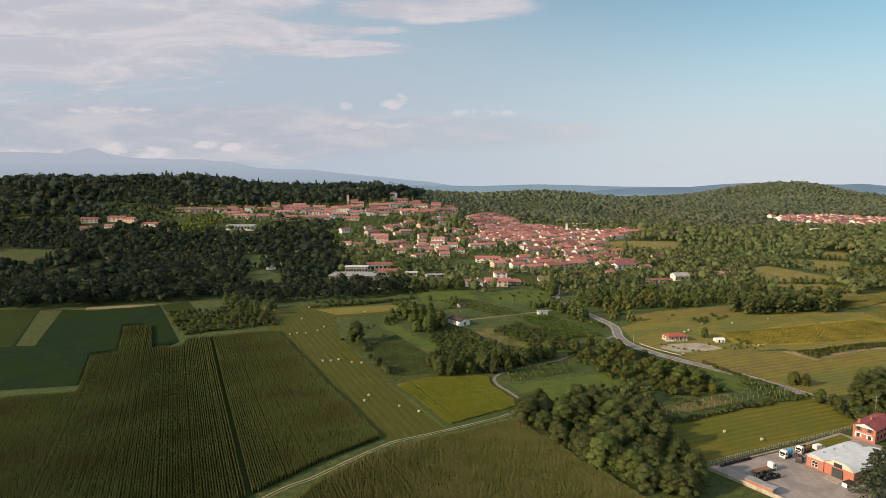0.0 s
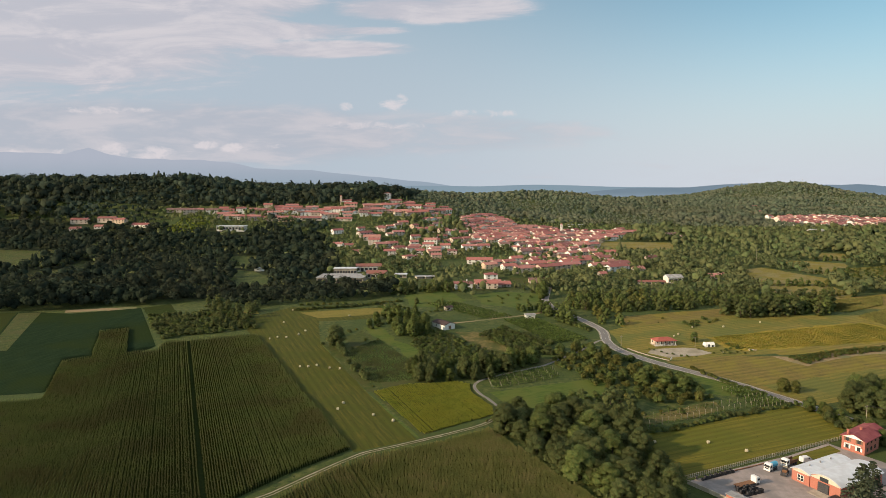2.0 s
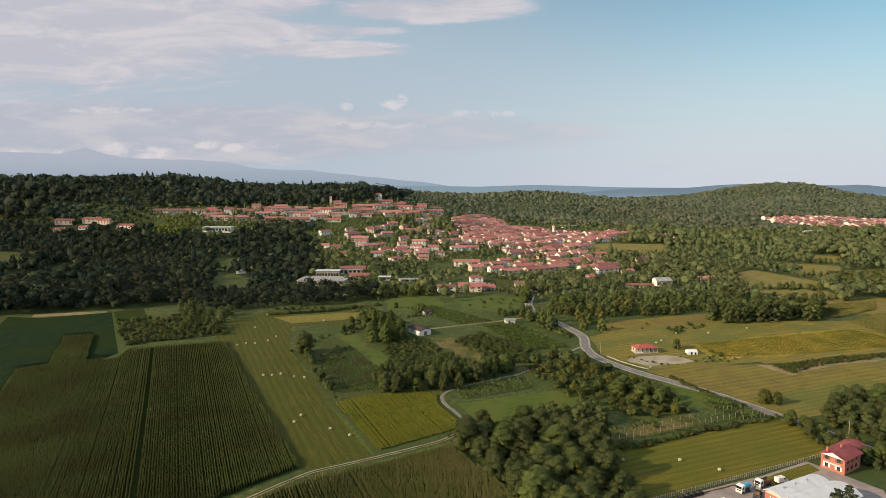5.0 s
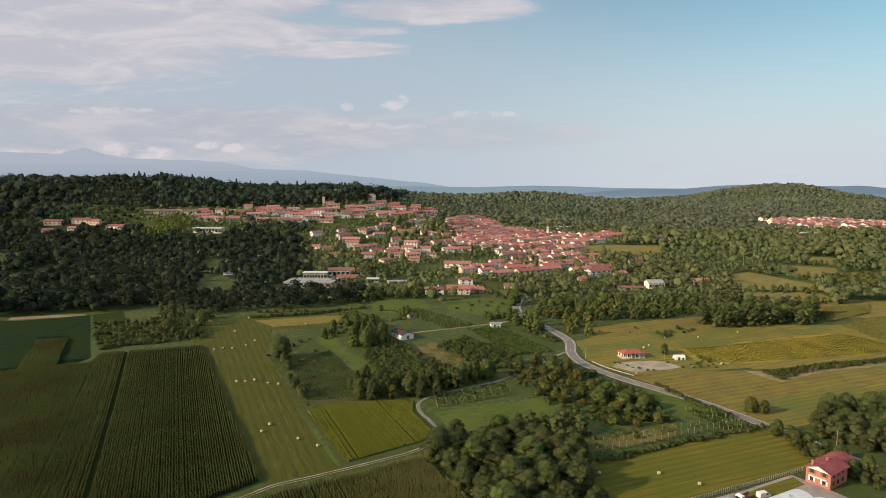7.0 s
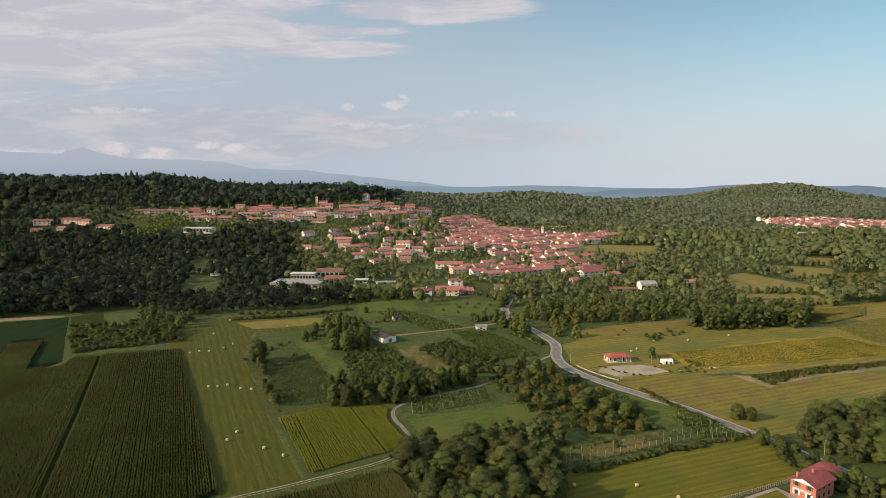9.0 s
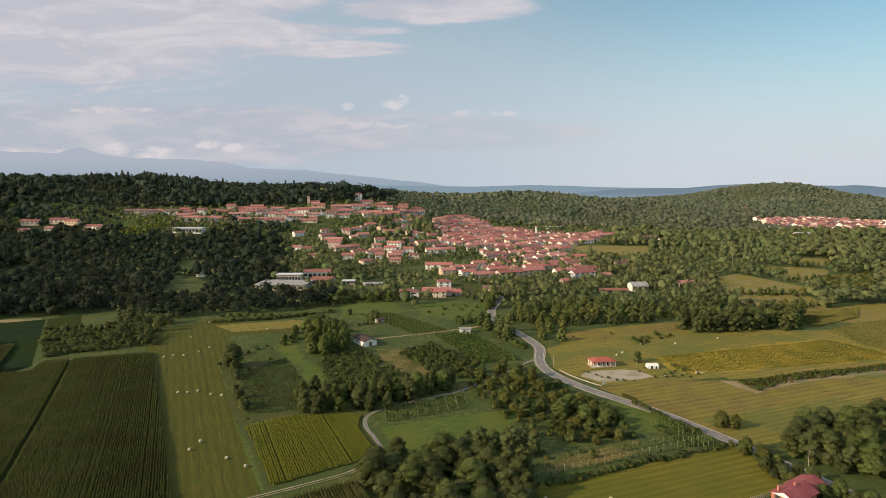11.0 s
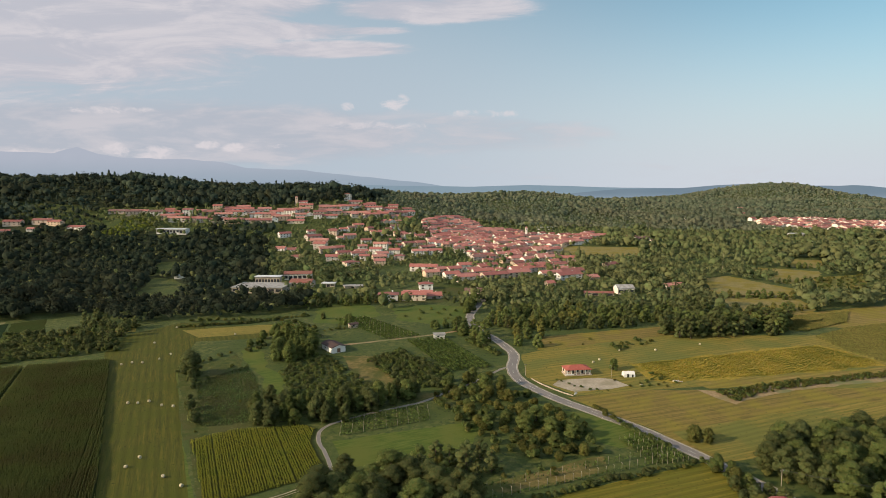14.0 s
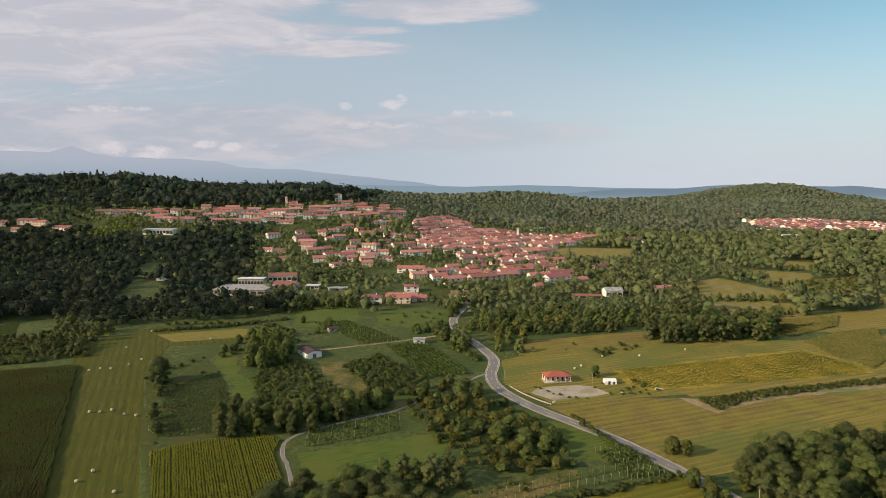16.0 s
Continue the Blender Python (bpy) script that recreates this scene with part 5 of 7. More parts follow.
def settle(x, y, long, floors, turn=0.0, hip=0.2, group="", far=False):
    opts = PROTO[floors]
    pick = opts[3] if random.random() < hip and long < 18 else min(opts[:3], key=lambda o: abs(o["long"] - long * K))
    k = min(max(long * K / pick["long"], 0.7), 1.6)
    m = Matrix.Translation(on(x, y)) @ pose(0, 0, 0, 0, 0, turn) @ Matrix.Diagonal((k, 0.5 + 0.5 * k, 0.94 + 0.06 * k, 1))
    SPOTS.append((x, y, long))
    # past about three hundred, the farthest are joined
    if far or len(SPOTS) - len(FAR_HOUSES) > 298:
        FAR_HOUSES.append((pick, m))
        return None
    if pick not in used:
        used.add(pick)
        pick.matrix_basis = m
        return tagged(pick, group=group)
    ob = copy_thing(pick, m)
    ob.matrix_basis = m
    return tagged(ob, group=group)


for opts in PROTO.values():
    for ob, long in zip(opts, (10, 15, 22, 11)):
        ob["long"] = long
for rows, group, lean, way in ((SLOPE, "houses on the slope", 14, 10), (TERRACE, "houses at the village edge", 8, 10), (LEFTC, "houses below the wood", 10, 6), (RIGHTC, "scattered houses", 16, 20),
                               (UPPER, "upper village houses", 9, 8), (UPPERB, "upper village houses", 9, 12)):
    for x, y, long, floors in rows:
        settle(x, y + 4, long, floors, way + random.gauss(0, lean), group=group)


def fill_village(outline, rows_gap, seed, group, turn, density=0.8, tall=(1, 2, 2, 2), far=False, longs=(8, 10, 12, 16, 20)):
    """Rows of close-set houses inside an outline, along lanes that run at an angle."""
    rng = random.Random(seed)
    c, s = math.cos(radians(turn)), math.sin(radians(turn))
    us, vs = [x * c + y * s for x, y in outline], [y * c - x * s for x, y in outline]
    v, row = min(vs), 0
    while v < max(vs):
        u = min(us) + rng.uniform(0, 10)
        bend = rng.uniform(-4, 4)
        while u < max(us):
            long = rng.choice(longs)
            across = rng.random() < 0.24 and long < 13
            pu, pv = u + (long / 2 if not across else 4), v + rng.uniform(-1.6, 1.6) + 3 * math.sin(u * 0.03 + row)
            x, y = pu * c - pv * s, pu * s + pv * c
            u += (8 if across else long) + rng.choice((0.3, 0.3, 1.2, 5))
            if inside(x, y, outline) and rng.random() < density and all((x - a) ** 2 + (y - b) ** 2 > min(0.42 * (long + l), 8.6) ** 2 for a, b, l in SPOTS):
                settle(x, y, long, rng.choice(tall), turn + bend + rng.gauss(0, 4) + (90 if across else 0), 0.06, group, far or y > 860)
        v += rows_gap * rng.uniform(0.9, 1.15)
        row += 1


fill_village([(46, 753), (46, 812), (30, 884), (35, 920), (82, 990), (112, 954), (120, 905), (165, 915), (190, 868), (234, 846), (272, 880), (268, 836), (243, 785), (203, 751), (176, 658), (150, 650), (122, 655), (100, 668), (90, 706), (75, 736)], 10.0, 3, "old village houses", 24, 0.93, longs=(7, 8, 10, 12, 14, 18))
fill_village([(62, 560), (74, 591), (115, 615), (159, 655), (195, 655), (176, 560), (149, 566), (127, 553), (106, 553)], 13, 13, "houses at the village edge", 22, 0.85, longs=(10, 14, 20, 24))
fill_village([(36, 596), (62, 632), (90, 648), (122, 645), (115, 618), (78, 595)], 15, 14, "houses at the village edge", 24, 0.8, longs=(10, 14, 20))
fill_village([(560, 962), (622, 930), (672, 892), (790, 900), (800, 1050), (697, 1112), (595, 1084)], 13.5, 4, "houses of the next village", 24, 0.8, far=True, longs=(8, 10, 12, 16))
fill_village([(-375, 830), (-306, 836), (-300, 812), (-230, 816), (-150, 828), (-112, 850), (-60, 868), (15, 900), (15, 945), (-60, 945), (-120, 895), (-180, 885), (-250, 872), (-370, 842)], 10.5, 9, "upper village houses", 20, 0.78, (1, 1, 2, 2), True, (10, 14, 18, 22))
fill_village([(-111, 805), (-72, 829), (-1, 872), (30, 811), (13, 705), (8, 642), (-17, 655), (-54, 695), (-98, 767)], 30, 6, "houses on the slope", 24, 0.62, longs=(8, 10, 12, 15))
fill_village([(20, 690), (60, 700), (46, 800), (20, 820)], 24, 5, "old village houses", 30, 0.6)

SPOTS += [(-80, 517, 40), (-98, 516, 20), (-64, 516, 20), (-81, 541, 20), (-64, 572, 24), (-52, 538, 18), (-30, 538, 10), (-270, 777, 40), (512, 752, 26), (548, 862, 22), (262, 842, 46), (215, 936, 22), (-8, 534, 18), (-143, 902, 28), (-120, 902, 10), (174, 838, 6), (-166, 560, 16), (207.3, 512.1, 14), (185.2, 502.9, 16)]


def join_houses(name, items, label):
    """Far houses in one mesh."""
    swap = {PLASTER.name: 0, TILES.name: 1, GLASS.name: 2, SHUTTER.name: 3, WHITE.name: 4}
    verts, tris, index, k = [], [], [], 0
    for pick, m in items:
        for o in pick.children:
            me, w = o.data, np.array(m @ o.matrix_basis)
            me.calc_loop_triangles()
            v = np.empty(len(me.vertices) * 3)
            me.vertices.foreach_get("co", v)
            t = np.empty(len(me.loop_triangles) * 3, dtype=np.int32)
            me.loop_triangles.foreach_get("vertices", t)
            q = np.empty(len(me.loop_triangles), dtype=np.int32)
            me.loop_triangles.foreach_get("material_index", q)
            v = v.reshape(-1, 3)
            verts.append(v @ w[:3, :3].T + w[:3, 3])
            tris.append(t.reshape(-1, 3) + k)
            index.append(np.array([swap[s.name] for s in me.materials], dtype=np.int32)[q])
            k += len(v)
    ob = mesh_arrays(name, np.concatenate(verts), np.concatenate(tris), [PLASTER_FAR, TILES_FAR, GLASS, SHUTTER, WHITE], np.concatenate(index), flat=True)
    tagged(ob, label, "houses", kind="stuff")


join_houses("distant_houses", FAR_HOUSES, "close-set distant houses with clay roofs and pale walls")
# ---- the woods on the hills and in the valley ----
SPOT_X, SPOT_Y = np.array([s[0] for s in SPOTS], float), np.array([s[1] for s in SPOTS], float)


def thin(x, y, room):
    near = np.zeros(len(x), bool)
    for a, b in zip(SPOT_X, SPOT_Y):
        near |= (np.abs(x - a) < room + 2) & (y < b + room * 0.6) & (y > b - room * 1.8)
    return ~near
# ---- woods on the hills ----
def woods(name, xr, yr, gap, size, label, inside_of=None, lobe_count=3, card_count=14, seed=0, conifers=0.0, clear=(), room=10.0, leaf=FOREST_HAZY):
    rng = np.random.default_rng(seed)
    nx, ny = int((xr[1] - xr[0]) / gap), int((yr[1] - yr[0]) / gap)
    x = (np.arange(nx)[:, None] + rng.uniform(0, 1, (nx, ny))) * gap + xr[0]
    y = (np.arange(ny)[None, :] + rng.uniform(0, 1, (nx, ny))) * gap + yr[0]
    x, y = x.ravel(), y.ravel()
    # the fan of land that opens from the valley
    keep = np.abs(x - 40) < 0.80 * y + 60
    if inside_of:
        keep &= inside(x, y, inside_of)
    for pts in clear:
        keep &= ~inside(x, y, pts)
    x, y = x[keep], y[keep]
    keep = thin(x, y, room)
    x, y = x[keep], y[keep]
    n = len(x)
    s = K * rng.uniform(size[0], size[1], n) * np.exp(np.clip(rng.normal(0, 0.24, n), -0.5, 0.36)) * (0.85 + 0.25 * np.sin(x * 0.021 + 1) * np.sin(y * 0.017))
    foot = np.stack([x * K, y * K, gz(x * K, y * K)], 1)
    fir = rng.random(n) < conifers
    tint = rng.random(n)
    parts, wide = [], ~fir
    base, size, tone = foot[wide], s[wide], tint[wide]
    for k in range(lobe_count):
        m = len(base)
        off = rng.normal(0, 0.2, (m, 3)) * size[:, None]
        off[:, 2] = size * (0.62 + 0.17 * (k - (lobe_count - 1) / 2) + rng.uniform(-0.06, 0.06, m))
        r = size[:, None] * np.array([0.36, 0.36, 0.34]) * (1.0 if card_count < 30 else 0.86) * rng.uniform(0.75, 1.15, (m, 1)) * (1.1 if lobe_count == 1 else 0.9)
        parts.append(lobes(rng, base + off, r, 0.3, CAP_FACES if lobe_count == 1 else ICO_FACES, ICO, (base + np.outer(size, (0, 0, 0.35)))[:, None, :], tone))
    if card_count:
        m = len(base) * card_count
        which = np.repeat(np.arange(len(base)), card_count)
        out = rng.normal(0, 1, (m, 3))
        out[:, 2] = np.abs(out[:, 2]) - 0.2
        out = unit(out)
        spots = base[which] + out * np.array([0.46, 0.46, 0.45]) * size[which][:, None]
        spots[:, 2] += size[which] * 0.62
        parts.append(cards(rng, spots, out, size[which] * rng.uniform(0.05, 0.12, m), tone[which]))
    if fir.any():
        # conifers: three tiers that taper to a tip, with sprays round them
        base, size, tone = foot[fir], s[fir] * 0.92, tint[fir] * 0.4
        m = len(base)
        for high, broad, tall in ((0.42, 0.28, 0.34), (0.76, 0.21, 0.27), (1.04, 0.11, 0.22)):
            parts.append(lobes(rng, base + np.outer(size, (0, 0, high)), size[:, None] * np.array([broad, broad, tall]), 0.2, ICO_FACES, ICO, (base + np.outer(size, (0, 0, 0.3)))[:, None, :], tone))
        each = max(card_count, 10)
        which = np.repeat(np.arange(m), each)
        up, turn = rng.uniform(0, 1, m * each) ** 1.3, rng.uniform(0, 2 * np.pi, m * each)
        out = np.stack([np.cos(turn), np.sin(turn), np.full(m * each, 0.35)], 1)
        spots = base[which] + np.stack([out[:, 0] * 0.37 * (1 - up), out[:, 1] * 0.37 * (1 - up), 0.16 + 1.1 * up], 1) * size[which][:, None]
        parts.append(cards(rng, spots, out, size[which] * rng.uniform(0.05, 0.11, m * each), tone[which]))
    tagged(mesh_arrays(name, *join(*parts), leaf), label, "woodland", kind="stuff")
    return n


VILLAGE = [(44, 940), (110, 1000), (182, 955), (300, 935), (285, 850), (234, 774), (180, 737), (200, 690), (200, 650), (185, 575), (122, 545), (95, 500), (60, 452), (-25, 450), (-40, 490), (-20, 560), (0, 640), (10, 650), (30, 720), (40, 800)]
UPPER_ZONE = [(-390, 812), (-330, 790), (-230, 800), (-150, 815), (-112, 838), (-60, 860), (20, 890), (25, 955), (-60, 955), (-120, 905), (-180, 890), (-250, 876), (-390, 846)]
RIGHT_ZONE = [(540, 950), (666, 880), (820, 880), (860, 1080), (700, 1125), (590, 1100)]
CLEAR = [*OPEN, [(-104, 494), (-48, 492), (-42, 560), (-102, 560)], [(255, 425), (305, 425), (305, 470), (262, 482)], [(262, 490), (300, 510), (290, 530), (262, 520)], VILLAGE, UPPER_ZONE, RIGHT_ZONE, [(-302, 738), (-236, 738), (-234, 800), (-302, 800)], [(352, 562), (399, 567), (388, 538), (350, 538)], [(408, 642), (441, 634), (432, 608), (404, 614)], [(190, 702), (282, 702), (276, 672), (200, 668)], [(-362, 745), (-306, 745), (-306, 824), (-350, 826)]]
woods("valley_wood", (-420, -20), (380, 480), 6.6, (7, 10.5), "dense green belt of trees across the valley, coloured as in cloud shade", [(-420, 380), (-300, 392), (-262, 395), (-240, 401), (-203, 413), (-186, 423), (-160, 427), (-118, 400), (-90, 422), (-60, 427), (-28, 452), (-20, 480), (-420, 480)], 2, 66, 1, clear=OPEN, leaf=FOREST_SHADED)
woods("valley_wood", (-640, -60), (480, 790), 8.0, (7, 11), "mixed woodland on the western slope, coloured as in cloud shade", [(-640, 480), (-60, 480), (-110, 620), (-150, 760), (-260, 790), (-640, 790)], 2, 26, 2, 0.04, CLEAR, leaf=FOREST_SHADED)
woods("valley_wood", (-160, 640), (432, 640), 6.9, (5.0, 9.8), "mixed green copses between village and fields", [(-20, 480), (-60, 480), (-110, 620), (-110, 640), (640, 640), (640, 440), (290, 440), (130, 450), (95, 470)], 2, 40, 5, 0.02, CLEAR, 12.0, FOREST_MID)
joined_wood("field_wood", "dense leafy wood standing between fields", [(184, 380), (202, 372), (256, 382), (279, 409), (262, 422), (206, 408)], 5.4, (0, 1, 4, 0, 2), 0.85, 1.2, 8)
joined_wood("field_wood", "dense leafy wood standing between fields", [(92, 402), (118, 390), (172, 398), (205, 415), (190, 440), (150, 449), (102, 440)], 4.9, (1, 2, 3, 2, 0), 0.5, 0.85, 9)
joined_wood("field_wood", "dense leafy wood standing between fields", [(205, 415), (250, 424), (252, 440), (236, 470), (196, 450)], 7.5, (1, 2, 0, 0, 4), 0.55, 0.85, 10)
woods("hill_wood", (-1150, -40), (640, 1250), 8.8, (9.0, 14.0), "wooded hillside of oaks and tall conifers, coloured as in part shade", [(-1150, 790), (-260, 790), (-158, 770), (-148, 812), (-112, 838), (-60, 862), (-40, 885), (-40, 1250), (-1150, 1250)], 1, 18, 3, 0.18, CLEAR, 6.0, HILL_LEAVES)
woods("hill_wood", (-110, 900), (640, 900), 7.8, (5.5, 11.0), "green woodland of mixed trees between clearings", [(-40, 640), (900, 640), (900, 900), (-40, 900)], 2, 18, 6, 0.08, CLEAR, 9.0, FOREST_MID)
woods("hill_wood", (-110, 1150), (900, 1250), 8.0, (6.0, 9.5), "wooded hillside of mixed green trees", [(-40, 900), (1150, 900), (1150, 1250), (-40, 1250)], 1, 12, 16, 0.02, CLEAR, 9.0)
woods("hill_wood", (-1700, 2300), (1250, 2250), 9.6, (7.0, 10.5), "distant wooded hills, soft green with painted haze", None, 1, 0, 4, 0.01, CLEAR)
woods("garden_trees", (-420, 320), (440, 1000), 11.8, (3.8, 7.2), "garden trees and shrubs between village houses", None, 2, 14, 7, 0.05, OPEN, 5.0, FOREST_MID)


woods("garden_trees", (-160, -30), (630, 880), 8.2, (3.6, 7.0), "dark garden trees on a slope between houses", [(-108, 640), (-150, 760), (-148, 812), (-112, 838), (-60, 862), (-40, 885), (-36, 640)], 2, 26, 44, 0.1, OPEN, 5.5, FOREST_MID)
woods("garden_trees", (-400, 30), (780, 960), 8.4, (4.0, 7.0), "garden trees among the upper houses", UPPER_ZONE, 2, 18, 41, 0.15, (), 3.5, FOREST_MID)
for x, y, u, v, seed in ((276, 494, 336, 490, 81), (352, 556, 402, 560, 82), (406, 636, 440, 628, 83), (268, 438, 322, 452, 84)):
    joined_wood("field_wood", "dense leafy wood standing between fields", [(x, y - 5), (u, v - 5), (u, v + 5), (x, y + 5)], 5.0, (1, 2, 3), 0.35, 0.65, seed)
woods("garden_trees", (20, 290), (560, 990), 10.5, (3.5, 6.5), "small garden trees between close-set roofs", VILLAGE, 2, 18, 42, 0.1, OPEN, 0.5, FOREST_MID)
woods("bright_shrubs", (-360, -300), (748, 830), 5.2, (3.2, 4.6), "bright yellow-green shrubs below the upper village", [(-358, 756), (-308, 752), (-308, 820), (-350, 823)], 2, 26, 43, 0.0, (), 0.5, BRIGHT)
# trees that stand close between the houses
for k, pts in enumerate(([(54, 662), (97, 687), (94, 715), (78, 729), (53, 713)], [(16, 804), (44, 792), (44, 880), (20, 861)], [(73, 525), (95, 510), (125, 546), (120, 552), (60, 556)],
                         [(20, 500), (48, 505), (60, 540), (100, 540), (130, 505), (110, 480), (92, 476), (70, 486), (40, 472), (15, 470)], [(-44, 556), (20, 556), (56, 590), (34, 640), (45, 700), (20, 690), (-10, 640), (-46, 600)])):
    woods("garden_trees", (-60, 140), (465, 890), 6.2, (3.8, 7.5), "dark garden trees in a gap between houses", pts, 2, 34, 31 + k, 0.06, OPEN, 4.5, FOREST_MID)


# ---- distance ----
def ridge(name, far, knots, mat, label, seed, rough):
    """A far skyline: a long slope up to a crest. knots: bearing as x over y, crest's rise as z over y."""
    rng = np.random.default_rng(seed)
    b = np.linspace(knots[0][0], knots[-1][0], 240)
    up = np.interp(b, [k[0] for k in knots], [k[1] for k in knots])
    wave = sum(np.sin(b * f + rng.uniform(0, 6)) / f for f in (9, 17, 31, 53, 97, 170)) * rough * 9
    crest = 106 + far * (up + wave * np.clip(up * 40, 0.15, 1))
    rows = []
    for k, (fy, fz) in enumerate(((0.93, 0.0), (0.96, 0.5), (0.985, 0.85), (1.0, 1.0), (1.02, 0.6), (1.05, 0.0))):
        rows.append(np.stack([49 + b * far * fy, 39 + np.full_like(b, far * fy), -60 + (crest + 60) * fz], 1))
    n = len(b)
    verts = np.concatenate(rows)
    i, j = np.meshgrid(np.arange(len(rows) - 1), np.arange(n - 1), indexing="ij")
    a = (i * n + j).ravel()
    tris = np.concatenate([np.stack([a, a + 1, a + n + 1], -1), np.stack([a, a + n + 1, a + n], -1)])
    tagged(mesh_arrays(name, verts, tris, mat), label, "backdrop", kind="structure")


ridge("backdrop", 4500, [(-1.0, 0.006), (-0.1, 0.0090), (0.16, 0.0077), (0.265, 0.0048), (0.35, 0.0034), (0.6, 0.0030), (1.1, 0.001)], FAR_RIDGE, "low wooded ridge far away in painted blue haze", 5, 0.004)
ridge("backdrop", 4100, [(0.18, -0.008), (0.225, -0.004), (0.27, 0.0), (0.30, 0.0025), (0.40, 0.0035), (0.44, 0.006), (0.487, 0.0077), (0.66, 0.0087), (0.69, 0.0100), (0.71, 0.0085), (0.754, 0.0045), (0.9, 0.002)], NEAR_RIDGE, "wooded ridge beyond the valley in painted blue-grey haze", 7, 0.004)
ridge("backdrop", 4850, [(-1.1, 0.05), (-0.754, 0.0625), (-0.653, 0.0650), (-0.614, 0.0755), (-0.576, 0.0660), (-0.523, 0.0606), (-0.475, 0.0545), (-0.427, 0.0515), (-0.369, 0.0442), (-0.331, 0.0375), (-0.215, 0.0288), (-0.129, 0.0202), (-0.033, 0.0106), (0.05, 0.0)], MOUNTAIN, "blue mountain range far away in painted haze", 6, 0.004)


# ---- the haulage yard ----
def stand(x, y, turn=0.0, lift=0.0, size=1.0):
    return Matrix.Translation(on(x, y, lift)) @ pose(0, 0, 0, 0, 0, turn) @ Matrix.Diagonal((size, size, size, 1))


def thing(name, label, category, m, group=""):
    ob = tagged(new(name), label, category, group)
    ob.matrix_basis = m
    return ob


def wheel(parent, x, y, r=0.5, w=0.3):
    tyre = part("tyre", tube((x, y - w / 2, r), (x, y + w / 2, r), r, sides=14), BLACK, parent)
    side = 1 if y > 0 else -1
    part("rim", tube((x, y + side * (w / 2 - 0.03), r), (x, y + side * (w / 2 + 0.03), r), r * 0.55, sides=10), STEEL, tyre)


def vault(length, y0, y1, eave, rise, thick=0.12, over=0.35, steps=10):
    """A shallow barrel roof along x, with lapped sheets."""
    bm = bmesh.new()
    rows = int(length / 1.1)
    rings = []
    for i in range(rows + 1):
        x = -over + (length + 2 * over) * i / rows
        lap = 0.03 * (i % 2)
        top = []
        for k in range(steps + 1):
            t = k / steps
            y = y0 - over + (y1 - y0 + 2 * over) * t
            top.append((x, y, eave + rise * (1 - (2 * t - 1) ** 2) + lap))
        rings.append([bm.verts.new((a, b, c + thick)) for a, b, c in top] + [bm.verts.new((a, b, c)) for a, b, c in reversed(top)])
    n = len(rings[0])
    for i in range(rows):
        for k in range(n):
            j = (k + 1) % n
            bm.faces.new((rings[i][k], rings[i + 1][k], rings[i + 1][j], rings[i][j]))
    bm.faces.new(rings[0][::-1])
    bm.faces.new(rings[-1])
    return bm


def vault_wall(x0, x1, y0, y1, eave, rise, steps=10):
    bm = bmesh.new()
    prof = [(y0, -0.3), (y1, -0.3)] + [(y1 + (y0 - y1) * k / steps, eave + rise * (1 - (2 * k / steps - 1) ** 2)) for k in range(steps + 1)]
    a = [bm.verts.new((x0, y, z)) for y, z in prof]
    b = [bm.verts.new((x1, y, z)) for y, z in prof]
    bm.faces.new(a)
    bm.faces.new(b[::-1])
    for k in range(len(prof)):
        j = (k + 1) % len(prof)
        bm.faces.new((a[k], b[k], b[j], a[j]))
    return bm


FRIEZE = surface("pale_concrete_frieze", [(0.5, 0.44, 0.36), (0.62, 0.55, 0.46)], 1.0)


def workshop(x, y, turn):
    root = thing("workshop", "red workshop with two shallow vaulted white sheet roofs", "workshop", stand(x, y, turn, 0.1, K))
    for y0, y1, eave, rise, x0 in ((-5.2, 0, 3.3, 0.8, 0.0), (-13.6, -5.2, 3.5, 1.5, 0.3)):
        part("wall", vault_wall(x0, 20, y0 + 0.02, y1 - 0.02, eave, rise), REDWALL, root)
        part("roof", vault(20 - x0, y0, y1, eave, rise), METALROOF, root, "white curved sheet roof").location = (x0, 0, 0)
        frieze = vault_wall(x0 - 0.06, x0 - 0.003, y0 + 0.2, y1 - 0.2, eave - 0.02, rise - 0.06)
        for v in frieze.verts:
            v.co.z = max(v.co.z, eave - 0.25)
        part("frieze", frieze, FRIEZE, root)
    gate = part("gate", box(-0.09, -10.6, 0, 0.33, -7.6, 2.7, bevel=0.02), STEEL, root, "dark grey metal gate")
    for k in range(4):
        part("panel", box(-0.12, -10.5 + 0.74 * k, 0.1, -0.093, -9.84 + 0.74 * k, 2.6), STEEL, gate)
    part("window", box(0.2, -10.3, 3.1, 0.31, -7.9, 4.3), GLASS, root)
    win = part("window", box(-0.07, -3.6, 0.7, 0.04, -1.7, 2.4), GLASS, root)
    for k in range(3):
        part("bar", box(-0.11, -3.6 + 0.9 * k, 0.66, -0.073, -3.5 + 0.9 * k, 2.44), WHITE, win)
    for z in (0.66, 1.5, 2.36):
        part("bar", box(-0.14, -3.6, z, -0.113, -1.7, z + 0.08), WHITE, win)
    for k in range(3):
        part("roof_vent", tube((4 + 5 * k, -2.6, 4.0), (4 + 5 * k, -2.6, 4.75), 0.22), GREYROOF, root)
    part("apron", box(-3.4, -11.4, -0.2, -0.05, -6.8, 0.06), CONCRETE, root, "pale concrete apron")
    return root


workshop(112.6, 173.6, 26)


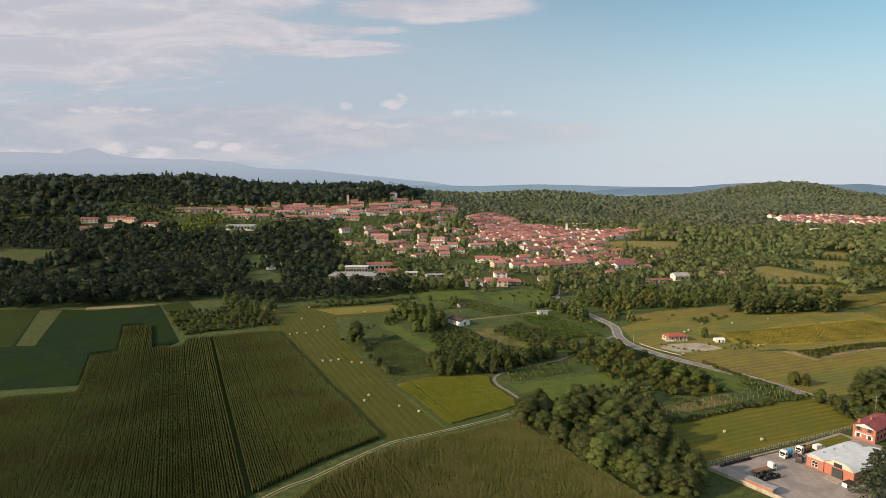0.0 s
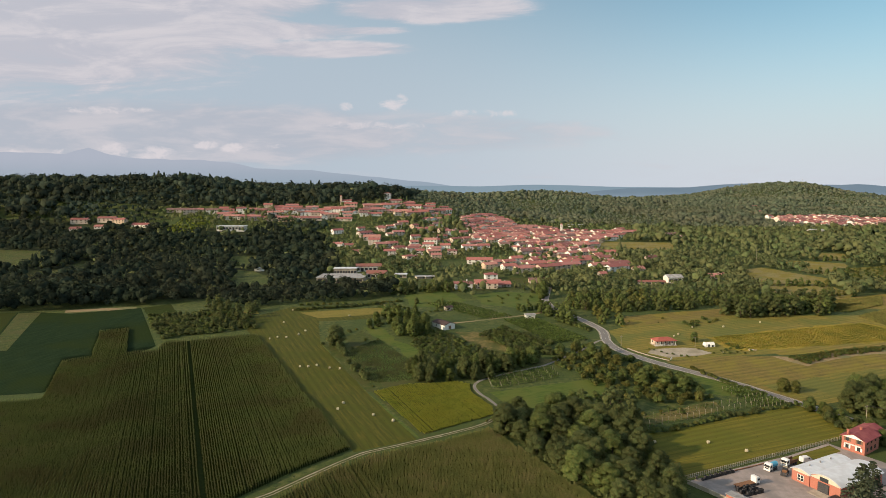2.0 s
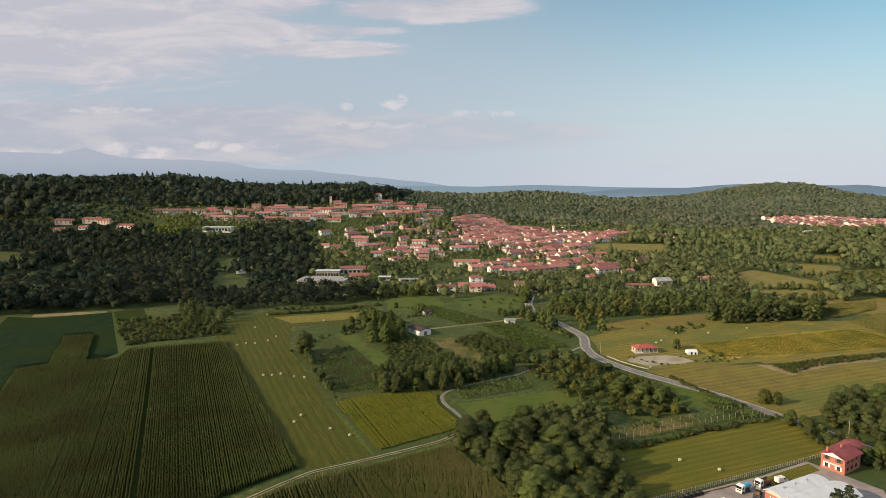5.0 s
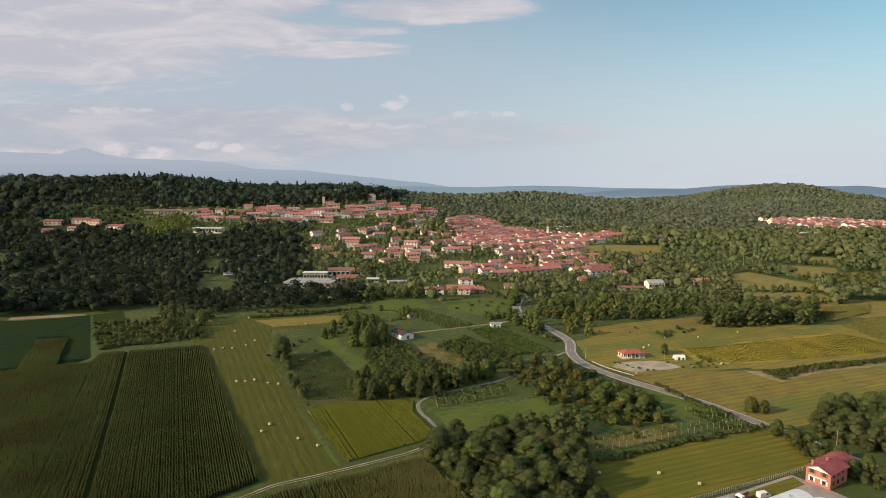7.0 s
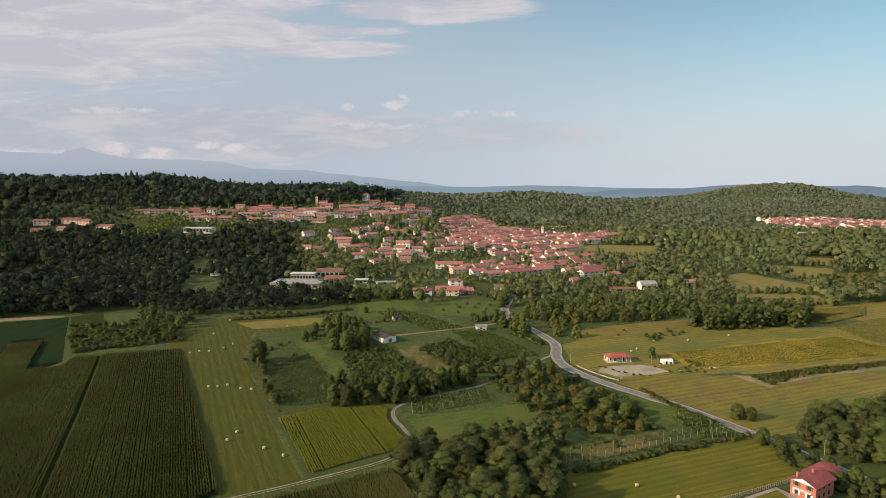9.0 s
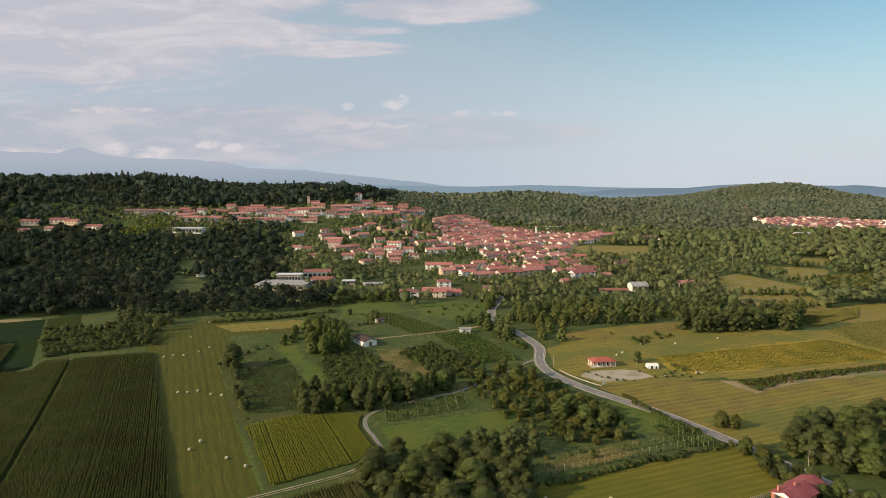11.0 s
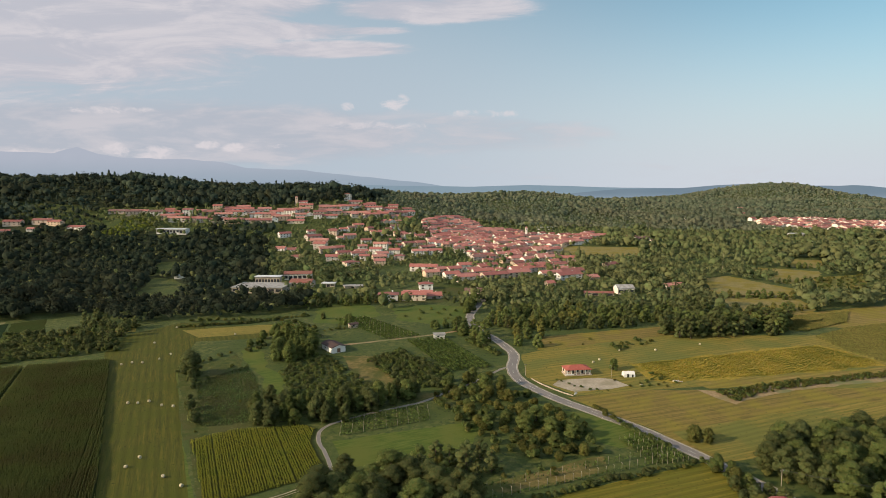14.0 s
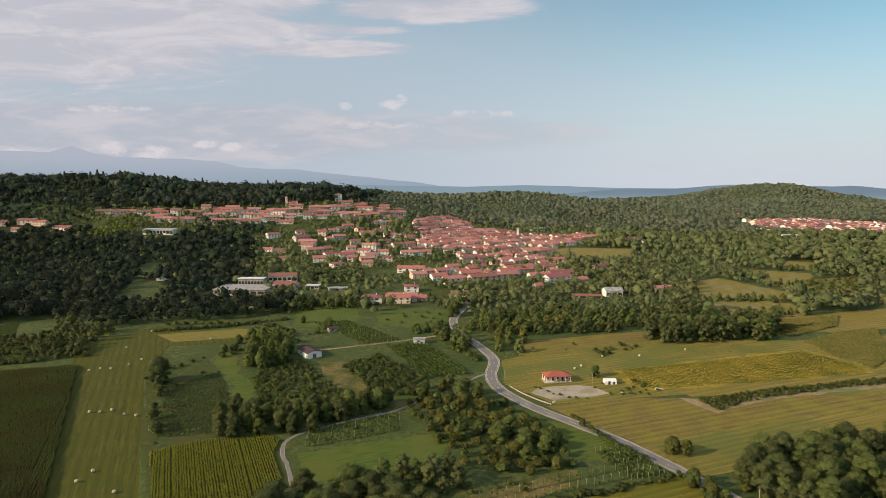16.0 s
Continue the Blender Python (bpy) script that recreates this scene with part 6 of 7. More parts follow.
def brick_house(x, y, turn):
    """The two-storey house beside the yard: ridge along local x, gable towards -x."""
    root = thing("house", "two-storey red brick house with a white gable and red roof", "house", stand(x, y, turn, 0.0, 1.1))
    w, d, h, rise = 11.5, 7.6, 5.2, 1.5
    part("wall", gable_wall(w, d, h, rise), REDWALL, root)
    part("roof", gable_roof(w, d, h, rise, 0.6), TILES_RED, root)
    g = bmesh.new()
    a = [g.verts.new((-w / 2 - 0.05, p, z)) for p, z in ((-d / 2 + 0.1, h - 0.1), (d / 2 - 0.1, h - 0.1), (0, h + rise - 0.1))]
    b = [g.verts.new((-w / 2 - 0.003, v.co.y, v.co.z)) for v in a]
    g.faces.new(a), g.faces.new(b[::-1])
    for k in range(3):
        g.faces.new((a[k], b[k], b[(k + 1) % 3], a[(k + 1) % 3]))
    part("gable", g, WHITE, root, "white plastered gable")
    for s, z in enumerate((1.0, 3.7)):
        for yy in (-1.9, 1.9):
            win = part("window", box(-w / 2 - 0.05, yy - 0.55, z, -w / 2 + 0.02, yy + 0.55, z + 1.35), GLASS, root)
            for e in (-1, 1):
                part("shutter", box(-w / 2 - 0.12, yy + e * 0.83 - 0.27, z - 0.03, -w / 2 - 0.053, yy + e * 0.83 + 0.27, z + 1.38), SHUTTER if s else WHITE, win)
        for xx in (-3.6, -0.6, 2.6):
            part("window", box(xx - 0.55, -d / 2 - 0.05, z, xx + 0.55, -d / 2 + 0.02, z + 1.35), GLASS, root)
    part("balcony", box(-w / 2 - 0.9, -2.7, 2.75, -w / 2 - 0.02, 2.7, 2.95, bevel=0.02), WHITE, root)
    for xx, yy in ((-4.7, 2.3), (1.5, 0.6)):
        c = box(-0.3, -0.3, 0, 0.3, 0.3, 1.5)
        add_box(c, -0.42, -0.42, 1.5, 0.42, 0.42, 1.68)
        part("chimney", c, REDWALL, root).location = (xx, yy, h + 0.8)
    wing = part("wing", gable_wall(9.5, 7.0, 4.2, 1.4), WHITE, root, "lower white wing with arches")
    wing.location = (10.4, 1.6, 0)
    part("roof", gable_roof(9.5, 7.0, 4.2, 1.4), TILES_RED, wing)
    for k in range(3):
        arch = box(-0.95, -3.58, 0, 0.95, -3.4, 1.9)
        add_tube(arch, (0, -3.58, 1.9), (0, -3.4, 1.9), 0.95, sides=16)
        ob = part("arch", arch, GLASS, wing)
        ob.location = (-3.0 + 2.9 * k, 0, 0)


brick_house(147.0, 194.2, 33)


def fence(name, a, b, step, tall, label, slat=0.10):
    root = thing(name, label, "fence", Matrix.Translation(on(*a)))
    a, b = Vector(a) * K, Vector(b) * K
    n = int((b - a).length / step)
    z0 = float(gz(a.x, a.y))
    bm = box(-slat, -slat * 0.6, -0.4, slat, slat * 0.6, tall)
    me = bpy.data.meshes.new("post")
    bm.to_mesh(me)
    bm.free()
    me.materials.append(CONCRETE)
    turn = math.degrees(math.atan2(b.y - a.y, b.x - a.x))
    for k in range(n + 1):
        q = a.lerp(b, k / n)
        ob = new("post", me)
        ob.parent = root
        ob.matrix_basis = Matrix.Translation((q.x - a.x, q.y - a.y, float(gz(q.x, q.y)) - z0 + random.uniform(-0.08, 0.03))) @ pose(0, 0, 0, random.uniform(-2, 2), random.uniform(-2, 2), turn)
    for k in range(0, n, 6):
        q, r = a.lerp(b, k / n), a.lerp(b, min(k + 6, n) / n)
        for z in (0.25, 0.75, tall - 0.2):
            part("rail", tube((q.x - a.x, q.y - a.y, float(gz(q.x, q.y)) - z0 + z), (r.x - a.x, r.y - a.y, float(gz(r.x, r.y)) - z0 + z), 0.05, sides=5), CONCRETE, root)


fence("yard_fence", (80, 172.6), (146, 201.2), 1.0, 1.7, "grey concrete post fence along a yard")


def yard_wall(pts, tall, label):
    root = thing("yard_wall", label, "wall", Matrix.Translation(on(*pts[0])))
    pts = [(x * K, y * K) for x, y in pts]
    z0 = float(gz(*pts[0]))
    for a, b in zip(pts, pts[1:]):
        a, b = Vector(a), Vector(b)
        n = max(1, round((b - a).length / 3.0))
        turn = math.degrees(math.atan2(b.y - a.y, b.x - a.x))
        for k in range(n):
            q, size = a.lerp(b, k / n), (b - a).length / n
            bm = box(0.02, -0.14, -0.4, size - 0.02, 0.14, tall + random.uniform(-0.03, 0.03), bevel=0.02)
            add_box(bm, 0.0, -0.2, tall + 0.035, size, 0.2, tall + 0.12)
            ob = part("wall_panel", bm, CONCRETE, root)
            ob.matrix_basis = Matrix.Translation((q.x - pts[0][0], q.y - pts[0][1], float(gz(q.x, q.y)) - z0)) @ pose(0, 0, 0, 0, 0, turn)
    pillar = box(-0.5, -0.45, -0.4, 0.4, 0.45, tall + 0.55, bevel=0.03)
    part("pillar", pillar, RUST, root, "brownish corner pillar")


yard_wall([(80.2, 171.6), (86, 163.6), (92, 154.5), (106, 132)], 1.45, "weathered pale concrete boundary wall with a coping")


def garage(x, y, turn):
    root = thing("garage", "long low red garage with a grey lean-to roof", "garage", stand(x, y, turn, 0.1, 1.05))
    part("wall", box(-4.6, -1.5, -0.3, 4.6, 1.5, 2.3), REDWALL, root)
    roof = part("roof", box(-4.9, -1.8, 2.32, 4.9, 1.8, 2.46), GREYROOF, root)
    rib = part("rib", box(0, -1.8, 2.462, 0.15, 1.8, 2.50), GREYROOF, roof)
    rib.location.x = -4.85
    for k in range(1, 24):
        ob = new("rib", rib.data)
        ob.parent = roof
        ob.location.x = -4.85 + 0.405 * k
    part("door", box(4.6, -1.1, 0, 4.68, 1.1, 2.1), GREYROOF, root)


garage(90.8, 158.8, -56)


def lorry(x, y, turn, paint, load, label):
    """A lorry that points to local +x."""
    root = thing("lorry", label, "lorry", stand(x, y, turn, 0.12))
    cab = bmesh.new()
    prof = [(-0.95, 0.75), (1.0, 0.75), (1.05, 1.6), (0.85, 2.75), (0.5, 3.0), (-0.95, 3.05)]
    a = [cab.verts.new((px, -1.2, pz)) for px, pz in prof]
    b = [cab.verts.new((px, 1.2, pz)) for px, pz in prof]
    cab.faces.new(a), cab.faces.new(b[::-1])
    for k in range(len(prof)):
        j = (k + 1) % len(prof)
        cab.faces.new((a[k], b[k], b[j], a[j]))
    bmesh.ops.bevel(cab, geom=cab.edges[:], offset=0.06, segments=1, affect="EDGES")
    body = part("cab", cab, paint, root)
    ws = bmesh.new()
    ws.faces.new([ws.verts.new(p) for p in ((1.075, -1.05, 1.75), (1.075, 1.05, 1.75), (0.93, 1.0, 2.62), (0.93, -1.0, 2.62))])
    bmesh.ops.solidify(ws, geom=ws.faces[:], thickness=0.04)
    part("windscreen", ws, GLASS, body)
    for s in (-1, 1):
        part("side_window", box(-0.2, s * 1.21 - 0.02, 1.75, 0.7, s * 1.21 + 0.02, 2.5), GLASS, body)
        part("mirror", box(0.95, s * 1.42 - 0.1, 1.8, 1.1, s * 1.42 + 0.1, 2.35), BLACK, body)
        part("headlight", box(1.03, s * 0.85 - 0.18, 0.85, 1.1, s * 0.85 + 0.18, 1.05), WHITE, body)
    part("grille", box(1.02, -0.75, 1.1, 1.09, 0.75, 1.55), BLACK, body)
    part("bumper", box(0.75, -1.22, 0.35, 1.12, 1.22, 0.74, bevel=0.04), paint, root)
    long = {"bare": 3.4, "tank": 4.2, "flat": 8.5, "tipper": 6.0}[load]
    part("chassis", box(-long - 0.9, -0.45, 0.62, 0.9, 0.45, 0.9), STEEL, root)
    axles = [0.15, -2.6] if load == "bare" else [0.15, -long + 0.8, -long + 2.0]
    for ax in axles:
        for s in (-1, 1):
            wheel(root, ax, s * 1.05)
    if load == "tank":
        part("tank", tube((-long - 0.4, 0, 1.95), (-1.4, 0, 1.95), 1.0, sides=18), BLUE, root, "light blue tank")
    elif load == "flat":
        part("bed", box(-long - 0.8, -1.2, 0.95, -1.2, 1.2, 1.12, bevel=0.02), RUST, root)
    elif load == "tipper":
        bm = box(-long - 0.6, -1.2, 0.95, -1.2, 1.2, 1.1)
        for s in (-1.2, 1.12):
            add_box(bm, -long - 0.6, s, 1.102, -1.2, s + 0.08, 2.1)
        add_box(bm, -1.3, -1.118, 1.102, -1.2, 1.118, 2.3)
        part("tipper_body", bm, RUST, root, "rust-red open tipper body")


lorry(108.4, 178.4, -150, WHITE, "tank", "white lorry with a blue tank")
lorry(100.4, 170.6, 22, WHITE, "flat", "white lorry with a long bare flatbed")
lorry(115.2, 181.4, -150, WHITE, "tipper", "white lorry with a rusty tipper body")


def loader(x, y, turn):
    root = thing("wheel_loader", "dirty yellow-brown wheel loader", "loader", stand(x, y, turn, 0.12))
    part("body", box(-1.6, -0.8, 0.7, 0.9, 0.8, 1.7, bevel=0.1), RUST, root)
    part("cab", box(-0.5, -0.7, 1.7, 0.6, 0.7, 2.8, bevel=0.08), GLASS, root)
    part("cab_roof", box(-0.6, -0.8, 2.8, 0.7, 0.8, 2.92, bevel=0.03), POST, root)
    bm = box(2.0, -1.1, 0.2, 2.9, 1.1, 0.35)
    add_box(bm, 2.0, -1.1, 0.352, 2.12, 1.1, 1.1)
    part("bucket", bm, STEEL, root)
    for s in (-0.6, 0.6):
        part("arm", tube((0.6, s, 1.4), (2.1, s, 0.6), 0.12, sides=6), RUST, root)
    for ax in (-1.0, 0.8):
        for s in (-1, 1):
            wheel(root, ax, s * 0.95, 0.62, 0.4)


loader(112.4, 176.6, -130)


def van(x, y, turn, label):
    root = thing("van", label, "van", stand(x, y, turn, 0.12))
    bm = bmesh.new()
    prof = [(-2.5, 0.35), (2.5, 0.35), (2.55, 1.0), (1.7, 1.25), (1.1, 2.1), (-2.45, 2.2)]
    a = [bm.verts.new((px, -0.95, pz)) for px, pz in prof]
    b = [bm.verts.new((px, 0.95, pz)) for px, pz in prof]
    bm.faces.new(a), bm.faces.new(b[::-1])
    for k in range(6):
        bm.faces.new((a[k], b[k], b[(k + 1) % 6], a[(k + 1) % 6]))
    bmesh.ops.bevel(bm, geom=bm.edges[:], offset=0.08, segments=2, affect="EDGES")
    part("body", bm, WHITE, root)
    ws = bmesh.new()
    ws.faces.new([ws.verts.new(p) for p in ((1.72, -0.8, 1.3), (1.72, 0.8, 1.3), (1.2, 0.75, 2.02), (1.2, -0.75, 2.02))])
    bmesh.ops.solidify(ws, geom=ws.faces[:], thickness=-0.05)
    part("windscreen", ws, GLASS, root)
    for s in (-1, 1):
        part("side_window", box(0.3, s * 0.96 - 0.02, 1.3, 1.2, s * 0.96 + 0.02, 1.9), GLASS, root)
    for ax in (-1.6, 1.5):
        for s in (-1, 1):
            wheel(root, ax, s * 0.82, 0.34, 0.22)


van(123.4, 184.6, 20, "white van parked beside a workshop")


def crate(x, y, turn, lift, group):
    root = tagged(new("crate"), "black slatted plastic crate in a stack", "crate", group)
    root.matrix_basis = stand(x, y, turn, lift)
    part("base", box(-0.55, -0.45, 0, 0.55, 0.45, 0.1), BLACK, root)
    for s in (-1, 1):
        part("side", box(-0.55, s * 0.42 - 0.03, 0.102, 0.55, s * 0.42 + 0.03, 0.72), BLACK, root)
        part("end", box(s * 0.52 - 0.03, -0.38, 0.102, s * 0.52 + 0.03, 0.38, 0.72), STEEL, root)
    return root


first = crate(94.0, 163.6, 20, 0.12, "crates in the yard")
c, s = math.cos(radians(20)), math.sin(radians(20))
for r, off in enumerate((0, 1.7, 3.3)):
    for k in range(6 if r < 2 else 4):
        for level in range(2 if (k + r) % 3 else 1):
            if r or k or level:
                u, v = (k * 1.35 + 0.3 * r) / K * 1.1, off / K * 1.1
                copy_thing(first, stand(94.0 + u * c - v * s, 163.6 + u * s + v * c, 20 + random.uniform(-4, 4), 0.12 + 0.73 * level))
for k in range(13):
    copy_thing(first, stand(86.2 + 0.92 * k, 172.7 + 0.40 * k, 23.5 + random.uniform(-4, 4), 0.12))
    if k % 2:
        copy_thing(first, stand(86.3 + 0.92 * k, 172.75 + 0.40 * k, 23.5 + random.uniform(-4, 4), 0.85))
for k in range(9):
    x, y = 97.5 + 1.5 * k, 178.0 + 0.62 * k
    log = tagged(mesh_object("pipe", [], [], RUST), "rusty steel pipe lying along a fence", "pipe", "pipes along the fence")
    bm = tube((-0.8, 0, 0.2), (0.8, 0, 0.2), 0.2, sides=8)
    bm.to_mesh(log.data)
    bm.free()
    log.matrix_basis = stand(x, y, 23 + random.uniform(-9, 9), 0.12)
old_tyre = thing("tractor_tyre", "large worn tractor tyre standing by a fence", "tyre", stand(84.6, 173.2, 70, 0.12))
part("tread", tube((0, -0.25, 0.8), (0, 0.25, 0.8), 0.8, sides=18), BLACK, old_tyre)
part("rim", tube((0, -0.27, 0.8), (0, 0.27, 0.8), 0.42, sides=14), CONCRETE, old_tyre)
lean = thing("shelter", "low dark shelter with a white end wall", "shelter", stand(116.8, 160.9, 26, 0.1, 0.9))
part("wall", box(-2.4, -1.0, 0, -2.2, 1.0, 1.6), WHITE, lean)
part("roof", box(-2.2, -1.2, 1.5, 2.6, 1.2, 1.62), BLACK, lean)
for x in (-0.2, 2.3):
    for y in (-1.0, 1.0):
        part("post", tube((x, y, 0), (x, y, 1.5), 0.05, sides=6), STEEL, lean)


# ---- bungalow and its court ----
def bungalow(x, y, turn):
    root = thing("bungalow", "pale bungalow with a porch under a red hipped roof", "house", stand(x, y, turn, 0.1, 1.05))
    part("plinth", box(-7.4, -4.4, -0.6, 7.4, 3.4, 0.25), CONCRETE, root)
    part("wall", box(-6.6, -1.8, 0.252, 6.6, 3.2, 3.0), PLASTER, root)
    roof = hip_roof(13.4, 7.6, 3.0, 1.9, 0.5)
    bmesh.ops.translate(roof, vec=(0, -0.6, 0), verts=roof.verts[:])
    part("roof", roof, TILES_BRIGHT, root)
    for k in range(6):
        part("pillar", box(-6.5 + 2.56 * k, -4.1, 0.252, -6.2 + 2.56 * k, -3.8, 3.0), WHITE, root)
    for k, xx in enumerate((-5.0, -2.4, 0.2, 2.8, 5.2)):
        part("door" if k in (1, 3) else "window", box(xx - 0.6, -1.88, 0.3 if k in (1, 3) else 1.1, xx + 0.6, -1.78, 2.5), GLASS, root)
    part("window", box(-6.68, 0.2, 1.1, -6.58, 1.6, 2.4), GLASS, root)
    part("terrace_wall", box(-7.3, -4.38, 0.252, -2.5, -4.2, 0.9), WHITE, root)


bungalow(127.5, 317.5, 8)
tunnel = thing("storage_tent", "white vaulted storage tent with a dark door", "tent", stand(150.3, 313.5, 4, 0.0, 1.0))
part("cover", vault_wall(-3.2, 3.2, -2.0, 2.0, 1.6, 1.3), WHITE, tunnel)
part("door", box(-1.5, -2.05, 0, -0.3, -1.95, 1.8), GLASS, tunnel)
part("door", box(1.2, -2.05, 0, 2.2, -1.95, 1.5), GLASS, tunnel)


def lamp_post(x, y, tall, turn):
    root = thing("street_lamp", "thin grey street lamp beside a court", "street lamp", stand(x, y, turn))
    part("pole", tube((0, 0, -0.3), (0, 0, tall), 0.10, 0.06, 8), POST, root)
    part("arm", tube((0, 0, tall - 0.1), (1.1, 0, tall + 0.15), 0.045, sides=6), POST, root)
    part("lamp_head", box(0.8, -0.14, tall + 0.1, 1.5, 0.14, tall + 0.24, bevel=0.03), GREYROOF, root)


lamp_post(142, 311, 7.0, 200)
part("sign_post", tube((0, 0, 0), (0, 0, 1.6), 0.05), STEEL, part("sign_board", box(-1.1, -0.05, 0.7, 1.1, 0.05, 1.8), WHITE, None)).location = (0, 0, 0)
sign = bpy.data.objects["sign_board"]
tagged(sign, "plain white roadside sign board on a post", "sign")
sign.matrix_basis = stand(121.5, 290.0, 40)
PARAPET = [(103, 308), (106, 302), (110, 296), (114, 291), (118, 287)]


def parapet(line, side, label):
    pts, verts, faces = curve_points(line, 3.0), [], []
    for k, q in enumerate(pts):
        d = pts[min(k + 1, len(pts) - 1)] - pts[max(k - 1, 0)]
        n = Vector((-d.y, d.x)).normalized()
        for a, z in ((side - 0.15, -0.2), (side - 0.15, 0.5), (side + 0.15, 0.5), (side + 0.15, -0.2)):
            r = q + n * a
            verts.append((r.x, r.y, float(gz(r.x, r.y)) + z))
    for k in range(len(pts) - 1):
        for i in range(4):
            faces.append((4 * k + i, 4 * k + (i + 1) % 4, 4 * k + 4 + (i + 1) % 4, 4 * k + 4 + i))
    faces += [(0, 1, 2, 3), tuple(len(verts) - 4 + i for i in (3, 2, 1, 0))]
    tagged(mesh_object("road_wall", verts, faces, CONCRETE), label, "wall", kind="structure")


parapet(PARAPET, 4.2, "low pale concrete wall along a road")


# ---- sheds, works, church ----
def shed(name, x, y, turn, w, d, h, rise, wall, roof, label, doors=1):
    root = thing(name, label, "shed", stand(x, y, turn, 0.0, K))
    part("wall", gable_wall(w, d, h, rise), wall, root)
    part("roof", gable_roof(w, d, h, rise, 0.4), roof, root)
    for k in range(doors):
        part("door", box(w / 2 - 0.03, -0.9, 0, w / 2 + 0.06, 0.9, 2.1), SHUTTER, root)
    part("window", box(-w * 0.2, -d / 2 - 0.05, 1.0, -w * 0.2 + 1.2, -d / 2 + 0.03, 1.9), GLASS, root)


DARKROOF = surface("dark_brown_roof", [(0.055, 0.038, 0.038), (0.09, 0.062, 0.058)], 1.2, bump=0.03)
shed("shed", 9.5, 352.5, -54, 12.5, 7.5, 2.7, 1.1, WHITE, DARKROOF, "white farm shed with a dark brown roof")
shed("shed", 64.0, 374.0, 6, 6.0, 4.0, 2.5, 0.35, PLASTER, GREYROOF, "small pale hut with a flat grey roof")
shed("shed", -170, 572, 10, 9, 4, 3.0, 0.5, WHITE, METALROOF, "low white shed in a clearing")
shed("shed", 12.5, 398, 30, 5, 3.5, 2.2, 0.6, CONCRETE, DARKROOF, "small grey garden hut")


def works(x, y, turn, w, d, h, wall, roof, label, bays=5, rise=0.4):
    root = thing("factory_hall", label, "factory hall", stand(x, y, turn, 0.0, K))
    part("wall", box(-w / 2, -d / 2, -1.5, w / 2, d / 2, h), wall, root)
    if rise > 0.5:
        part("roof", gable_roof(w, d, h + 0.02, rise, 0.5), roof, root)
        part("gable", gable_wall(w - 0.1, d - 0.1, h - 0.05, rise - 0.03, -h + 0.5), wall, root)
    else:
        part("roof", box(-w / 2 - 0.8, -d / 2 - 0.8, h + 0.003, w / 2 + 0.8, d / 2 + 0.8, h + rise, bevel=0.04), roof, root)
    for k in range(bays):
        xx = -w / 2 + (k + 0.5) * w / bays
        part("opening", box(xx - w / bays * 0.36, -d / 2 - 0.06, 0.1 if k % 2 else 1.2, xx + w / bays * 0.36, -d / 2 + 0.02, h * 0.75), GLASS, root)
        part("pillar", box(xx - w / bays * 0.5 - 0.2, -d / 2 - 0.2, -1, xx - w / bays * 0.5 + 0.2, -d / 2 - 0.063, h), CONCRETE, root)


works(-80, 521, -3, 40, 25, 4.4, CONCRETE, GREYROOF, "pale factory hall with a wide flat roof", 7)
works(-81, 541, 2, 20, 8, 8.0, CONCRETE, METALROOF, "taller grey factory block with tall windows", 8)
works(-64, 572, 6, 24, 10, 5.0, PLASTER, TILES_OLD, "factory hall with a long red roof", 6, 2.0)
works(-52, 538, -4, 18, 13, 4.2, PLASTER, TILES_OLD, "factory hall with a faded red roof", 4, 2.2)
works(-30, 538, 0, 10, 6, 3.0, CONCRETE, METALROOF, "small grey factory annex", 3)
works(-270, 777, 0, 36, 12, 5.5, WHITE, METALROOF, "long pale grey hall below the upper village", 9)
works(512, 752, 0, 26, 9, 4.0, WHITE, METALROOF, "long white shed at a wood's edge", 5)
works(548, 862, 0, 22, 9, 4.5, WHITE, METALROOF, "white hall below the next village", 4)
works(262, 842, 8, 46, 8, 4.5, PLASTER, TILES, "long pale walled building at the village edge", 8, 1.6)
works(215, 936, 0, 22, 7, 3.4, WHITE, METALROOF, "white shed behind the village", 4)
works(207.3, 512.1, 6, 13, 10, 4.6, PLASTER, GREYROOF, "pale house with a grey pitched roof between trees", 3, 2.2)
works(185.2, 502.9, -6, 22, 4, 2.2, CONCRETE, TILES_OLD, "long low pale outbuilding beside a lane", 4, 0.9)
for k, x in enumerate((-12, -4)):
    works(x, 534, 20, 9, 7, 1.6, CONCRETE, GREYROOF, "low concrete basin shed", 2)


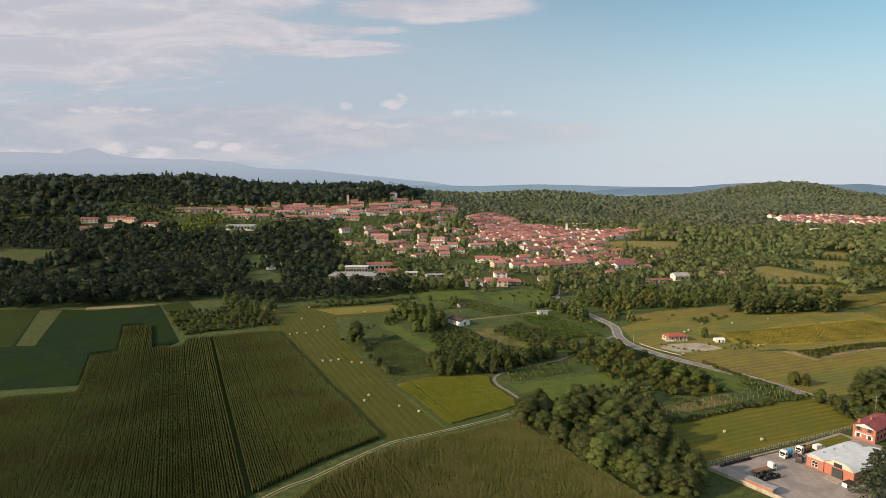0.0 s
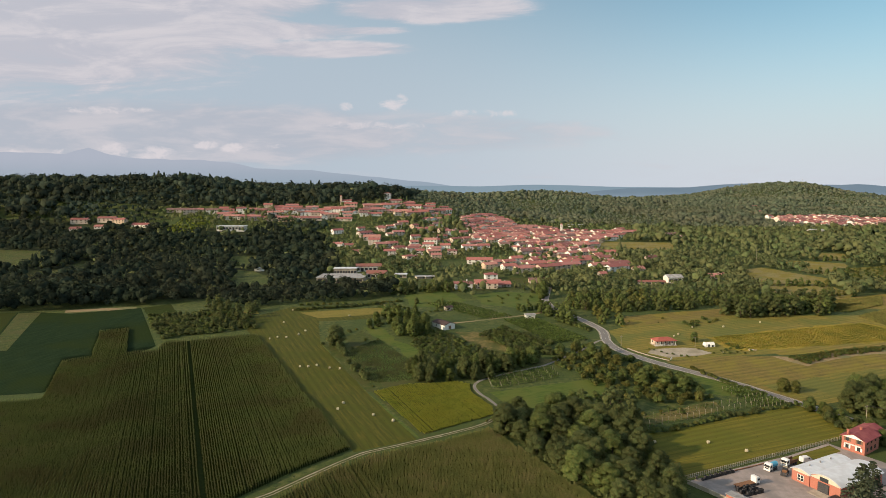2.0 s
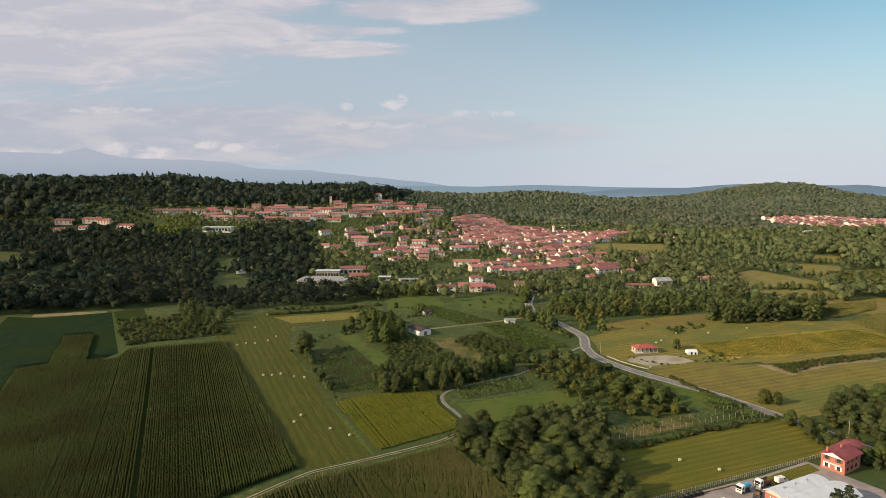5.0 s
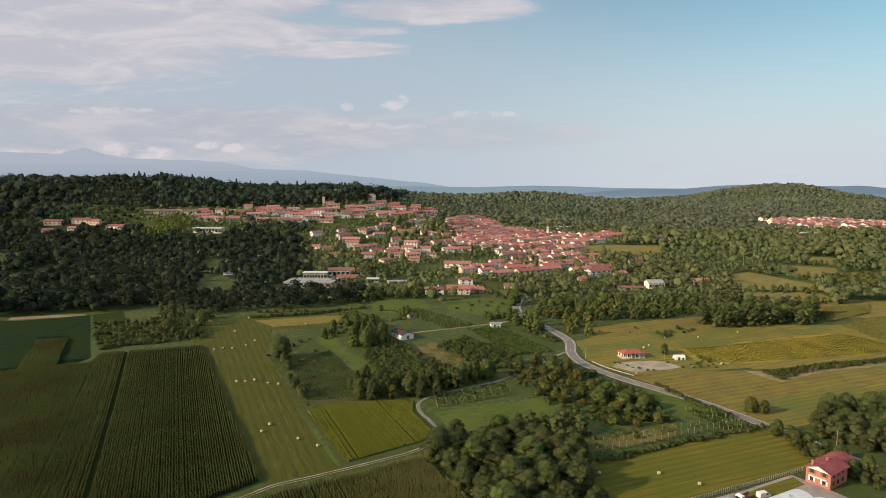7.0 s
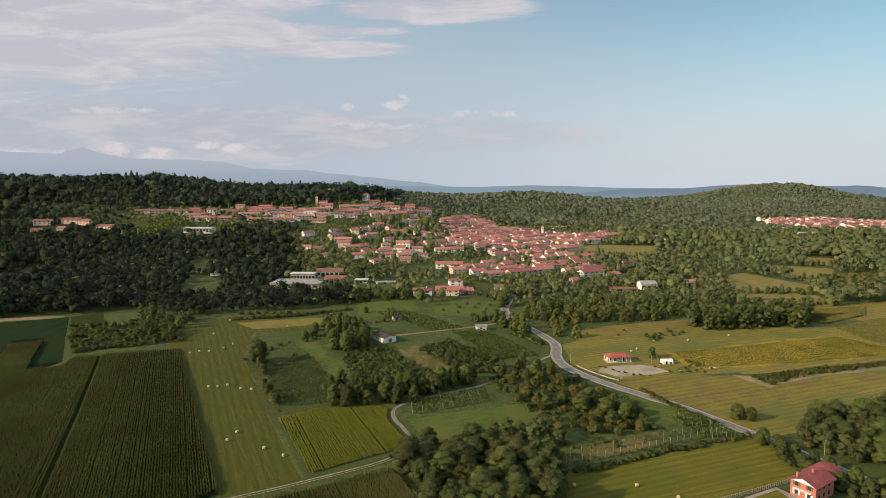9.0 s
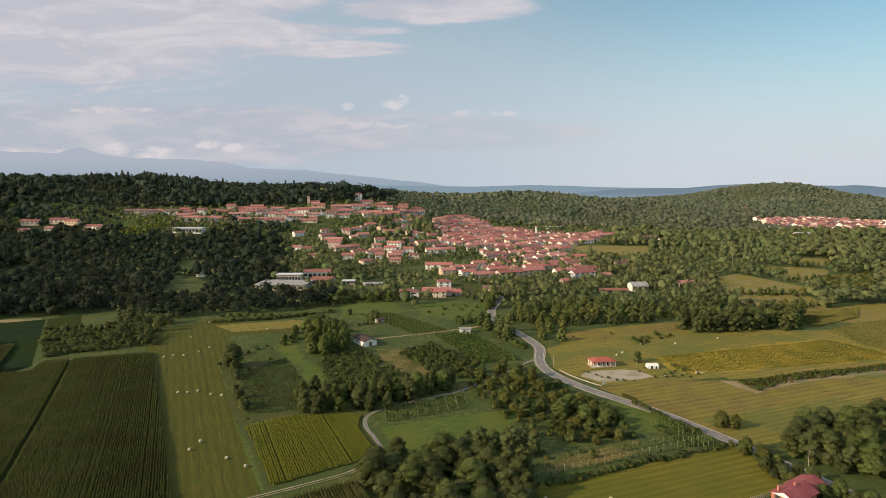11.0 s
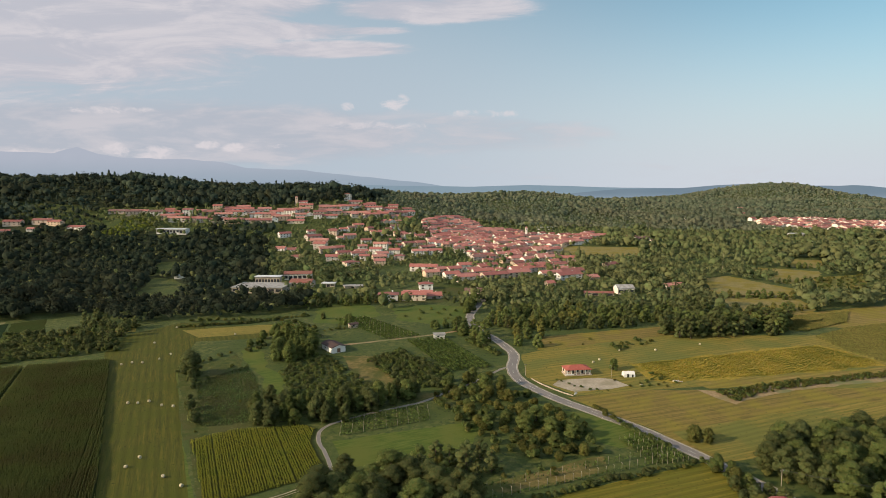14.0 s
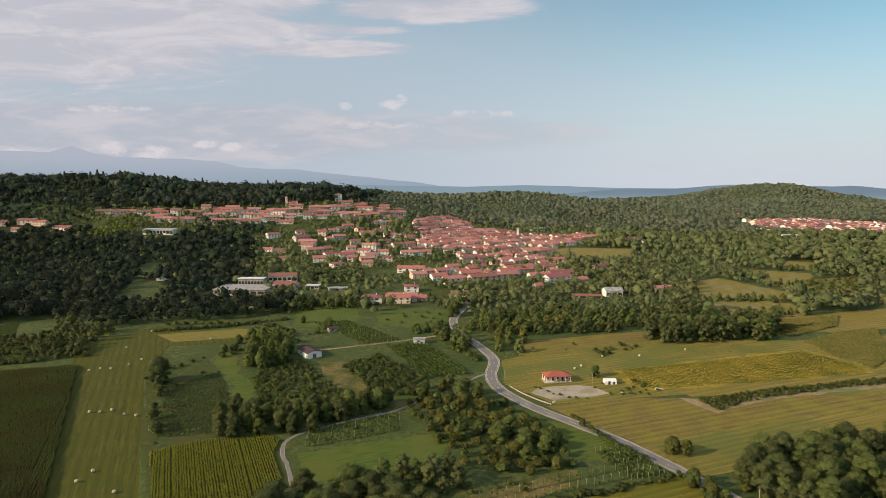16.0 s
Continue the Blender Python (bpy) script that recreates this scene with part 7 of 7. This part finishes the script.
def church(x, y, turn):
    root = thing("church", "small brick church with a red roof and bell tower", "church", stand(x, y, turn, 0.0, 0.8))
    part("nave", gable_wall(26, 11, 7.5, 3.4, 4), PLASTER, root)
    part("roof", gable_roof(26, 11, 7.5, 3.4, 0.5), TILES, root)
    part("side_aisle", gable_wall(20, 5, 4.5, 1.2, 4), PLASTER, root).location = (1.5, -7.6, 0)
    part("roof", gable_roof(20, 5, 4.5, 1.2, 0.4), TILES, root).location = (1.5, -7.6, 0)
    tower = part("bell_tower", box(-2.6, -2.6, -4, 2.6, 2.6, 19), PLASTER, root)
    tower.location = (-11, -3.6, 0)
    part("spire", hip_roof(5.4, 5.4, 19.02, 2.2, 0.3), TILES, tower)
    for sx, sy, t in ((0, -2.62, 0), (2.62, 0, 90), (-2.62, 0, 90)):
        ob = part("belfry_opening", box(-0.8, -0.06, 14.5, 0.8, 0.06, 17.5), GLASS, tower)
        ob.matrix_basis = Matrix.Translation((sx, sy, 0)) @ pose(0, 0, 0, 0, 0, t)
    for k in range(5):
        part("window", box(-7 + 4 * k, -5.58, 5.2, -6 + 4 * k, -5.45, 7.0), GLASS, root)


church(-141, 903, 4)
villa = thing("villa", "tall white villa with a dark pyramid roof", "house", stand(-82, 946, 12))
part("wall", box(-6.5, -6, -3, 6.5, 6, 11.5), WHITE, villa)
part("roof", hip_roof(13, 12, 11.52, 2.6, 0.6), TILES_OLD, villa)
for floor in range(3):
    for k in range(4):
        part("window", box(-5.4 + 3.1 * k, -6.06, 1.6 + 3.6 * floor, -4.2 + 3.1 * k, -5.95, 3.6 + 3.6 * floor), GLASS, villa)
mast = thing("radio_mast", "thin pale radio mast on a wooded hilltop", "mast", stand(1206, 2000, 0))
part("pole", tube((0, 0, -1), (0, 0, 34), 0.9, 0.5, 8), GREYROOF, mast)
part("antenna", tube((0, 0, 34), (0, 0, 42), 0.25, sides=6), WHITE, mast)
campanile = thing("bell_tower", "slender pale village bell tower", "tower", stand(174, 838, 0))
part("shaft", box(-1.6, -1.6, -2, 1.6, 1.6, 18), PLASTER, campanile)
part("spire", hip_roof(3.4, 3.4, 18.02, 2.4, 0.3), TILES, campanile)
part("belfry_opening", box(-0.6, -1.66, 14.5, 0.6, -1.55, 16.8), GLASS, campanile)


# ---- vines, orchards, bales ----
def vine_row(a, b, tall, wide, leaf, label, category, group, seed, dense=7, posts=True, arms=0.0):
    """A trained row: sprays along a line, with stakes."""
    rng = np.random.default_rng(seed)
    a, b = np.array(a, float) * K, np.array(b, float) * K
    length = np.linalg.norm(b - a)
    n = int(length * dense)
    t = rng.uniform(0, 1, n)
    mid = a + (b - a) * t[:, None]
    side = np.array([-(b - a)[1], (b - a)[0]]) / length
    xy = mid + side * rng.normal(0, wide / 3, (n, 1))
    up = rng.uniform(0.25, 1.0, n) * tall * (0.45 if arms else 1.0)
    spots = np.column_stack([xy, gz(xy[:, 0], xy[:, 1]) + up])
    out = np.column_stack([rng.normal(0, 0.7, (n, 2)), np.full(n, 0.5)])
    ob = tagged(new("vine_row"), label, category, group)
    tagged(mesh_arrays("foliage", *cards(rng, spots, out, rng.uniform(0.22, 0.46, n)), leaf, parent=ob), kind="stuff")
    if posts:
        k = max(2, int(length / (3.6 if arms else 5.0)))
        for i in range(k + 1):
            q = a + (b - a) * i / k
            part("stake", tube((q[0], q[1], float(gz(*q)) - 0.2), (q[0], q[1], float(gz(*q)) + tall + 0.35), 0.07, sides=5), POST, ob)
            if arms:
                part("crossarm", tube((q[0] - side[0] * 0.3, q[1] - side[1] * 0.3, float(gz(*q)) + tall + 0.2), (q[0] + side[0] * arms, q[1] + side[1] * arms, float(gz(*q)) + tall + 0.24), 0.06, sides=5), POST, ob)


def vineyard(a, b, c, rows, tall, wide, leaf, label, category, group, seed, dense=7, posts=True, arms=0.0):
    """Rows that run from the line a-b along the way to c."""
    a, b, c = Vector(a), Vector(b), Vector(c)
    for k in range(rows):
        q = a.lerp(b, k / max(1, rows - 1))
        vine_row(q, q + (c - a), tall, wide, leaf, label, category, group, seed + k, dense, posts, arms if k < rows - 1 else 0.0)


vineyard((47, 369), (66, 374.5), (70, 319), 10, 1.7, 1.1, VINE, "green vine row on a slope", "vine row", "vine rows by the hut", 100, 16, False)
vineyard((-2, 418), (15, 425), (36, 371), 9, 1.6, 1.1, VINE, "green vine row in a garden", "vine row", "vine rows in the garden", 120, 14)
vineyard((-36, 407), (-32, 412), (-5, 370), 3, 1.6, 1.1, VINE, "low green vine row", "vine row", "vine rows in the garden", 130, 14)
vineyard((31, 252), (29.5, 265), (62, 266), 6, 1.6, 1.0, VINE, "green vine row with pale stakes", "vine row", "vine rows by the lane", 140, 7)
vineyard((128, 250), (139, 253), (134, 231), 7, 1.8, 1.0, VINE, "green vine row with pale stakes", "vine row", "vine rows by the road", 150, 12)
vineyard((78.5, 209.5), (76, 214), (141, 235), 2, 2.9, 0.6, VINE, "thin vine row on tall pale stakes with crossarms", "vine row", "vine rows above the meadow", 160, 4.0, True, 0.6)
plantation("shrub_belt", "dense belt of leafy green shrubs beside corn", [(-178, 374), (-131, 396), (-100, 350), (-146, 328), (-162, 349)], 3.4, 170, 0.8, 1.5, (2, 2, 0, 2))
plantation("orchard", "dense block of dark green hazel bushes", [(30, 333), (44.5, 350), (57, 334), (68, 318), (65, 299), (51, 298)], 2.5, 77, 0.75, 1.05, (0, 2))
plantation("orchard", "rows of small olive-green fruit trees", [(395, 574), (450, 594), (404, 524), (386, 500), (360, 508)], 6.5, 78, 0.9, 1.3, (0, 1))
patch("brown_field", [(74, 215), (107, 232), (119, 237), (118, 227), (86, 213)], DRYGRASS, 0.13, "strip of dry brownish grass between vines", rough_edge=1.6)


patch("meadow", [(-163, 384), (-116, 396), (-112, 387), (-158, 374)], STUBBLE, 0.16, "pale grass strip between shrubs and a wood", rough_edge=0.6)
patch("crop_field", [(-198, 405), (-185, 419), (-167, 390), (-178, 376)], CROP_GREEN, 0.2, "small square plot of low green crop", rough_edge=0.5)


WEED_LEAF = surface("yellow_weed_leaves", [(0.370, 0.356, 0.066), (0.507, 0.411, 0.085), (0.605, 0.451, 0.116)], 0.15, detail=6.0, island=0.15, translucent=0.5, patches=(0.26, 0.27, 0.060), patch_scale=0.05)
corn("weedy_crop", [(160, 331), (188, 339), (264, 361), (276, 338), (274, 329), (215, 315), (168, 307), (161, 311)], 16, WEED_LEAF, "knee-high rough yellowing crop in a wide field", seed=12, spacing=1.25, gap=1.15, tall=0.34, loose=0.6)
WEED_DARK = surface("dark_weed_leaves", [(0.085, 0.153, 0.051), (0.136, 0.200, 0.064), (0.195, 0.240, 0.090)], 0.2, detail=6.0, island=0.15, translucent=0.4, patches=(0.095, 0.105, 0.035), patch_scale=0.06)
corn("weeds", [(-41, 304), (-27, 328), (-20, 316), (-12, 300), (-2, 282), (0, 264), (-22, 258)], ROWS_TURN, WEED_DARK, "rough plot of knee-high green weeds beside a mown field", seed=13, spacing=1.3, gap=1.0, tall=0.42, loose=0.5)
MAIZE_PALE = surface("pale_corn_leaves", [(0.095, 0.101, 0.030), (0.122, 0.118, 0.036), (0.150, 0.135, 0.045)], 0.08, detail=5.0, island=0.3, translucent=0.15)
corn("corn", [(274, 377), (305, 397), (335, 407), (300, 350), (280, 333), (274, 350)], -62, MAIZE_PALE, "tall pale corn beyond a mown field", seed=6, spacing=1.6, gap=1.1, tall=1.9)
corn("corn", [(277, 424), (335, 441), (315, 413), (277, 390), (264, 394)], -62, MAIZE_PALE, "tall pale corn beside a wood", seed=7, spacing=1.6, gap=1.1, tall=1.9)


def bale(x, y, turn):
    root = tagged(new("hay_bale"), "round pale hay bale on mown grass", "hay bale", "hay bales")
    root.matrix_basis = stand(x, y, turn, 0.0, 0.88)
    bm = bmesh.new()
    rng = random.Random(3)
    rings = []
    for px, r in ((-0.62, 0.0), (-0.62, 0.55), (-0.55, 0.68), (-0.2, 0.72), (0.2, 0.715), (0.55, 0.68), (0.62, 0.55), (0.62, 0.0)):
        rings.append([bm.verts.new((px + rng.uniform(-0.01, 0.01), math.cos(k * math.pi / 9) * r * rng.uniform(0.98, 1.02), 0.69 + math.sin(k * math.pi / 9) * r * rng.uniform(0.98, 1.02))) for k in range(18)])
    for p, q in zip(rings, rings[1:]):
        for k in range(18):
            bm.faces.new((p[k], p[(k + 1) % 18], q[(k + 1) % 18], q[k]))
    bmesh.ops.remove_doubles(bm, verts=bm.verts[:], dist=1e-5)
    part("roll", bm, HAY, root)
    for px in (-0.3, 0.0, 0.3):
        part("twine", tube((px - 0.015, 0, 0.69), (px + 0.015, 0, 0.69), 0.728, sides=18), POST, root)
    return root


BALES = [(-87, 327), (-83.5, 330), (-78.5, 330), (-73, 335.5), (-71, 343.5), (-58.5, 280), (-54.5, 280), (-51, 282), (-44, 278), (-39, 277), (-30, 234.5), (-31, 228), (-16.5, 222), (-8.5, 216.5),
         (99, 198), (108.5, 191.5), (-51.5, 380), (-89, 363), (-92, 396), (81, 198), (157, 351), (176, 352), (139, 332), (143, 336), (203, 362), (152, 301), (168, 306)]
one = bale(*BALES[0], 10)
for x, y in BALES[1:]:
    copy_thing(one, stand(x, y, random.uniform(-40, 40), 0.0)).scale = (0.88, 0.88, 0.88)
thicket([(146, 300), (160, 312), (172, 306), (160, 298)], 3.4, 78, 0.35, 0.6, (0, 1))
thicket([(-40, 350), (-14, 300), (0, 262), (-20, 252), (-50, 318)], 9.0, 79, 0.25, 0.6, (0, 1))


def rubble(x, y):
    root = thing("rubble_heap", "small heap of pale rubble and boards on grass", "rubble", stand(x, y, 0))
    rng = np.random.default_rng(9)
    for k in range(9):
        v, t = lobes(rng, [(0, 0, 0)], [(rng.uniform(0.3, 0.8), rng.uniform(0.3, 0.7), rng.uniform(0.2, 0.45))], 0.3)
        mesh_arrays("stone", v[:, :3] + (rng.uniform(-2.2, 2.2), rng.uniform(-1.2, 1.2), 0.2), t, CONCRETE, parent=root)
    part("board", box(-1.8, -0.6, 0.25, 0.9, 0.3, 0.33), WHITE, root)


rubble(170, 307)


def power_pole(x, y, tall):
    root = thing("power_pole", "thin wooden power pole", "power pole", stand(x, y, 20))
    part("pole", tube((0, 0, -0.5), (0, 0, tall), 0.15, 0.1, 8), POST, root)
    part("crossarm", box(-0.9, -0.06, tall - 0.7, 0.9, 0.06, tall - 0.58), STEEL, root)
    for px in (-0.8, 0, 0.8):
        part("insulator", tube((px, 0, tall - 0.57), (px, 0, tall - 0.35), 0.05, sides=6), WHITE, root)


for x, y, tall in ((163, 214, 9), (207, 196, 9), (104, 314, 7), (330, 610, 22), (470, 700, 20)):
    power_pole(x, y, tall)


def power_line(a, b, drop):
    """A sagging wire between two poles' tops."""
    bm = bmesh.new()
    pts = [a.lerp(b, k / 12) - Vector((0, 0, drop * 4 * (k / 12) * (1 - k / 12))) for k in range(13)]
    side = (b - a).cross(Vector((0, 0, 1))).normalized() * 0.028
    up = Vector((0, 0, 0.028))
    rings = [[bm.verts.new(p + side * math.cos(k * math.tau / 5) + up * math.sin(k * math.tau / 5)) for k in range(5)] for p in pts]
    for r, q in zip(rings, rings[1:]):
        for k in range(5):
            bm.faces.new((r[k], r[(k + 1) % 5], q[(k + 1) % 5], q[k]))
    me = bpy.data.meshes.new("power_line")
    bm.to_mesh(me)
    bm.free()
    me.materials.append(STEEL)
    tagged(new("power_line", me), "thin dark sagging power line between two poles", "power line", "power lines")


for side in (-0.8, 0.8):
    power_line(on(163, 214, 9 * 0.96) + Vector((side, 0.3, 0)), on(207, 196, 9 * 0.96) + Vector((side, 0.3, 0)), 0.9)
for spare in [o for opts in PROTO.values() for o in opts if o not in used] + [o for o in TREES + BUSHES if o not in used]:
    for o in (*spare.children_recursive, spare):
        bpy.data.objects.remove(o)
